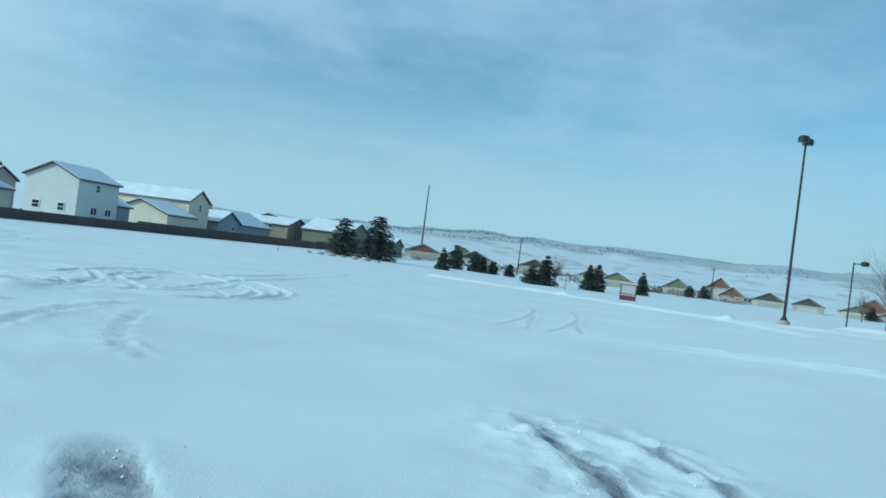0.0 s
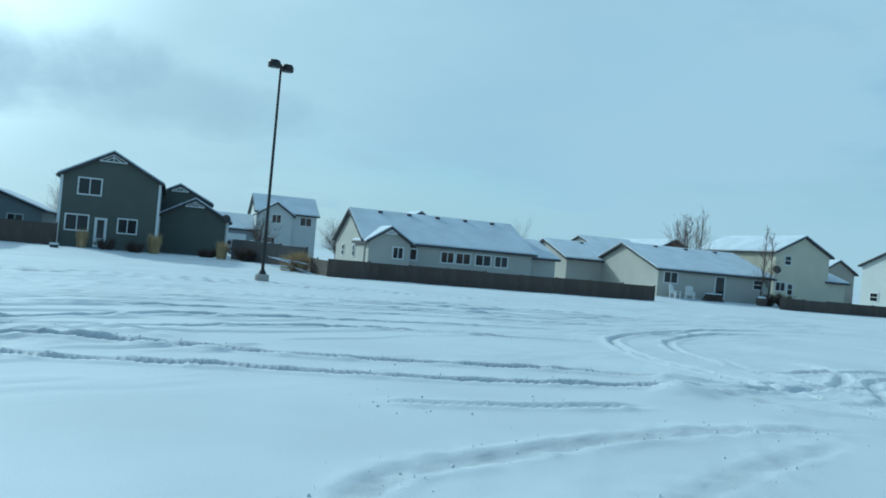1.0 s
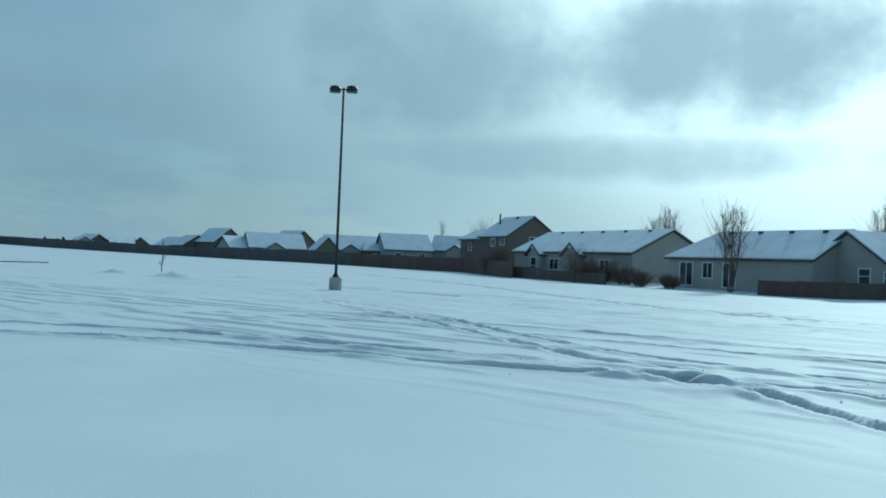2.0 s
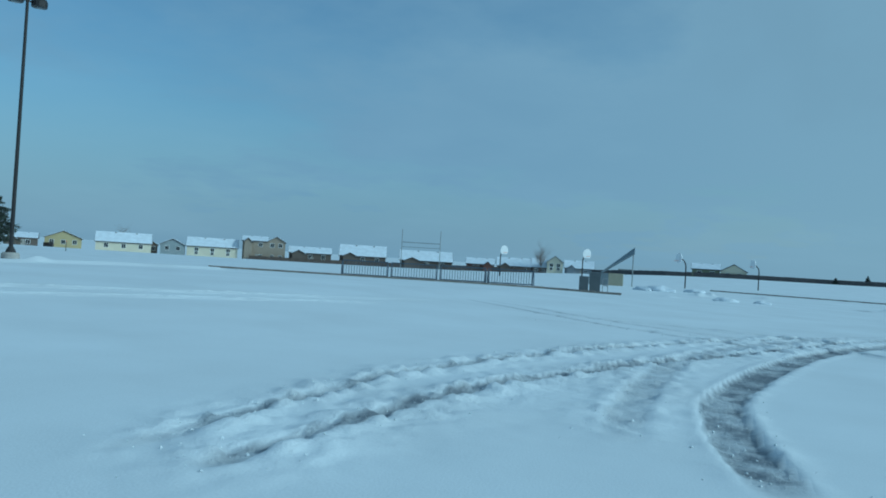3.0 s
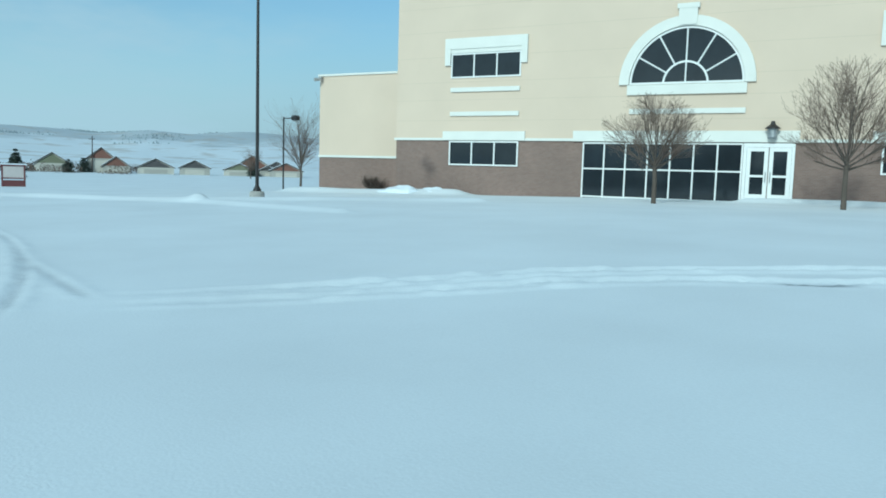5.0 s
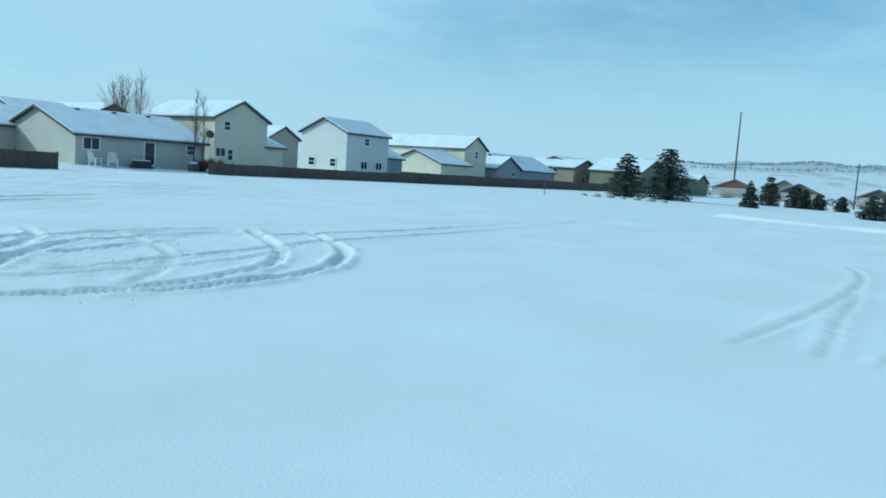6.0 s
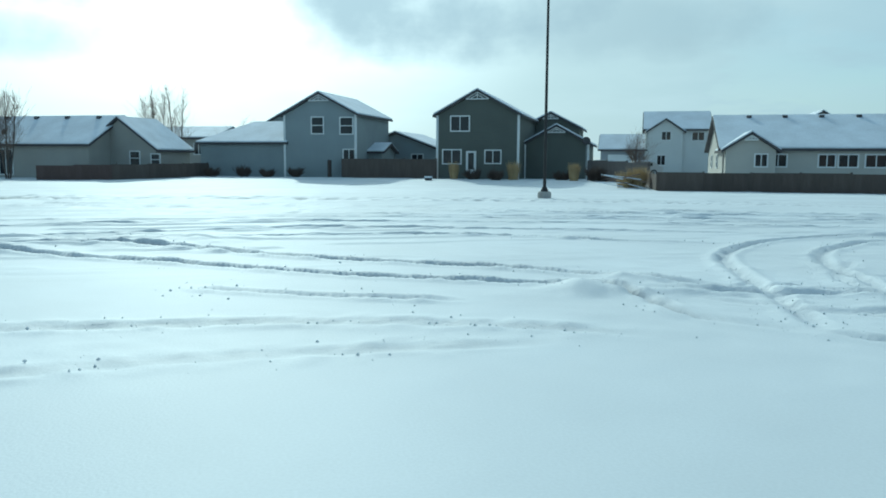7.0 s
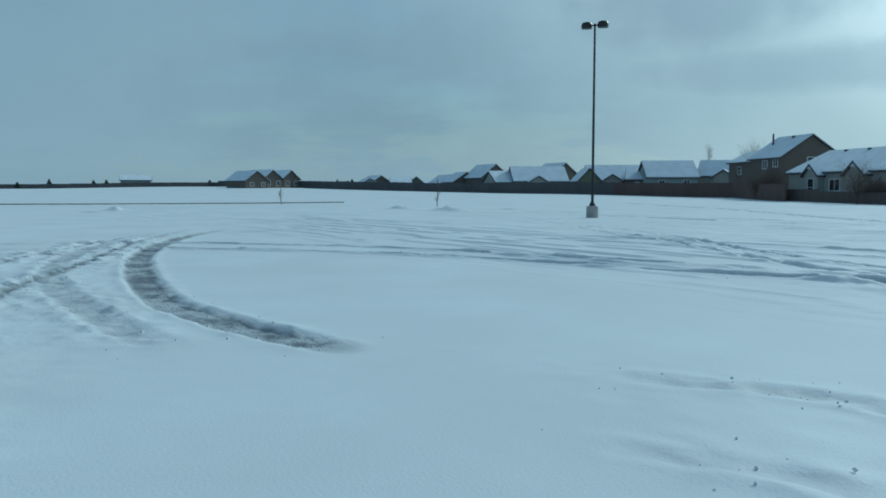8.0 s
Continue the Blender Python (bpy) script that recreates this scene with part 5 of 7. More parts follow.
def poplar(x, y, high, wide, seed, stems=2, label="slender leafless tree with upswept branches", z=None):
    """A few upright stems close together, each with many steep thin branches."""
    rng = random.Random(seed)
    root = thing("tree", pose(x, y, on_ground(x, y, 0.05) if z is None else z, 0, 0, rng.uniform(0, 360)), label, "tree", "bare trees")
    body, twigs = [], []
    slim, many = (0.45, 10) if high < 3 else (0.9, 24)
    for k in range(stems):
        a = 2 * math.pi * k / stems
        foot = Vector((0.12 * math.cos(a), 0.12 * math.sin(a), -0.2))
        tall = high * rng.uniform(0.82, 1.0)
        head = Vector((math.cos(a) * wide * 0.45, math.sin(a) * wide * 0.45, tall))
        mid = foot.lerp(head, 0.5) + Vector((rng.uniform(-0.15, 0.15), rng.uniform(-0.15, 0.15), 0))
        body += [(foot, mid, 0.075 * slim, 0.05 * slim, 1), (mid, head, 0.05 * slim, 0.012 * slim, 1)]
        for j in range(many):
            f = 0.2 + 0.76 * (j + rng.random()) / many
            p = foot.lerp(mid, f * 2) if f < 0.5 else mid.lerp(head, f * 2 - 1)
            b = rng.uniform(0, 6.28)
            reach = wide * rng.uniform(0.35, 0.85) * (1.2 - f)
            d = Vector((math.cos(b) * reach, math.sin(b) * reach, reach * rng.uniform(1.6, 2.8)))
            grow(rng, p, d, d.length, 0.015 * slim, 1, 0.6, twigs, 0.3, 3, 0.16)
    under("trunk", tube_mesh("trunk", body, M_BARK, 6), root)
    under("crown", tube_mesh("crown", twigs, M_TWIG, 3, 0.007), root, "bare grey-brown twigs")
    return root


def leaf_mesh(name, rng, count, place, size, material):
    """Many small bent leaves; place(rng) gives a spot and the way it faces."""
    verts, faces = [], []
    for _ in range(count):
        c, w = place(rng)
        w = w.normalized()
        u = w.orthogonal().normalized()
        u.rotate(Matrix.Rotation(rng.uniform(0, 6.28), 3, w))
        v = w.cross(u)
        s = size * rng.uniform(0.6, 1.3)
        i = len(verts)
        verts += [c - u * s * 0.5, c + v * s * 0.42 + w * s * 0.16, c + u * s * 0.55, c - v * s * 0.42 + w * s * 0.16]
        faces += [(i, i + 1, i + 2), (i, i + 2, i + 3)]
    me = bpy.data.meshes.new(name)
    me.from_pydata(verts, [], faces)
    me.materials.append(material)
    return me


def columnar_tree(x, y, high, wide, seed, label="tall narrow tree still holding dry brown leaves"):
    rng = random.Random(seed)
    root = thing("tree", pose(x, y, on_ground(x, y, 0.1), 0, 0, 0), label, "tree", "narrow trees by the school")
    stems = [(Vector((0, 0, -0.2)), Vector((0.03, 0, high * 0.5)), 0.11, 0.06, 5), (Vector((0.03, 0, high * 0.5)), Vector((0, 0, high)), 0.06, 0.012, 5)]
    fine = []
    tips = []
    for k in range(110):
        h = high * (0.01 + 0.9 * (k / 110) ** 1.15)
        a = rng.uniform(0, 6.28)
        reach = wide * (math.sin(math.pi * min(1, (h / high) * 0.95 + 0.3)) ** 0.8 * 0.85 + 0.1) * rng.uniform(0.5, 1.1)
        q = Vector((math.cos(a) * reach, math.sin(a) * reach, h + reach * rng.uniform(1.3, 2.4)))
        p = Vector((0, 0, h))
        m = p.lerp(q, 0.5) + Vector((math.cos(a), math.sin(a), 0)) * reach * 0.15
        fine += [(p, m, 0.025, 0.016, 1), (m, q, 0.016, 0.006, 1)]
        tips.append((p, m, q))

    def spot(r):
        p, m, q = r.choice(tips)
        t = r.random() ** 0.7
        c = (p.lerp(m, t * 2) if t < 0.5 else m.lerp(q, t * 2 - 1)) + Vector((r.gauss(0, 0.1), r.gauss(0, 0.1), r.gauss(0, 0.13)))
        return c, Vector((r.uniform(-1, 1), r.uniform(-1, 1), r.uniform(-0.8, 0.4)))

    under("trunk", tube_mesh("trunk", stems, M_BARK, 7), root)
    under("limb_work", tube_mesh("limb_work", fine, M_BARK, 4), root)
    under("leaves", leaf_mesh("leaves", rng, int(8200 * high / 8), spot, 0.115, M_LEAF_BROWN), root, "dry brown leaves")
    return root


def conifer(x, y, high, wide, seed, z=None, gap=0.0, full=0.8, label="dark green conifer with snow at its foot", group="conifers"):
    """Trunk and whorls of drooping boughs built of needle sprays."""
    rng = random.Random(seed)
    root = thing("tree", pose(x, y, on_ground(x, y, 0.1) if z is None else z, 0, 0, rng.uniform(0, 360)), label, "tree", group)
    boughs = []
    levels = int(9 + high * 2.2)
    for k in range(levels):
        f = (k + rng.uniform(0, 0.6)) / levels
        h = high * (0.06 + gap + (0.94 - gap) * f)
        n = 9 if f < 0.7 else 6
        for j in range(n):
            if rng.random() < 0.08:
                continue
            a = 2 * math.pi * (j + rng.uniform(-0.35, 0.35)) / n
            reach = (wide * (1 - f) ** full * min(1, 0.72 + 2.2 * f) + 0.06) * rng.choice((0.62, 0.85, 1.0, 1.0, 1.18)) * rng.uniform(0.9, 1.1)
            boughs.append((Vector((0, 0, h)), Vector((math.cos(a) * reach, math.sin(a) * reach, h - reach * rng.uniform(0.05, 0.35))), 0.02, 0.006, 1))

    def spot(r):
        p, q = r.choice(boughs)[:2]
        t = r.random() ** 0.6
        return p.lerp(q, t) + Vector((r.gauss(0, 0.08), r.gauss(0, 0.08), r.gauss(-0.03, 0.07))) * (0.6 + wide * 0.5) * (1.15 - 0.95 * p.z / high), Vector((r.uniform(-0.7, 0.7), r.uniform(-0.7, 0.7), 1))

    under("trunk", tube_mesh("trunk", [(Vector((0, 0, -0.2)), Vector((0, 0, high)), 0.03 * high + 0.02, 0.01, 1)], M_BARK, 7), root)
    under("limb_work", tube_mesh("limb_work", boughs, M_BARK, 3), root)
    under("crown", leaf_mesh("crown", rng, int(2600 + 800 * high), spot, 0.15 + 0.015 * high, M_NEEDLE), root, "dark green needles")
    return root


def grass_clump(x, y, high, wide, seed):
    rng = random.Random(seed)
    verts, faces = [], []
    for _ in range(420):
        a, r = rng.uniform(0, 6.28), wide * 0.35 * math.sqrt(rng.random())
        b = Vector((math.cos(a) * r, math.sin(a) * r, 0))
        lean = Vector((math.cos(a), math.sin(a), 0)) * rng.uniform(0.1, 1.0) * wide * 0.4
        t = b + lean + Vector((0, 0, high * rng.uniform(0.6, 1.05)))
        s = Vector((-math.sin(a), math.cos(a), 0)) * 0.014
        m = b.lerp(t, 0.6) - lean * 0.2
        i = len(verts)
        verts += [b - s, b + s, m - s, m + s, t]
        faces += [(i, i + 1, i + 3, i + 2), (i + 2, i + 3, i + 4)]
    me = bpy.data.meshes.new("ornamental_grass")
    me.from_pydata(verts, [], faces)
    me.materials.append(M_GRASS)
    ob = new("ornamental_grass", me)
    ob.matrix_world = pose(x, y, on_ground(x, y, 0.03))
    return tagged(ob, "straw-coloured tuft of dry ornamental grass in snow", "grass", "grass tufts by the houses")


def shrub(x, y, high, wide, seed, material=M_SHRUB, label="dark bare shrub standing in snow"):
    rng = random.Random(seed)
    limbs = []
    for k in range(26):
        a = rng.uniform(0, 6.28)
        d = Vector((math.cos(a) * rng.uniform(0.1, 0.9) * wide / high, math.sin(a) * rng.uniform(0.1, 0.9) * wide / high, 1))
        grow(rng, (math.cos(a) * wide * 0.15, math.sin(a) * wide * 0.15, -0.05), d, high * rng.uniform(0.5, 0.75), 0.014, 2, 0.5, limbs, 0.3, 3, 0.2)
    ob = new("shrub", tube_mesh("shrub", limbs, material, 3, 0.008))
    ob.matrix_world = pose(x, y, on_ground(x, y, 0.03))
    return tagged(ob, label, "shrub", "shrubs in the snow")


# before the school
bare_tree(-6.6, 29.1, 4.25, 2.15, 4, "small leafless tree with a round crown before the school", 0.38, 0.085, fine=True)
bare_tree(-0.25, 30.0, 5.35, 2.35, 9, "leafless tree with a dense upswept crown before the school", 0.34, 0.1, fine=True)
columnar_tree(10.3, 44.6, 9.0, 1.25, 2)
columnar_tree(9.2, 45.4, 9.4, 0.9, 8)
columnar_tree(12.1, 45.0, 7.1, 1.0, 3)
columnar_tree(14.8, 45.0, 8.5, 1.2, 5)
columnar_tree(17.75, 45.0, 7.6, 1.3, 6)
for k, (bx, by, bh) in enumerate(((28.0, 52.8, 6.6), (28.8, 52.2, 7.0), (29.4, 53.2, 7.4), (30.0, 52.4, 7.2), (30.6, 53.4, 6.8), (31.4, 53.0, 6.4), (32.2, 54.2, 5.8))):
    bare_tree(bx, by, bh, 1.5, 40 + k, "pale-barked leafless birch by the glass link", 0.25, 0.05, M_BIRCH, group="birches")
bare_tree(32.2, 45, 4.9, 0.5, 51, "thin young leafless tree before the brick wing", 0.5, 0.04)
bare_tree(45.5, 58, 5.2, 1.0, 52, "young leafless tree against the brick wing", 0.45, 0.045)
bare_tree(42.5, 70, 7.4, 1.8, 53, "leafless tree behind the brick wing", 0.2, 0.08)
bare_tree(55.5, 70, 7.2, 1.4, 54, "leafless tree behind the brick wing", 0.2, 0.08)
conifer(53.6, 70, 6.2, 1.7, 55, label="dark pine behind the brick wing")
conifer(50.8, 58.5, 5.2, 2.3, 56, gap=0.12, full=0.6, label="bushy dark pine beside the brick wing")
bare_tree(-46.3, 57, 7.6, 3.0, 57, "leafless tree beyond the end of the school", 0.25, 0.11)
shrub(-25.6, 38.6, 0.9, 0.9, 58, M_SHRUB, "dark bare shrub against the school wall")

# western conifers
conifer(-88.2, 12.0, 5.0, 2.5, 61, full=0.5, label='bushy dark green pine by the fence')
conifer(-89.5, 16.8, 6.0, 3.0, 62, full=0.5, label='broad dark green pine by the fence')
conifer(-74.1, 32.5, 2.4, 1.35, 63, full=0.62)
conifer(-75.8, 35.0, 3.8, 1.7, 64, full=0.75)
conifer(-78.0, 42.0, 3.4, 1.3, 65, full=0.85)
conifer(-77.2, 42.8, 3.6, 1.3, 66, full=0.9)
conifer(-87.3, 55.3, 3.5, 1.2, 67)
conifer(-85.0, 24.6, 3.0, 1.0, 68, label="rounded dark juniper in snow")
for k, (cx, cy, ch, cw) in enumerate(((-103, 32, 3.9, 1.5), (-102.3, 35, 2.9, 1.5), (-101.9, 36, 2.6, 1.0), (-101.4, 37.6, 2.2, 1.1), (-100.4, 40, 2.1, 0.9), (-135.5, 99.6, 3.0, 1.3), (-129.5, 92, 2.6, 1.2), (-112, 122, 3.0, 1.4))):
    conifer(cx, cy, ch, cw * 0.95, 70 + k, full=0.4, label="small dark conifer below the hills")
bare_tree(-80, 38.2, 3.6, 1.2, 81, "small leafless tree among conifers", 0.3, 0.05)
bare_tree(-88, 48, 3.2, 1.6, 82, "low leafless tree among conifers", 0.25, 0.05)
bare_tree(-90, 97.5, 5.2, 2.4, 83, "leafless tree beside the distant houses", 0.25, 0.09)

# along the southern row
for k, (rx, ry, high, wide, stems) in enumerate(((65.7, -62, 8.2, 2.0, 4), (68.2, -62, 7.0, 1.6, 3), (45.0, -49.2, 6.6, 1.9, 3), (38.8, -62.2, 8.0, 1.6, 2), (40.4, -62, 8.4, 1.7, 2), (41.6, -62.4, 7.6, 1.6, 2), (-42.8, -66, 8.2, 1.9, 3), (-44.6, -66, 8.8, 1.6, 2), (-40.1, -51.8, 6.4, 0.9, 1), (-41.2, -52.0, 7.4, 1.0, 1), (121, -62, 8.6, 2.0, 1))):
    wx, wy = in_row(rx, ry)
    poplar(wx, wy, high, wide, 300 + k, stems)
for k, (rx, ry, high, wide) in enumerate(((-28.8, -75, 5.6, 2.4), (34.6, -66, 4.9, 2.0), (14.8, -74, 6.2, 2.0), (-1.5, -72, 4.2, 2.0), (-10.5, -82, 4.6, 2.2), (110, -64, 8.4, 2.2), (62, -47, 3.8, 2.4), (101, -58, 5.0, 2.0))):
    wx, wy = in_row(rx, ry)
    bare_tree(wx, wy, high, wide, 90 + k, "tall leafless tree among the houses", 0.25, 0.09)
for k, (rx, ry, high, wide) in enumerate(((64, -49.6, 1.9, 2.6), (61, -49.4, 2.1, 2.4), (57.4, -49.2, 1.7, 2.0), (53.5, -47.6, 1.4, 1.8), (50.5, -48.2, 1.2, 1.6), (36.5, -50, 1.0, 1.2), (31.5, -55.6, 0.8, 1.4), (29, -56.4, 0.9, 1.2), (27, -56.5, 0.7, 1.3), (24.6, -56.6, 0.8, 1.0), (10.0, -55.6, 0.8, 1.2), (8.2, -55.0, 0.8, 1.4), (3.6, -56.5, 0.7, 1.4), (1.2, -55.0, 1.0, 1.2), (-40, -50.6, 0.9, 1.2), (-41, -50, 1.1, 1.4))):
    wx, wy = in_row(rx, ry)
    shrub(wx, wy, high, wide, 120 + k, M_TWIG if rx > 50 else M_SHRUB, "tangle of bare brown shrubs before the houses" if rx > 50 else "dark bare shrub standing in snow")
for k, (rx, ry, high, wide) in enumerate(((11.6, -56.0, 1.35, 0.8), (7.1, -55.8, 1.45, 1.0), (2.7, -55.4, 1.35, 0.9), (-1.7, -48.8, 1.4, 1.4), (-0.9, -48.4, 1.1, 1.2))):
    wx, wy = in_row(rx, ry)
    grass_clump(wx, wy, high, wide, 150 + k)
shrub(48.5, -83.5, 3.4, 4.0, 171, M_TWIG, "large straw-brown bare shrub before a house")
shrub(128, -110, 4.2, 6.0, 172, M_SHRUB, "mass of dark bare shrubs on the skyline")
for k, (cx, cy, ch) in enumerate(((216, -31, 1.8), (215, -38, 2.6), (213, -48, 2.2), (212.5, -51, 2.2), (206, -76, 2.0), (153, -84, 1.6), (152, -85.5, 2.0), (150, -87, 1.8), (148, -87, 2.2), (141, -95, 1.8), (134, -103, 2.4))):
    conifer(cx, cy, ch, 0.9, 180 + k, label="small dark conifer far across the field")
bare_tree(228, 47.4, 8.6, 2.4, 195, "large leafless tree among distant houses", 0.3, 0.12)
bare_tree(195, 175, 8, 3, 196, "leafless tree among distant houses", 0.3, 0.12)
poplar(62.5, -30.5, 2.4, 0.4, 197, 1, "thin leafless sapling in the snowy field")
poplar(47.7, -37.0, 2.6, 0.3, 198, 1, "thin leafless sapling in the snowy field")

# scrub and gardens far off below the hills
rng = random.Random(21)
spots = []
for _ in range(420):
    a, d = radians(rng.uniform(139, 176)), rng.uniform(150, 420)
    spots.append((Vector((d * math.cos(a), d * math.sin(a), -0.6)), rng.uniform(0.8, 2.4), rng.uniform(1.2, 3.0)))


def scrub_spot(r):
    c, high, wide = r.choice(spots)
    a, q = r.uniform(0, 6.28), math.sqrt(r.random())
    return c + Vector((math.cos(a) * q * wide, math.sin(a) * q * wide, high * r.random() * (1.1 - 0.6 * q))), Vector((r.uniform(-1, 1), r.uniform(-1, 1), r.uniform(-0.3, 1)))


tagged(new("distant_scrub", leaf_mesh("distant_scrub", rng, 34000, scrub_spot, 0.3, M_SHRUB)), "brown winter scrub and hedges below the hills", "scrub", kind="stuff")


# ---- the school ----
FRONT = 37.28
school = thing("school_building", pose(0, 0, 0), "two-storey beige stucco school with a brown brick base", "school building")
bm = boxes((-23.3, 8.3, FRONT, FRONT + 16, 3.42, 11.9))
part("stucco_wall", bm, M_STUCCO, school, "beige stucco upper wall")
part("brick_base", boxes((-23.3, 8.3, FRONT + 0.03, FRONT + 16, -0.4, 3.3)), M_BRICK, school, "brown brick base")
part("band", boxes((-23.4, 8.4, FRONT - 0.06, FRONT + 16.05, 3.29, 3.425)), M_STUCCO_TRIM, school, "white band course")
part("parapet", boxes((-23.45, 8.45, FRONT - 0.12, FRONT + 16.1, 11.9, 12.2)), M_STUCCO_TRIM, school)
M_JOINT = mat("stucco_joint", (0.545, 0.455, 0.355), 0.95, 0.05)
for k, z in enumerate((4.35, 5.45, 6.4, 7.75, 9.1, 10.4)):
    part("reveal_joint", boxes((-23.302, 8.302, FRONT - 0.003, FRONT + 0.01, z, z + 0.022)), M_JOINT, school)


def school_window(x0, x1, z0, z1, n=3):
    t = 0.075
    spec = [(x0, x1, FRONT - 0.05, FRONT + 0.02, z0, z0 + t), (x0, x1, FRONT - 0.05, FRONT + 0.02, z1 - t, z1)]
    for k in range(n + 1):
        c = x0 + t / 2 + (x1 - x0 - t) * k / n
        spec.append((c - t / 2, c + t / 2, FRONT - 0.05, FRONT + 0.02, z0 + t, z1 - t))
    w = part("window", boxes(*spec), M_WHITE, school, "white-framed three-light window")
    for k in range(n):
        a = x0 + t + (x1 - x0 - t) * k / n
        part("pane", boxes((a, a + (x1 - x0 - t) / n - t, FRONT - 0.02, FRONT + 0.01, z0 + t, z1 - t)), M_GLASS, w)
    return w


for x0, x1 in ((-19.85, -15.75), (0.83, 4.83)):
    school_window(x0, x1, 6.62, 7.92)
    school_window(x0, x1, 1.95, 3.26)
    bm = boxes((x0 - 0.36, x1 + 0.36, FRONT - 0.13, FRONT, 8.15, 8.72), (x0 - 0.36, x0 - 0.02, FRONT - 0.13, FRONT, 7.3, 8.15), (x1 + 0.02, x1 + 0.36, FRONT - 0.13, FRONT, 7.3, 8.15), (x0 - 0.02, x1 + 0.02, FRONT - 0.08, FRONT, 7.93, 8.15))
    part("window_surround", bm, M_STUCCO_TRIM, school, "white stucco hood over the window")
    for z in (5.88, 4.6):
        part("sill_band", boxes((x0 + 0.02, x1 - 0.02, FRONT - 0.1, FRONT, z, z + 0.23)), M_STUCCO_TRIM, school)
    part("lintel", boxes((x0 - 0.38, x1 + 0.38, FRONT - 0.12, FRONT, 3.3, 3.78)), M_STUCCO_TRIM, school)

# arched window over the entrance
cx, cz, R = -7.42, 5.99, 2.62
arc = lambda r, n=32: [(cx + r * math.cos(math.pi * k / n), cz + r * math.sin(math.pi * k / n)) for k in range(n + 1)]
bm = bmesh.new()
prism(bm, arc(R + 0.5) + arc(R + 0.02)[::-1], "y", FRONT - 0.14, FRONT)
part("arch_surround", bm, M_STUCCO_TRIM, school, "white stucco arch")
bm = boxes((cx - 0.42, cx + 0.42, FRONT - 0.2, FRONT, cz + R + 0.05, cz + R + 0.8), (cx - 0.5, cx + 0.5, FRONT - 0.22, FRONT, cz + R + 0.8, cz + R + 1.02))
part("keystone", bm, M_STUCCO_TRIM, school, "white stucco keystone")
bm = bmesh.new()
o1, i1 = arc(R), arc(R - 0.09)
prism(bm, o1 + i1[::-1], "y", FRONT - 0.06, FRONT + 0.02)
o1, i1 = arc(1.06), arc(0.97)
prism(bm, o1 + i1[::-1], "y", FRONT - 0.055, FRONT + 0.02)
box(bm, cx - R, cx + R, FRONT - 0.05, FRONT + 0.02, cz, cz + 0.09)
for a in (30, 60, 120, 150):
    c, s = math.cos(radians(a)), math.sin(radians(a))
    rod(bm, (cx + c * 1.03, FRONT - 0.02, cz + s * 1.03), (cx + c * (R - 0.05), FRONT - 0.02, cz + s * (R - 0.05)), 0.04, seg=6)
rod(bm, (cx, FRONT - 0.02, cz), (cx, FRONT - 0.02, cz + R - 0.05), 0.04, seg=6)
arch = part("arched_window", bm, M_WHITE, school, "white half-round window with radiating bars")
edges = (0, 30, 60, 90, 120, 150, 180)
for a, b in zip(edges, edges[1:]):
    bm = bmesh.new()
    fan = [(cx + r * math.cos(radians(t)), cz + 0.02 + r * math.sin(radians(t))) for r, ts in ((R - 0.06, np.linspace(a, b, 6)), (1.04, np.linspace(b, a, 6))) for t in ts]
    prism(bm, fan, "y", FRONT - 0.018, FRONT + 0.012)
    part("pane", bm, M_GLASS, arch)
for a, b in ((0, 90), (90, 180)):
    bm = bmesh.new()
    prism(bm, [(cx, cz + 0.02)] + [(cx + 0.98 * math.cos(radians(t)), cz + 0.02 + 0.98 * math.sin(radians(t))) for t in np.linspace(a, b, 9)], "y", FRONT - 0.018, FRONT + 0.012)
    part("pane", bm, M_GLASS, arch)
part("arch_sill", boxes((cx - 2.7, cx + 2.75, FRONT - 0.14, FRONT, 5.5, 5.96)), M_STUCCO_TRIM, school)
part("sill_band", boxes((cx - 2.55, cx + 2.75, FRONT - 0.1, FRONT, 4.6, 4.84)), M_STUCCO_TRIM, school)
part("lintel", boxes((-12.75, -2.35, FRONT - 0.12, FRONT, 3.28, 3.8)), M_STUCCO_TRIM, school)

# glazed screen and double door
bm = bmesh.new()
cols = [-12.2 + 7.5 * k / 7 for k in range(8)]
for c in cols:
    box(bm, c - 0.035, c + 0.035, FRONT - 0.05, FRONT + 0.05, 0.3, 3.22)
for z in (0.56, 1.94, 3.2):
    box(bm, cols[0], cols[-1], FRONT - 0.045, FRONT + 0.045, z - 0.035, z + 0.035)
screen = part("glazed_screen", bm, M_WHITE, school, "white grid of entrance glazing")
for a, b in zip(cols, cols[1:]):
    for z0, z1 in ((0.6, 1.9), (1.98, 3.16)):
        part("pane", boxes((a + 0.036, b - 0.036, FRONT - 0.02, FRONT + 0.01, z0, z1)), M_GLASS, screen)
part("door_frame", boxes((-4.64, -4.5, FRONT - 0.08, FRONT + 0.02, 0.3, 3.24), (-2.62, -2.5, FRONT - 0.08, FRONT + 0.02, 0.3, 3.24), (-4.5, -2.62, FRONT - 0.08, FRONT + 0.02, 3.06, 3.24)), M_WHITE, school, "white door frame")
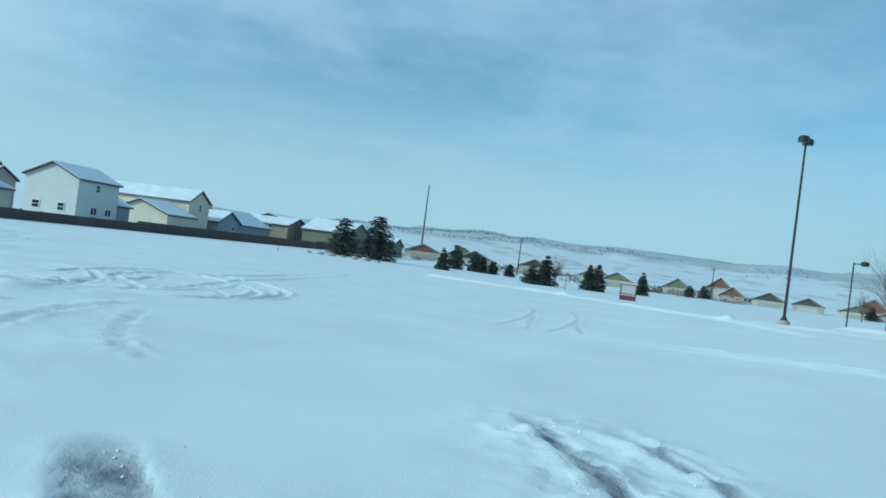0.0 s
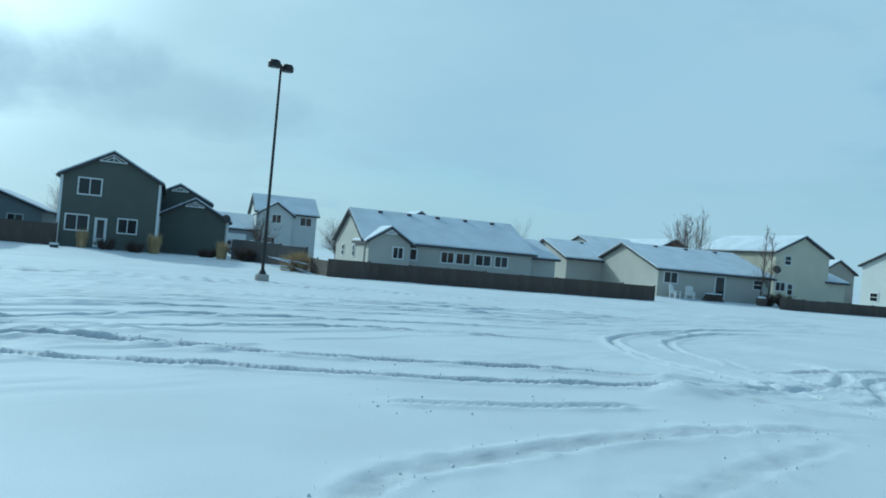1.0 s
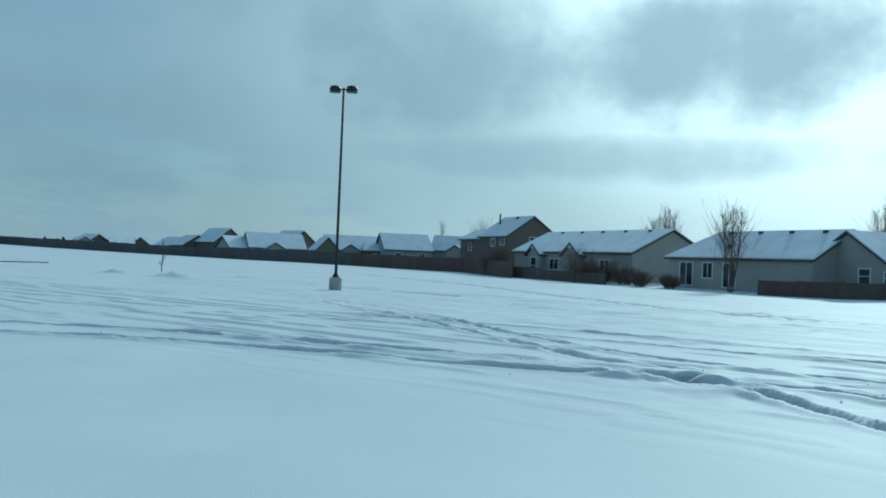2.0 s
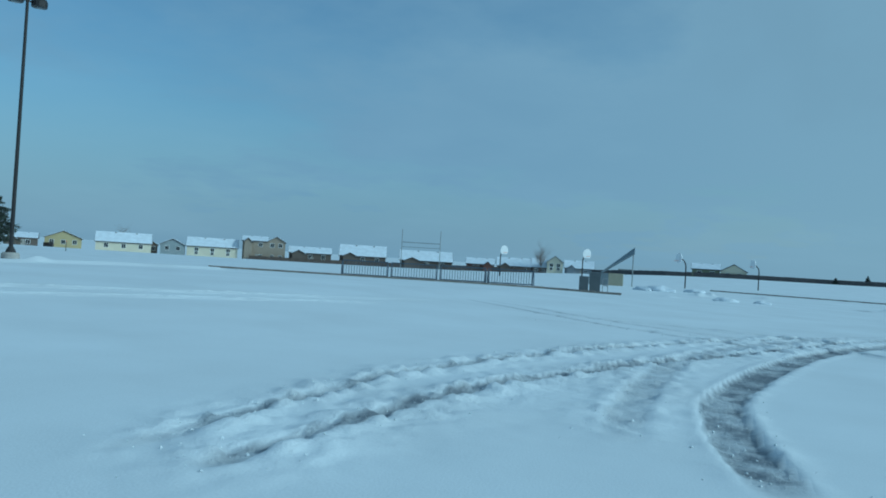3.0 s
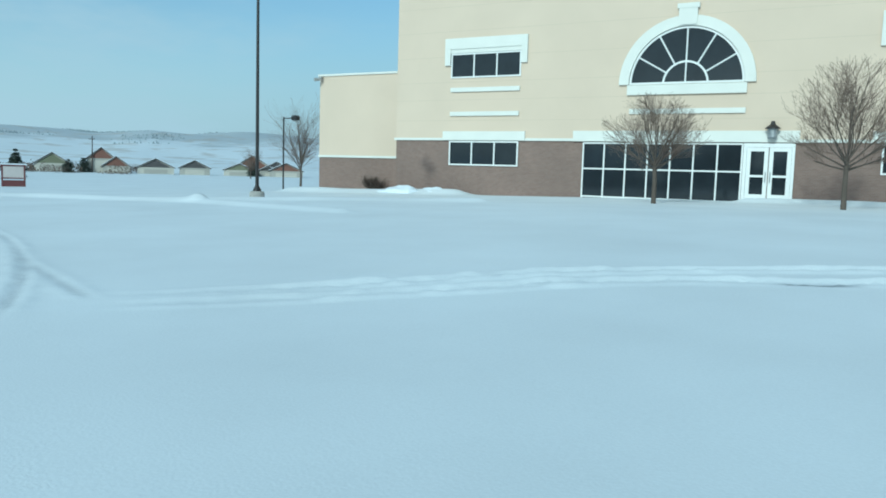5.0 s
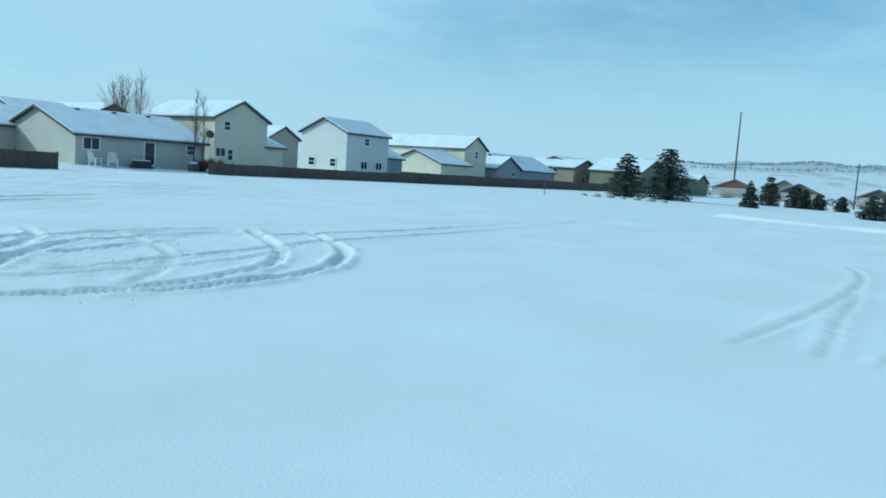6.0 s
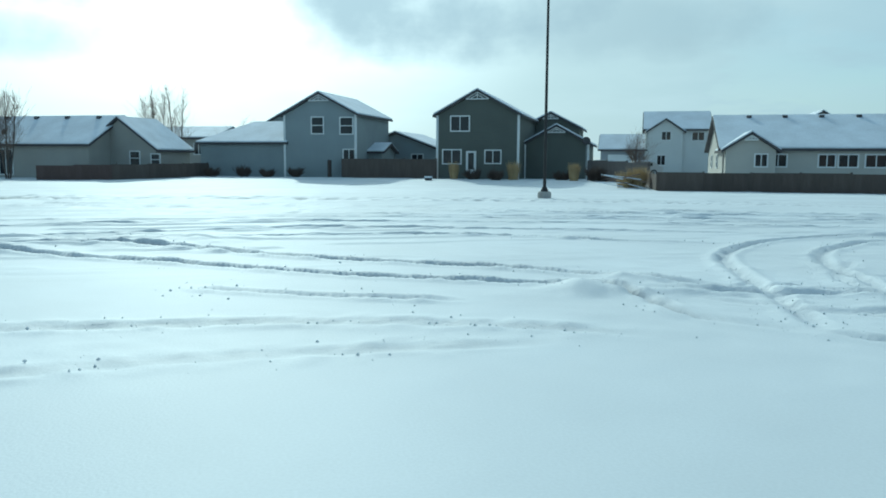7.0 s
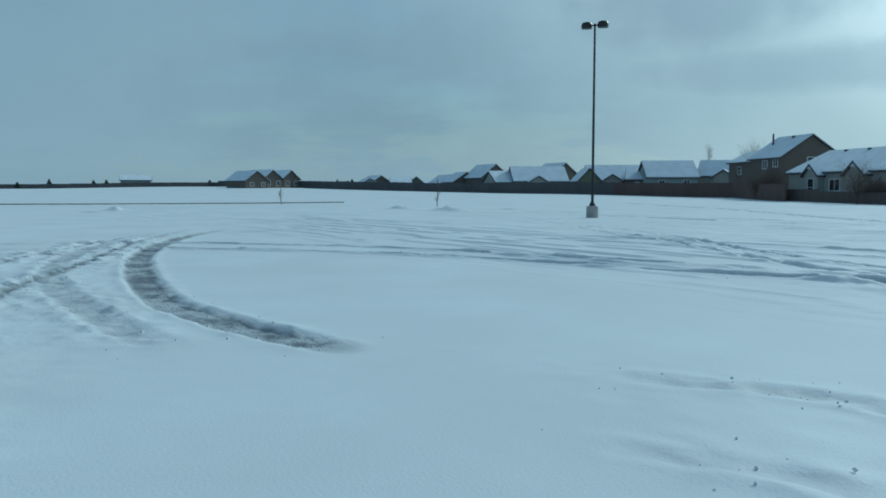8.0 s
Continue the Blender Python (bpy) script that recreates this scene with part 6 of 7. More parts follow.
for s, (a, b) in ((1, (-4.49, -3.58)), (-1, (-3.54, -2.63))):
    f = 0.17
    leaf = part("door", boxes((a, a + f, FRONT - 0.07, FRONT, 0.3, 3.05), (b - f, b, FRONT - 0.07, FRONT, 0.3, 3.05), (a + f, b - f, FRONT - 0.07, FRONT, 0.3, 0.95), (a + f, b - f, FRONT - 0.07, FRONT, 2.88, 3.05), (a + f, b - f, FRONT - 0.07, FRONT, 1.72, 1.82)), M_WHITE, school, "white glazed entrance door")
    part("pane", boxes((a + f, b - f, FRONT - 0.04, FRONT - 0.01, 0.95, 2.88)), M_GLASS, leaf)
    hx = b - 0.08 if s > 0 else a + 0.08
    part("handle", rod(bmesh.new(), (hx, FRONT - 0.13, 1.5), (hx, FRONT - 0.13, 1.95), 0.02, seg=8), M_STEEL, leaf, "steel pull handle")
bm = lathe(bmesh.new(), [(0.15, 3.42), (0.21, 3.5), (0.21, 3.86)], 16)
bmesh.ops.translate(bm, verts=bm.verts, vec=(-3.45, FRONT - 0.34, 0))
lantern = part("wall_lamp", bm, M_STEEL, school, "round metal wall lamp over the door")
bm = lathe(bmesh.new(), [(0.33, 3.86), (0.31, 3.91), (0.12, 4.05), (0.07, 4.2)], 16)
box(bm, -0.035, 0.035, 0.0, 0.34, 4.0, 4.07)
bmesh.ops.translate(bm, verts=bm.verts, vec=(-3.45, FRONT - 0.34, 0))
part("cap", bm, M_POLE, lantern, "dark conical cap")
plate = part("notice_plate", boxes((6.74, 7.25, FRONT + 0.0, FRONT + 0.025, 2.42, 2.9)), M_SIGNWHITE, school, "small white notice plate")
for k in range(4):
    part("text_bar", boxes((6.8, 7.19 - 0.05 * (k % 2), FRONT - 0.008, FRONT - 0.001, 2.8 - k * 0.1, 2.83 - k * 0.1)), M_RED, plate)

# wings
part("stucco_wall", boxes((-30.5, -23.31, 39.5, 52, 2.42, 7.35)), M_STUCCO, school, "beige stucco wing wall")
part("brick_base", boxes((-30.5, -23.31, 39.52, 52, -0.4, 2.3)), M_BRICK, school, "brown brick base")
part("band", boxes((-30.55, -23.31, 39.44, 52, 2.29, 2.425)), M_STUCCO_TRIM, school)
part("coping", boxes((-30.6, -23.31, 39.42, 52, 7.35, 7.47)), M_STUCCO_TRIM, school)
bm = rod(bmesh.new(), (-30.3, 39.2, 7.15), (-30.5, 38.9, 7.1), 0.09, 0.11, 10)
box(bm, -30.42, -30.22, 39.2, 39.5, 7.1, 7.3)
part("security_camera", bm, M_METALROOF, school, "white wall camera")
part("stucco_wall", boxes((8.31, 24.95, 48.4, 62, 2.85, 8.75)), M_STUCCO, school, "beige stucco wing wall")
part("brick_base", boxes((8.31, 24.95, 48.43, 62, -0.4, 2.74)), M_BRICK_RED, school, "red-brown brick base")
part("band", boxes((8.31, 25.05, 48.33, 62, 2.73, 2.856)), M_STUCCO_TRIM, school)
part("coping", boxes((8.31, 25.06, 48.3, 62, 8.75, 8.9)), M_STUCCO_TRIM, school)
bm = rod(bmesh.new(), (25.15, 48.3, 8.2), (25.4, 48.0, 8.1), 0.1, 0.13, 10)
box(bm, 24.96, 25.2, 48.2, 48.5, 8.15, 8.4)
part("security_camera", bm, M_METALROOF, school, "white wall camera")
w = part("window", boxes((11.6, 14.0, 48.32, 48.4, 6.0, 6.08), (11.6, 14.0, 48.32, 48.4, 7.0, 7.08), (11.6, 11.68, 48.32, 48.4, 6.08, 7.0), (13.92, 14.0, 48.32, 48.4, 6.08, 7.0), (12.76, 12.84, 48.32, 48.4, 6.08, 7.0)), M_WHITE, school, "white-framed window")
part("pane", boxes((11.68, 13.92, 48.36, 48.395, 6.08, 7.0)), M_GLASS, w)
part("window_surround", boxes((11.3, 14.3, 48.28, 48.4, 7.12, 7.6), (14.02, 14.3, 48.28, 48.4, 5.7, 7.12)), M_STUCCO_TRIM, school)
w = part("window", boxes((12.2, 13.9, 48.36, 48.43, 0.95, 1.05), (12.2, 13.9, 48.36, 48.43, 2.2, 2.3), (12.2, 12.3, 48.36, 48.43, 1.05, 2.2), (13.8, 13.9, 48.36, 48.43, 1.05, 2.2)), M_WHITE, school, "white-framed window")
part("pane", boxes((12.3, 13.8, 48.38, 48.425, 1.05, 2.2)), M_GLASS, w)
# glass link
bm = bmesh.new()
for c in (25.0, 26.5, 28.0, 29.6, 31.2):
    box(bm, c - 0.05, c + 0.05, 56.4, 56.55, 0.3, 6.9)
for z in (0.5, 2.4, 4.4, 5.4, 6.85):
    box(bm, 25, 31.2, 56.38, 56.56, z - 0.06, z + 0.06)
link = part("glazed_link", bm, M_STEEL, school, "steel-framed glass stair link")
for a in (25.05, 26.55, 28.05, 29.65):
    for z0, z1 in ((0.56, 2.34), (2.46, 4.34), (4.46, 5.34), (5.46, 6.8)):
        part("pane", boxes((a, a + 1.4, 56.46, 56.5, z0, z1)), M_GLASS_L if z0 in (2.46,) else M_GLASS, link)
part("link_block", boxes((25, 31.2, 56.6, 66, 0, 7.6)), M_STUCCO, school)
# brick wing
part("brick_wall", boxes((31.21, 51.2, 61.9, 80, -0.4, 4.3)), M_BRICK_RED, school, "red-brown brick wing")
part("coping", boxes((31.1, 51.3, 61.8, 80, 4.3, 4.45)), M_STUCCO_TRIM, school, "pale metal coping")
for x, y, w, d, hgt in ((40.0, 66, 2.2, 1.5, 0.75), (36.2, 68, 0.9, 0.9, 0.7), (43.6, 67, 1.5, 1.2, 0.9), (48.8, 65, 0.9, 0.9, 0.35)):
    unit = thing("rooftop_unit", pose(x, y, 4.3), "grey rooftop ventilation unit on the brick wing", "ventilation unit", "units on the school roof")
    part("casing", boxes((-w / 2, w / 2, -d / 2, d / 2, 0.0, hgt)), M_METALROOF, unit)
    part("lid", boxes((-w / 2 - 0.06, w / 2 + 0.06, -d / 2 - 0.06, d / 2 + 0.06, hgt, hgt + 0.08)), M_METALROOF, unit)
    bm = lathe(bmesh.new(), [(0.22, hgt + 0.08), (0.22, hgt + 0.2), (0.1, hgt + 0.24)], 12)
    part("fan_cowl", bm, M_STEEL, unit)


# ---- small things by the school ----
def hydrant(x, y):
    root = thing("fire_hydrant", pose(x, y, on_ground(x, y, 0.05)), "orange fire hydrant with a white bonnet in snow", "fire hydrant")
    part("barrel", lathe(bmesh.new(), [(0.17, -0.1), (0.17, 0.08), (0.12, 0.1), (0.12, 0.52), (0.16, 0.54), (0.16, 0.6)], 16), M_ORANGE, root)
    part("bonnet", lathe(bmesh.new(), [(0.16, 0.6), (0.15, 0.66), (0.09, 0.75), (0.04, 0.78), (0.04, 0.84)], 16), M_WHITE, root, "white domed bonnet")
    for a in (0, 180, 270):
        bm = bmesh.new()
        c, s = math.cos(radians(a)), math.sin(radians(a))
        rod(bm, (c * 0.08, s * 0.08, 0.42), (c * 0.21, s * 0.21, 0.42), 0.065, seg=10)
        rod(bm, (c * 0.21, s * 0.21, 0.42), (c * 0.25, s * 0.25, 0.42), 0.08, 0.07, 10)
        part("outlet_cap", bm, M_WHITE, root)


hydrant(16.9, 29.4)


def picnic_table(x, y, turn):
    root = thing("picnic_table", pose(x, y, on_ground(x, y, 0.1), 0, 0, turn), "small dark picnic table in snow", "picnic table", "picnic tables by the wing")
    part("tabletop", boxes((-0.9, 0.9, -0.35, 0.35, 0.7, 0.76)), M_POLEWOOD, root)
    for s in (-1, 1):
        part("bench", boxes((-0.9, 0.9, s * 0.7 - 0.13, s * 0.7 + 0.13, 0.42, 0.47)), M_POLEWOOD, root)
        bm = rod(bmesh.new(), (s * 0.6, -0.65, 0), (s * 0.6, 0.2, 0.7), 0.04, seg=6)
        rod(bm, (s * 0.6, 0.65, 0), (s * 0.6, -0.2, 0.7), 0.04, seg=6)
        part("leg", bm, M_POLEWOOD, root)


picnic_table(49.5, 57.6, 20)
picnic_table(42.6, 58.6, -15)

def snow_heap(x, y, wide, high, seed, label="small heap of ploughed snow"):
    rng = random.Random(seed)
    bm = bmesh.new()
    bmesh.ops.create_icosphere(bm, subdivisions=4, radius=1)
    for v in bm.verts:
        d = v.co.copy()
        v.co *= 1 + 0.32 * noise.noise(d * 1.7 + Vector((seed * 3.1, 0, 0))) + 0.16 * noise.noise(d * 4.5 + Vector((0, seed, 0)))
        v.co = Vector((v.co.x * wide, v.co.y * wide * 0.45, v.co.z * high))
    ob = new("snow_heap", finish("snow_heap", bm, M_SNOW_ROOF, True))
    ob.matrix_world = pose(x, y, on_ground(x, y) - 0.1 * high, 0, 0, rng.uniform(-20, 20) + (0 if y > 20 else 80))
    return tagged(ob, label, "snow heap", "heaps of ploughed snow")


for k, (hx, hy, hw, hh) in enumerate(((58.2, 0.3, 1.1, 0.42), (56.6, 1.4, 0.7, 0.3), (47.2, -4.3, 0.7, 0.26), (48.2, -6.3, 0.5, 0.22), (62.0, -2.0, 0.9, 0.3))):
    snow_heap(hx, hy, hw, hh, 20 + k)
for k, (hx, hy, hw, hh) in enumerate(((5.3, 36.3, 0.8, 0.2), (6.6, 36.2, 0.9, 0.26), (7.9, 36.4, 0.6, 0.3), (-20.4, 36.4, 1.3, 0.4), (-22.0, 36.2, 1.6, 0.5), (-18.9, 36.5, 0.9, 0.25))):
    snow_heap(hx, hy, hw, hh, 40 + k, "heap of rough snow against the school wall")


def soil_bed(x, y, length, wide, seed):
    """A low strip of bare soil with a ragged edge."""
    rng = random.Random(seed)
    n = 26
    rim = [(length * (k / n - 0.5), -wide * rng.uniform(0.25, 0.6)) for k in range(n + 1)] + [(length * (0.5 - k / n), wide * rng.uniform(0.25, 0.6)) for k in range(n + 1)]
    ob = new("soil_bed", finish("soil_bed", prism(bmesh.new(), rim, "z", -0.1, 0.05), M_SOIL))
    ob.matrix_world = pose(x, y, on_ground(x, y))
    return tagged(ob, "strip of bare dark soil showing through the snow", "soil", "soil beds by the school")


M_SOIL = mat("bare_soil", (0.085, 0.072, 0.062), 0.95, 0.4, 2.0, 18, 0.6)
soil_bed(6.6, 36.75, 3.4, 0.35, 1)
soil_bed(11.4, 43.9, 5.2, 0.7, 2)
soil_bed(16.6, 44.0, 3.4, 0.5, 3)

# ---- the eastern side ----
kerb = tagged(new("kerb"), "concrete kerb along the snowy island", "kerb", kind="structure")
M_KERB = mat("kerb_concrete", (0.22, 0.20, 0.175), 0.9, 0.25, 2, 40, 0.4)
line = [Vector((36.6, 24.2, 0)), Vector((39.6, 14.5, 0)), Vector((42.4, 5.5, 0)), Vector((42.6, 1.2, 0))]
far_line = [Vector((78, -3, 0)), Vector((76, -9, 0)), Vector((73, -20, 0)), Vector((69, -30, 0)), Vector((66.2, -39, 0))]
for a, b in [*zip(line, line[1:]), *zip(far_line, far_line[1:])]:
    n = max(1, round((b - a).length / 1.5))
    for k in range(n):
        p, q = a.lerp(b, k / n), a.lerp(b, (k + 1) / n)
        turn = math.degrees(math.atan2((q - p).y, (q - p).x))
        bm = boxes((0.01, (q - p).length - 0.01, -0.08, 0.08, -0.3, 0.10))
        s = part("kerbstone", bm, M_KERB, kerb)
        s.matrix_basis = pose(p.x, p.y, on_ground(p.x, p.y), 0, 0, turn)


def bike_rack(x, y, turn, length=3.6, n=21):
    root = thing("bike_rack", pose(x, y, on_ground(x, y, 0.03), 0, 0, turn), "dark steel grid bicycle rack standing in snow", "bike rack", "bicycle racks on the island")
    for z in (0.1, 0.93):
        part("rail", rod(bmesh.new(), (0, 0, z), (length, 0, z), 0.03, seg=8), M_BLUE_STEEL, root)
    me = finish("bar", rod(bmesh.new(), (0, 0, 0.1), (0, 0, 0.93), 0.017, seg=6), M_BLUE_STEEL)
    for k in range(n):
        piece("bar", me, root, pose(length * (k + 0.5) / n, 0, 0))
    for ex in (0, length):
        bm = bmesh.new()
        pts = [Vector((ex, 0.32 * math.cos(a), 0.9 * math.sin(a))) for a in np.linspace(0, math.pi, 9)]
        for p, q in zip(pts, pts[1:]):
            rod(bm, p, q, 0.03, seg=8)
        part("end_hoop", bm, M_BLUE_STEEL, root, "bent steel end hoop")


way = math.degrees(math.atan2(-10.2, 4.1))
for bx, by in ((40.5, 17.5), (41.6, 14.75), (42.7, 12.0), (43.75, 9.3)):
    bike_rack(bx, by, way, 2.75, 17)

bin_root = thing("waste_container", pose(45.2, 3.4, on_ground(45.2, 3.4, 0.03), 0, 0, -80), "grey metal waste container by the kerb", "waste container")
M_BIN = mat("dark_grey_bin", (0.10, 0.115, 0.125), 0.6, 0.15, 2, 30, 0.1)
part("body", boxes((-0.62, -0.08, -0.5, 0.5, 0, 0.88)), M_BIN, bin_root)
part("body", boxes((0.0, 0.6, -0.5, 0.5, 0, 0.95)), M_BIN, bin_root)
part("hood", boxes((0.0, 0.62, -0.52, 0.52, 0.955, 1.14)), M_BIN, bin_root)
bm = bmesh.new()
for p, q in (((0.75, -0.4, 0), (0.75, -0.4, 0.8)), ((1.05, -0.4, 0), (1.05, -0.4, 0.8)), ((0.75, -0.4, 0.8), (1.05, -0.4, 0.8)), ((0.75, -0.4, 0.4), (1.05, -0.4, 0.4))):
    rod(bm, p, q, 0.025, seg=6)
part("frame", bm, M_STEEL, bin_root)

shed = thing("playground_shelter", pose(70.2, 5.8, on_ground(70.2, 5.8), 0, 0, -84), "grey and tan storage box with a tilted canopy panel", "shelter")
part("side_panel", boxes((-1.6, 0.1, -0.9, 0.9, 0, 1.1)), M_GREYSHED, shed)
part("end_panel", boxes((0.12, 1.4, -0.9, 0.9, 0, 1.1)), M_TANSHED, shed, "tan panel")
bm = bmesh.new()
prism(bm, [(-0.4, 1.1), (2.3, 2.9), (2.3, 3.0), (-0.6, 1.2)], "y", -1.0, 1.0)
for v in bm.verts:
    v.co.z += 0.3 * (v.co.y + 1.0) * (v.co.x + 0.6) / 2.9
part("canopy", bm, M_GREYSHED, shed, "sloping grey canopy panel")
for s in (-0.9, 0.9):
    part("post", rod(bmesh.new(), (2.2, s, -0.2), (2.2, s, 2.9 + 0.28 * (s + 1)), 0.05, seg=8), M_STEEL, shed)
part("brace", rod(bmesh.new(), (0.9, 0, 1.5), (2.2, 0, 1.5), 0.04, seg=8), M_STEEL, shed)


def hoop(x, y, turn, seed):
    root = thing("basketball_hoop", pose(x, y, on_ground(x, y), 0, 0, turn), "basketball post with a white fan-shaped backboard", "basketball hoop", "basketball hoops on the playground")
    bm = rod(bmesh.new(), (0, 0, -0.2), (0, 0, 2.3), 0.07, seg=10)
    pts = [Vector((0, 0.9 * (1 - math.cos(a)), 2.3 + 0.9 * math.sin(a))) for a in np.linspace(0, math.pi / 2, 7)]
    for p, q in zip(pts, pts[1:]):
        rod(bm, p, q, 0.065, seg=10)
    part("post", bm, M_POLE, root, "bent dark steel post")
    bm = bmesh.new()
    prism(bm, [(-0.35, 2.75), (0.35, 2.75), (0.5, 3.0), (0.52, 3.3), (0.4, 3.62), (0.2, 3.78), (0, 3.83), (-0.2, 3.78), (-0.4, 3.62), (-0.52, 3.3), (-0.5, 3.0)], "y", 0.95, 1.0)
    part("backboard", bm, M_BOARD, root, "white fan-shaped backboard")
    bm = bmesh.new()
    ring = [Vector((0.23 * math.cos(a), 1.28 + 0.23 * math.sin(a), 2.95)) for a in np.linspace(0, 2 * math.pi, 13)]
    for p, q in zip(ring, ring[1:]):
        rod(bm, p, q, 0.015, seg=6)
    part("rim", bm, M_ORANGE, root, "orange rim")


hoop(92.4, 22.2, 132, 1)
hoop(89.5, 11.4, 127, 2)
hoop(86.2, -0.3, 40, 3)
hoop(104.9, -8.4, 37, 4)

goal = thing("goal_posts", pose(122.4, 44.8, on_ground(122.4, 44.8), 0, 0, -68), "thin grey football goal posts with a crossbar", "goal posts")
for s in (-3.3, 3.3):
    part("post", rod(bmesh.new(), (s, 0, -0.2), (s, 0, 6.6), 0.07, seg=8), M_STEEL, goal)
part("crossbar", rod(bmesh.new(), (-3.3, 0, 4.4), (3.3, 0, 4.4), 0.07, seg=8), M_STEEL, goal)
part("crossbar", rod(bmesh.new(), (-3.3, 0, 3.6), (3.3, 0, 3.6), 0.05, seg=8), M_STEEL, goal)


def marker_post(x, y, high, label="thin dark marker post in the snow"):
    root = thing("marker_post", pose(x, y, on_ground(x, y)), label, "post", "marker posts")
    part("stake", rod(bmesh.new(), (0, 0, -0.2), (0, 0, high), 0.035, seg=8), M_POLEWOOD, root)
    part("tip", lathe(bmesh.new(), [(0.05, high), (0.05, high + 0.08), (0.02, high + 0.1)], 10), M_ORANGE, root)


marker_post(56, 55, 0.9)
marker_post(-71, 2.6, 0.9)
marker_post(-66, 33, 1.3)

# ---- the western side ----
for x, y, high, cross in ((-228.4, 59.6, 23.8, False), (-127.8, 52.4, 7.2, True), (-134.8, 101.0, 7.0, True)):
    p = thing("utility_pole", pose(x, y, -0.2), "tall dark utility pole beyond the field", "utility pole", "utility poles")
    part("shaft", rod(bmesh.new(), (0, 0, -0.5), (0.15, 0, high), 0.3 if high > 10 else 0.13, 0.16 if high > 10 else 0.09, 10), M_POLEWOOD, p)
    if cross:
        part("crossarm", boxes((-0.9, 0.9, -0.06, 0.06, high - 0.7, high - 0.55)), M_POLEWOOD, p)

sign = thing("notice_board", pose(-47.6, 30.0, -0.22, 0, 0, 60) @ Matrix.Scale(0.84, 4), "red and white notice board standing at the kerb", "notice board")
for s in (-0.75, 0.75):
    part("leg", boxes((s - 0.06, s + 0.06, -0.06, 0.06, -0.2, 1.75)), M_RED, sign)
part("top_panel", boxes((-0.8, 0.8, -0.05, 0.05, 0.75, 1.65)), M_SIGNWHITE, sign, "pale sign panel")
part("header", boxes((-0.86, 0.86, -0.09, 0.09, 1.62, 1.72)), M_RED, sign)
part("rail", boxes((-0.84, 0.84, -0.07, 0.07, 0.66, 0.75)), M_RED, sign)
part("snow_cap", boxes((-0.9, 0.9, -0.12, 0.12, 1.725, 1.82)), M_SNOW_ROOF, sign, "cap of snow")
part("lower_panel", boxes((-0.8, 0.8, -0.05, 0.05, 0.05, 0.55)), M_RED, sign, "dark red lower panel")
for k in range(3):
    part("text_bar", boxes((-0.6, 0.6 - 0.15 * k, 0.052, 0.06, 1.4 - k * 0.22, 1.46 - k * 0.22)), M_RED, sign)


def boulder(x, y, r, seed):
    rng = random.Random(seed)
    bm = bmesh.new()
    bmesh.ops.create_icosphere(bm, subdivisions=2, radius=r)
    for v in bm.verts:
        v.co *= 1 + 0.25 * noise.noise(v.co * 2.5 / r * 0.5 + Vector((seed, 0, 0)))
        v.co.z *= 0.55
    me = finish("boulder", bm, M_CONCRETE, True)
    ob = new("boulder", me)
    ob.matrix_world = pose(x, y, on_ground(x, y) + r * 0.15, 0, 0, rng.uniform(0, 360))
    return tagged(ob, "low grey boulder half buried in snow", "boulder", "boulders by the conifers")


for k in range(7):
    boulder(-80.0 + 0.55 * k, 6.8 + 1.25 * k, 0.38 + 0.1 * (k % 3), k)

def garden_chair(x, y, turn):
    root = thing("garden_chair", pose(x, y, 0.12, 0, 0, turn), "white slatted garden chair standing in snow", "chair", "garden chairs by the tan house")
    part("seat", boxes((-0.28, 0.28, -0.28, 0.28, 0.36, 0.41)), M_WHITE, root)
    for k in range(5):
        a = -0.24 + 0.12 * k
        part("slat", prism(bmesh.new(), [(-0.3, 0.38), (-0.26, 0.38), (-0.46, 1.12 - abs(a) * 0.3), (-0.5, 1.12 - abs(a) * 0.3)], "x", a - 0.045, a + 0.045), M_WHITE, root)
    for s in (-0.3, 0.3):
        part("armrest", boxes((s - 0.05, s + 0.05, -0.34, 0.3, 0.58, 0.62)), M_WHITE, root)
        part("leg", boxes((s - 0.03, s + 0.03, 0.22, 0.28, -0.1, 0.58)), M_WHITE, root)
        part("leg", boxes((s - 0.03, s + 0.03, -0.3, -0.24, -0.1, 0.58)), M_WHITE, root)


for gxr, gyr, gt in ((-31.2, -50.8, 20), (-32.4, -50.6, -25)):
    garden_chair(*in_row(gxr, gyr), ROW_TURN + gt)
stack = thing("firewood_stack", pose(*in_row(-35.0, -51.2), 0.1, 0, 0, ROW_TURN), "low stack of split firewood under snow by a wall", "firewood")
rng = random.Random(12)
for r in range(3):
    for k in range(7 - r):
        cxl = -0.9 + 0.27 * k + 0.13 * r
        part("log", rod(bmesh.new(), (cxl, -0.22, 0.1 + 0.2 * r), (cxl + rng.uniform(-0.03, 0.03), 0.24, 0.1 + 0.2 * r), 0.11, 0.1, 8), M_BARK, stack)
part("snow_cap", boxes((-0.75, 0.6, -0.2, 0.22, 0.6, 0.68)), M_SNOW_ROOF, stack, "layer of snow")
basket = thing("planter_barrel", pose(*in_row(-39.2, -50.4), 0.08, 0, 0, 0), "weathered half-barrel planter filled with snow", "planter")
part("barrel", lathe(bmesh.new(), [(0.34, -0.1), (0.42, 0.2), (0.44, 0.42), (0.42, 0.62), (0.38, 0.64)], 18), M_FENCE, basket)
part("snow_fill", lathe(bmesh.new(), [(0.38, 0.62), (0.33, 0.72), (0.15, 0.78)], 16), M_SNOW_ROOF, basket, "heap of snow")

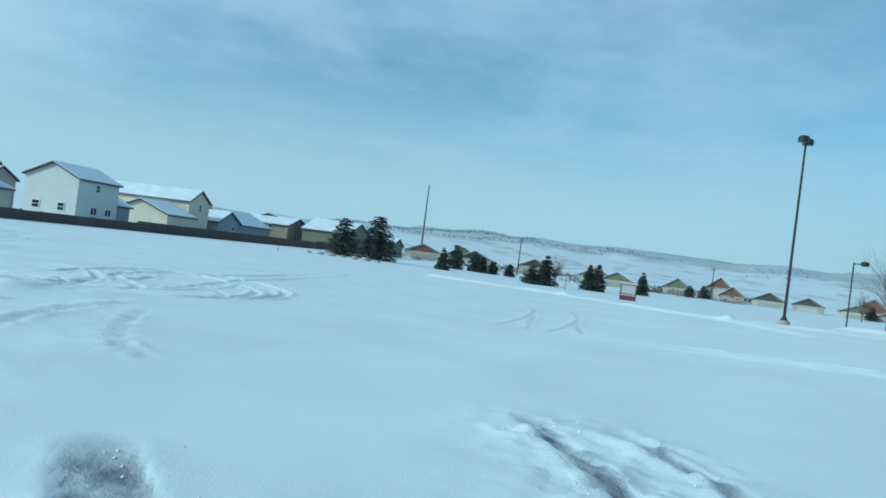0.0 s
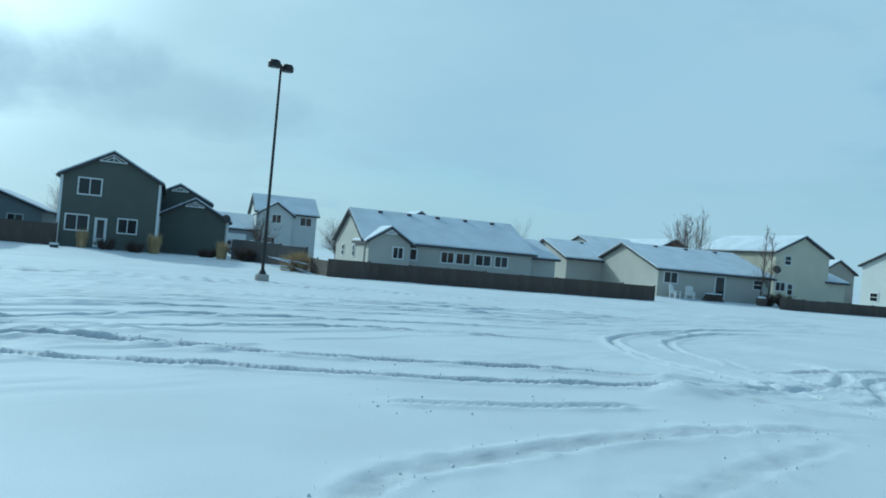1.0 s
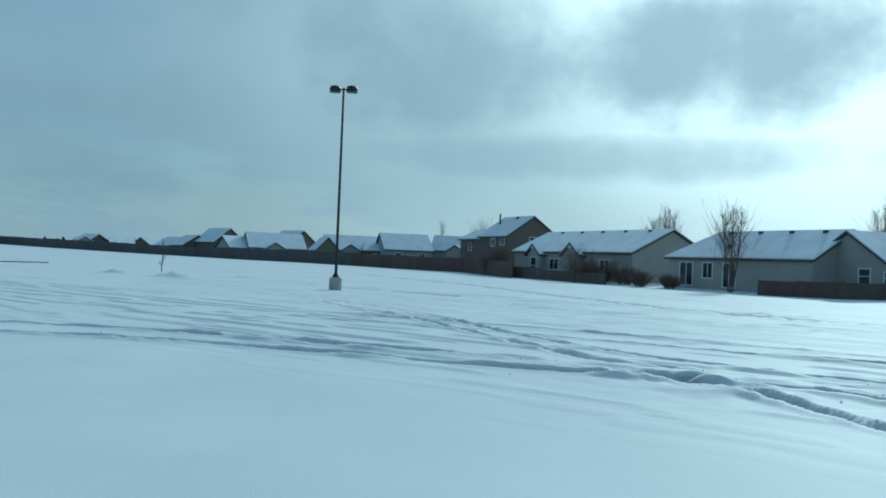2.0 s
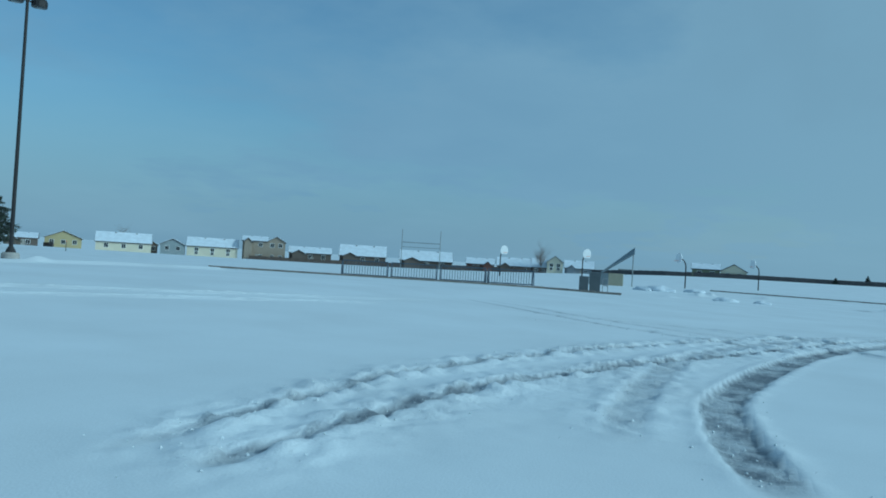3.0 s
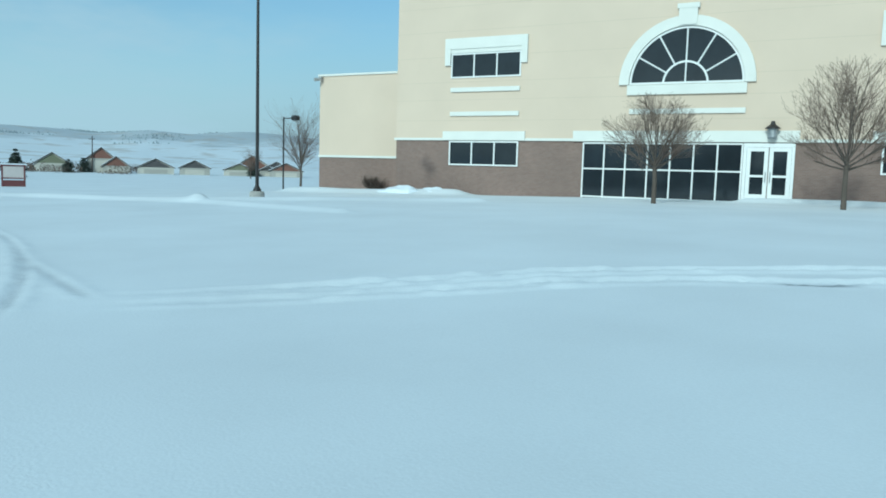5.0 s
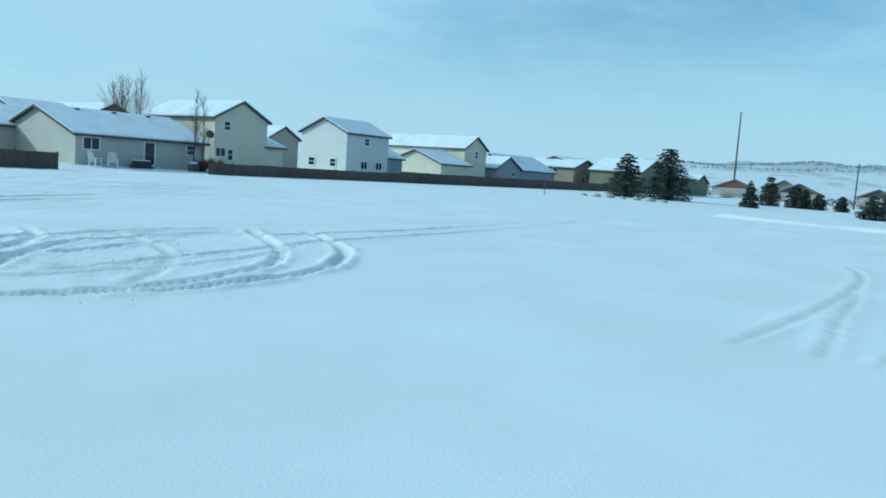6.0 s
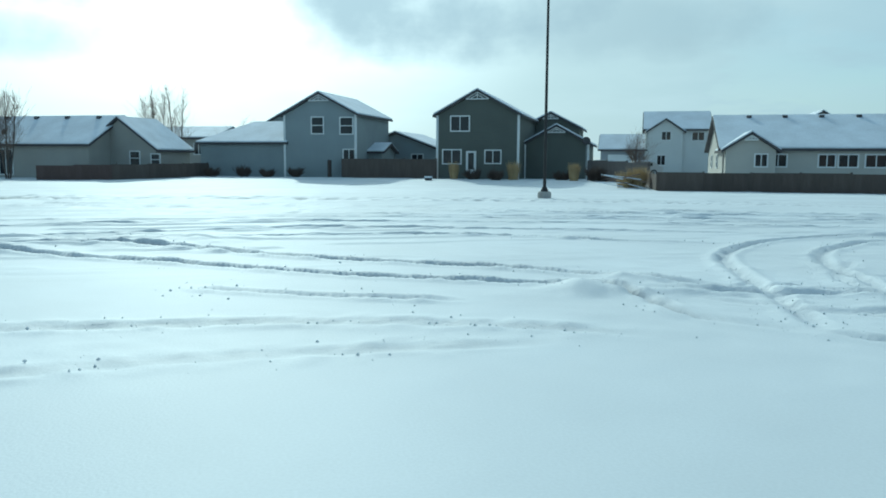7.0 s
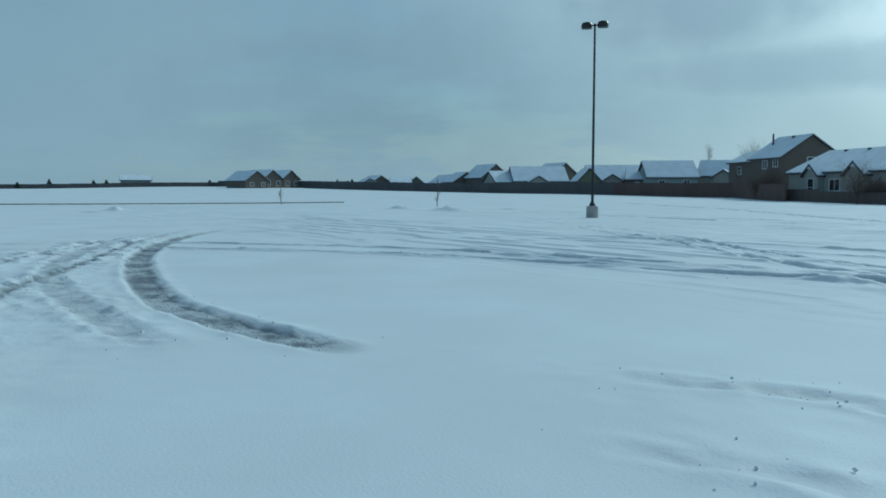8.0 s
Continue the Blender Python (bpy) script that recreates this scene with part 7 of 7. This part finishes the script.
# brush pile and boards by the fence, and a covered box by the green house
rng = random.Random(5)
pile = thing("brush_pile", pose(*in_row(-1.6, -47.2), 0.05, 0, 0, ROW_TURN), "pile of snowy branches and boards by the fence", "brush pile")
for k in range(14):
    a = rng.uniform(-0.4, 0.4)
    c = Vector((rng.uniform(-1.6, 1.6), rng.uniform(-0.6, 0.6), rng.uniform(0.1, 0.7)))
    d = Vector((math.cos(a), math.sin(a), rng.uniform(-0.25, 0.25))) * rng.uniform(0.5, 1.1)
    part("branch", rod(bmesh.new(), c - d, c + d, 0.035, 0.02, 6), M_TWIG if k % 3 else M_SNOW_ROOF, pile)
cover = thing("utility_box", pose(*in_row(12.9, -53.5), 0.1, 0, 0, ROW_TURN), "small dark utility box with a snow cap", "utility box")
part("casing", boxes((-0.22, 0.22, -0.18, 0.18, 0, 0.3)), M_SHINGLE, cover)
part("snow_cap", boxes((-0.25, 0.25, -0.2, 0.2, 0.3, 0.42)), M_SNOW_ROOF, cover, "cap of snow")


def car(x, y, turn, z):
    root = thing("car", pose(x, y, z, 0, 0, turn), "parked silver car under a layer of snow", "car", "cars by the garage")
    bm = bmesh.new()
    prism(bm, [(-2.2, 0.35), (2.2, 0.35), (2.25, 0.75), (1.2, 0.95), (0.6, 1.4), (-1.3, 1.42), (-1.9, 0.98), (-2.25, 0.9)], "y", -0.85, 0.85)
    bmesh.ops.bevel(bm, geom=bm.edges[:], offset=0.06, segments=2, affect="EDGES")
    body = part("body", bm, M_CARPAINT, root)
    part("side_window", boxes((-1.2, 0.5, -0.865, 0.865, 0.98, 1.3)), M_GLASS, body)
    part("snow_cap", boxes((-1.3, 0.55, -0.7, 0.7, 1.43, 1.55)), M_SNOW_ROOF, root, "layer of snow")
    part("snow_cap", boxes((0.9, 2.15, -0.75, 0.75, 0.98, 1.08)), M_SNOW_ROOF, root, "layer of snow")
    for wx in (-1.35, 1.35):
        for s in (-1, 1):
            wheel = part("wheel", rod(bmesh.new(), (wx, s * 0.68, 0.33), (wx, s * 0.88, 0.33), 0.33, seg=20), M_RUBBER, root)
            part("rim", rod(bmesh.new(), (wx, s * 0.87, 0.33), (wx, s * 0.89, 0.33), 0.2, seg=16), M_STEEL, wheel)


car(*in_row(-1.8, -78), ROW_TURN + 10, 0.3)
car(*in_row(1.8, -79), ROW_TURN - 5, 0.3)
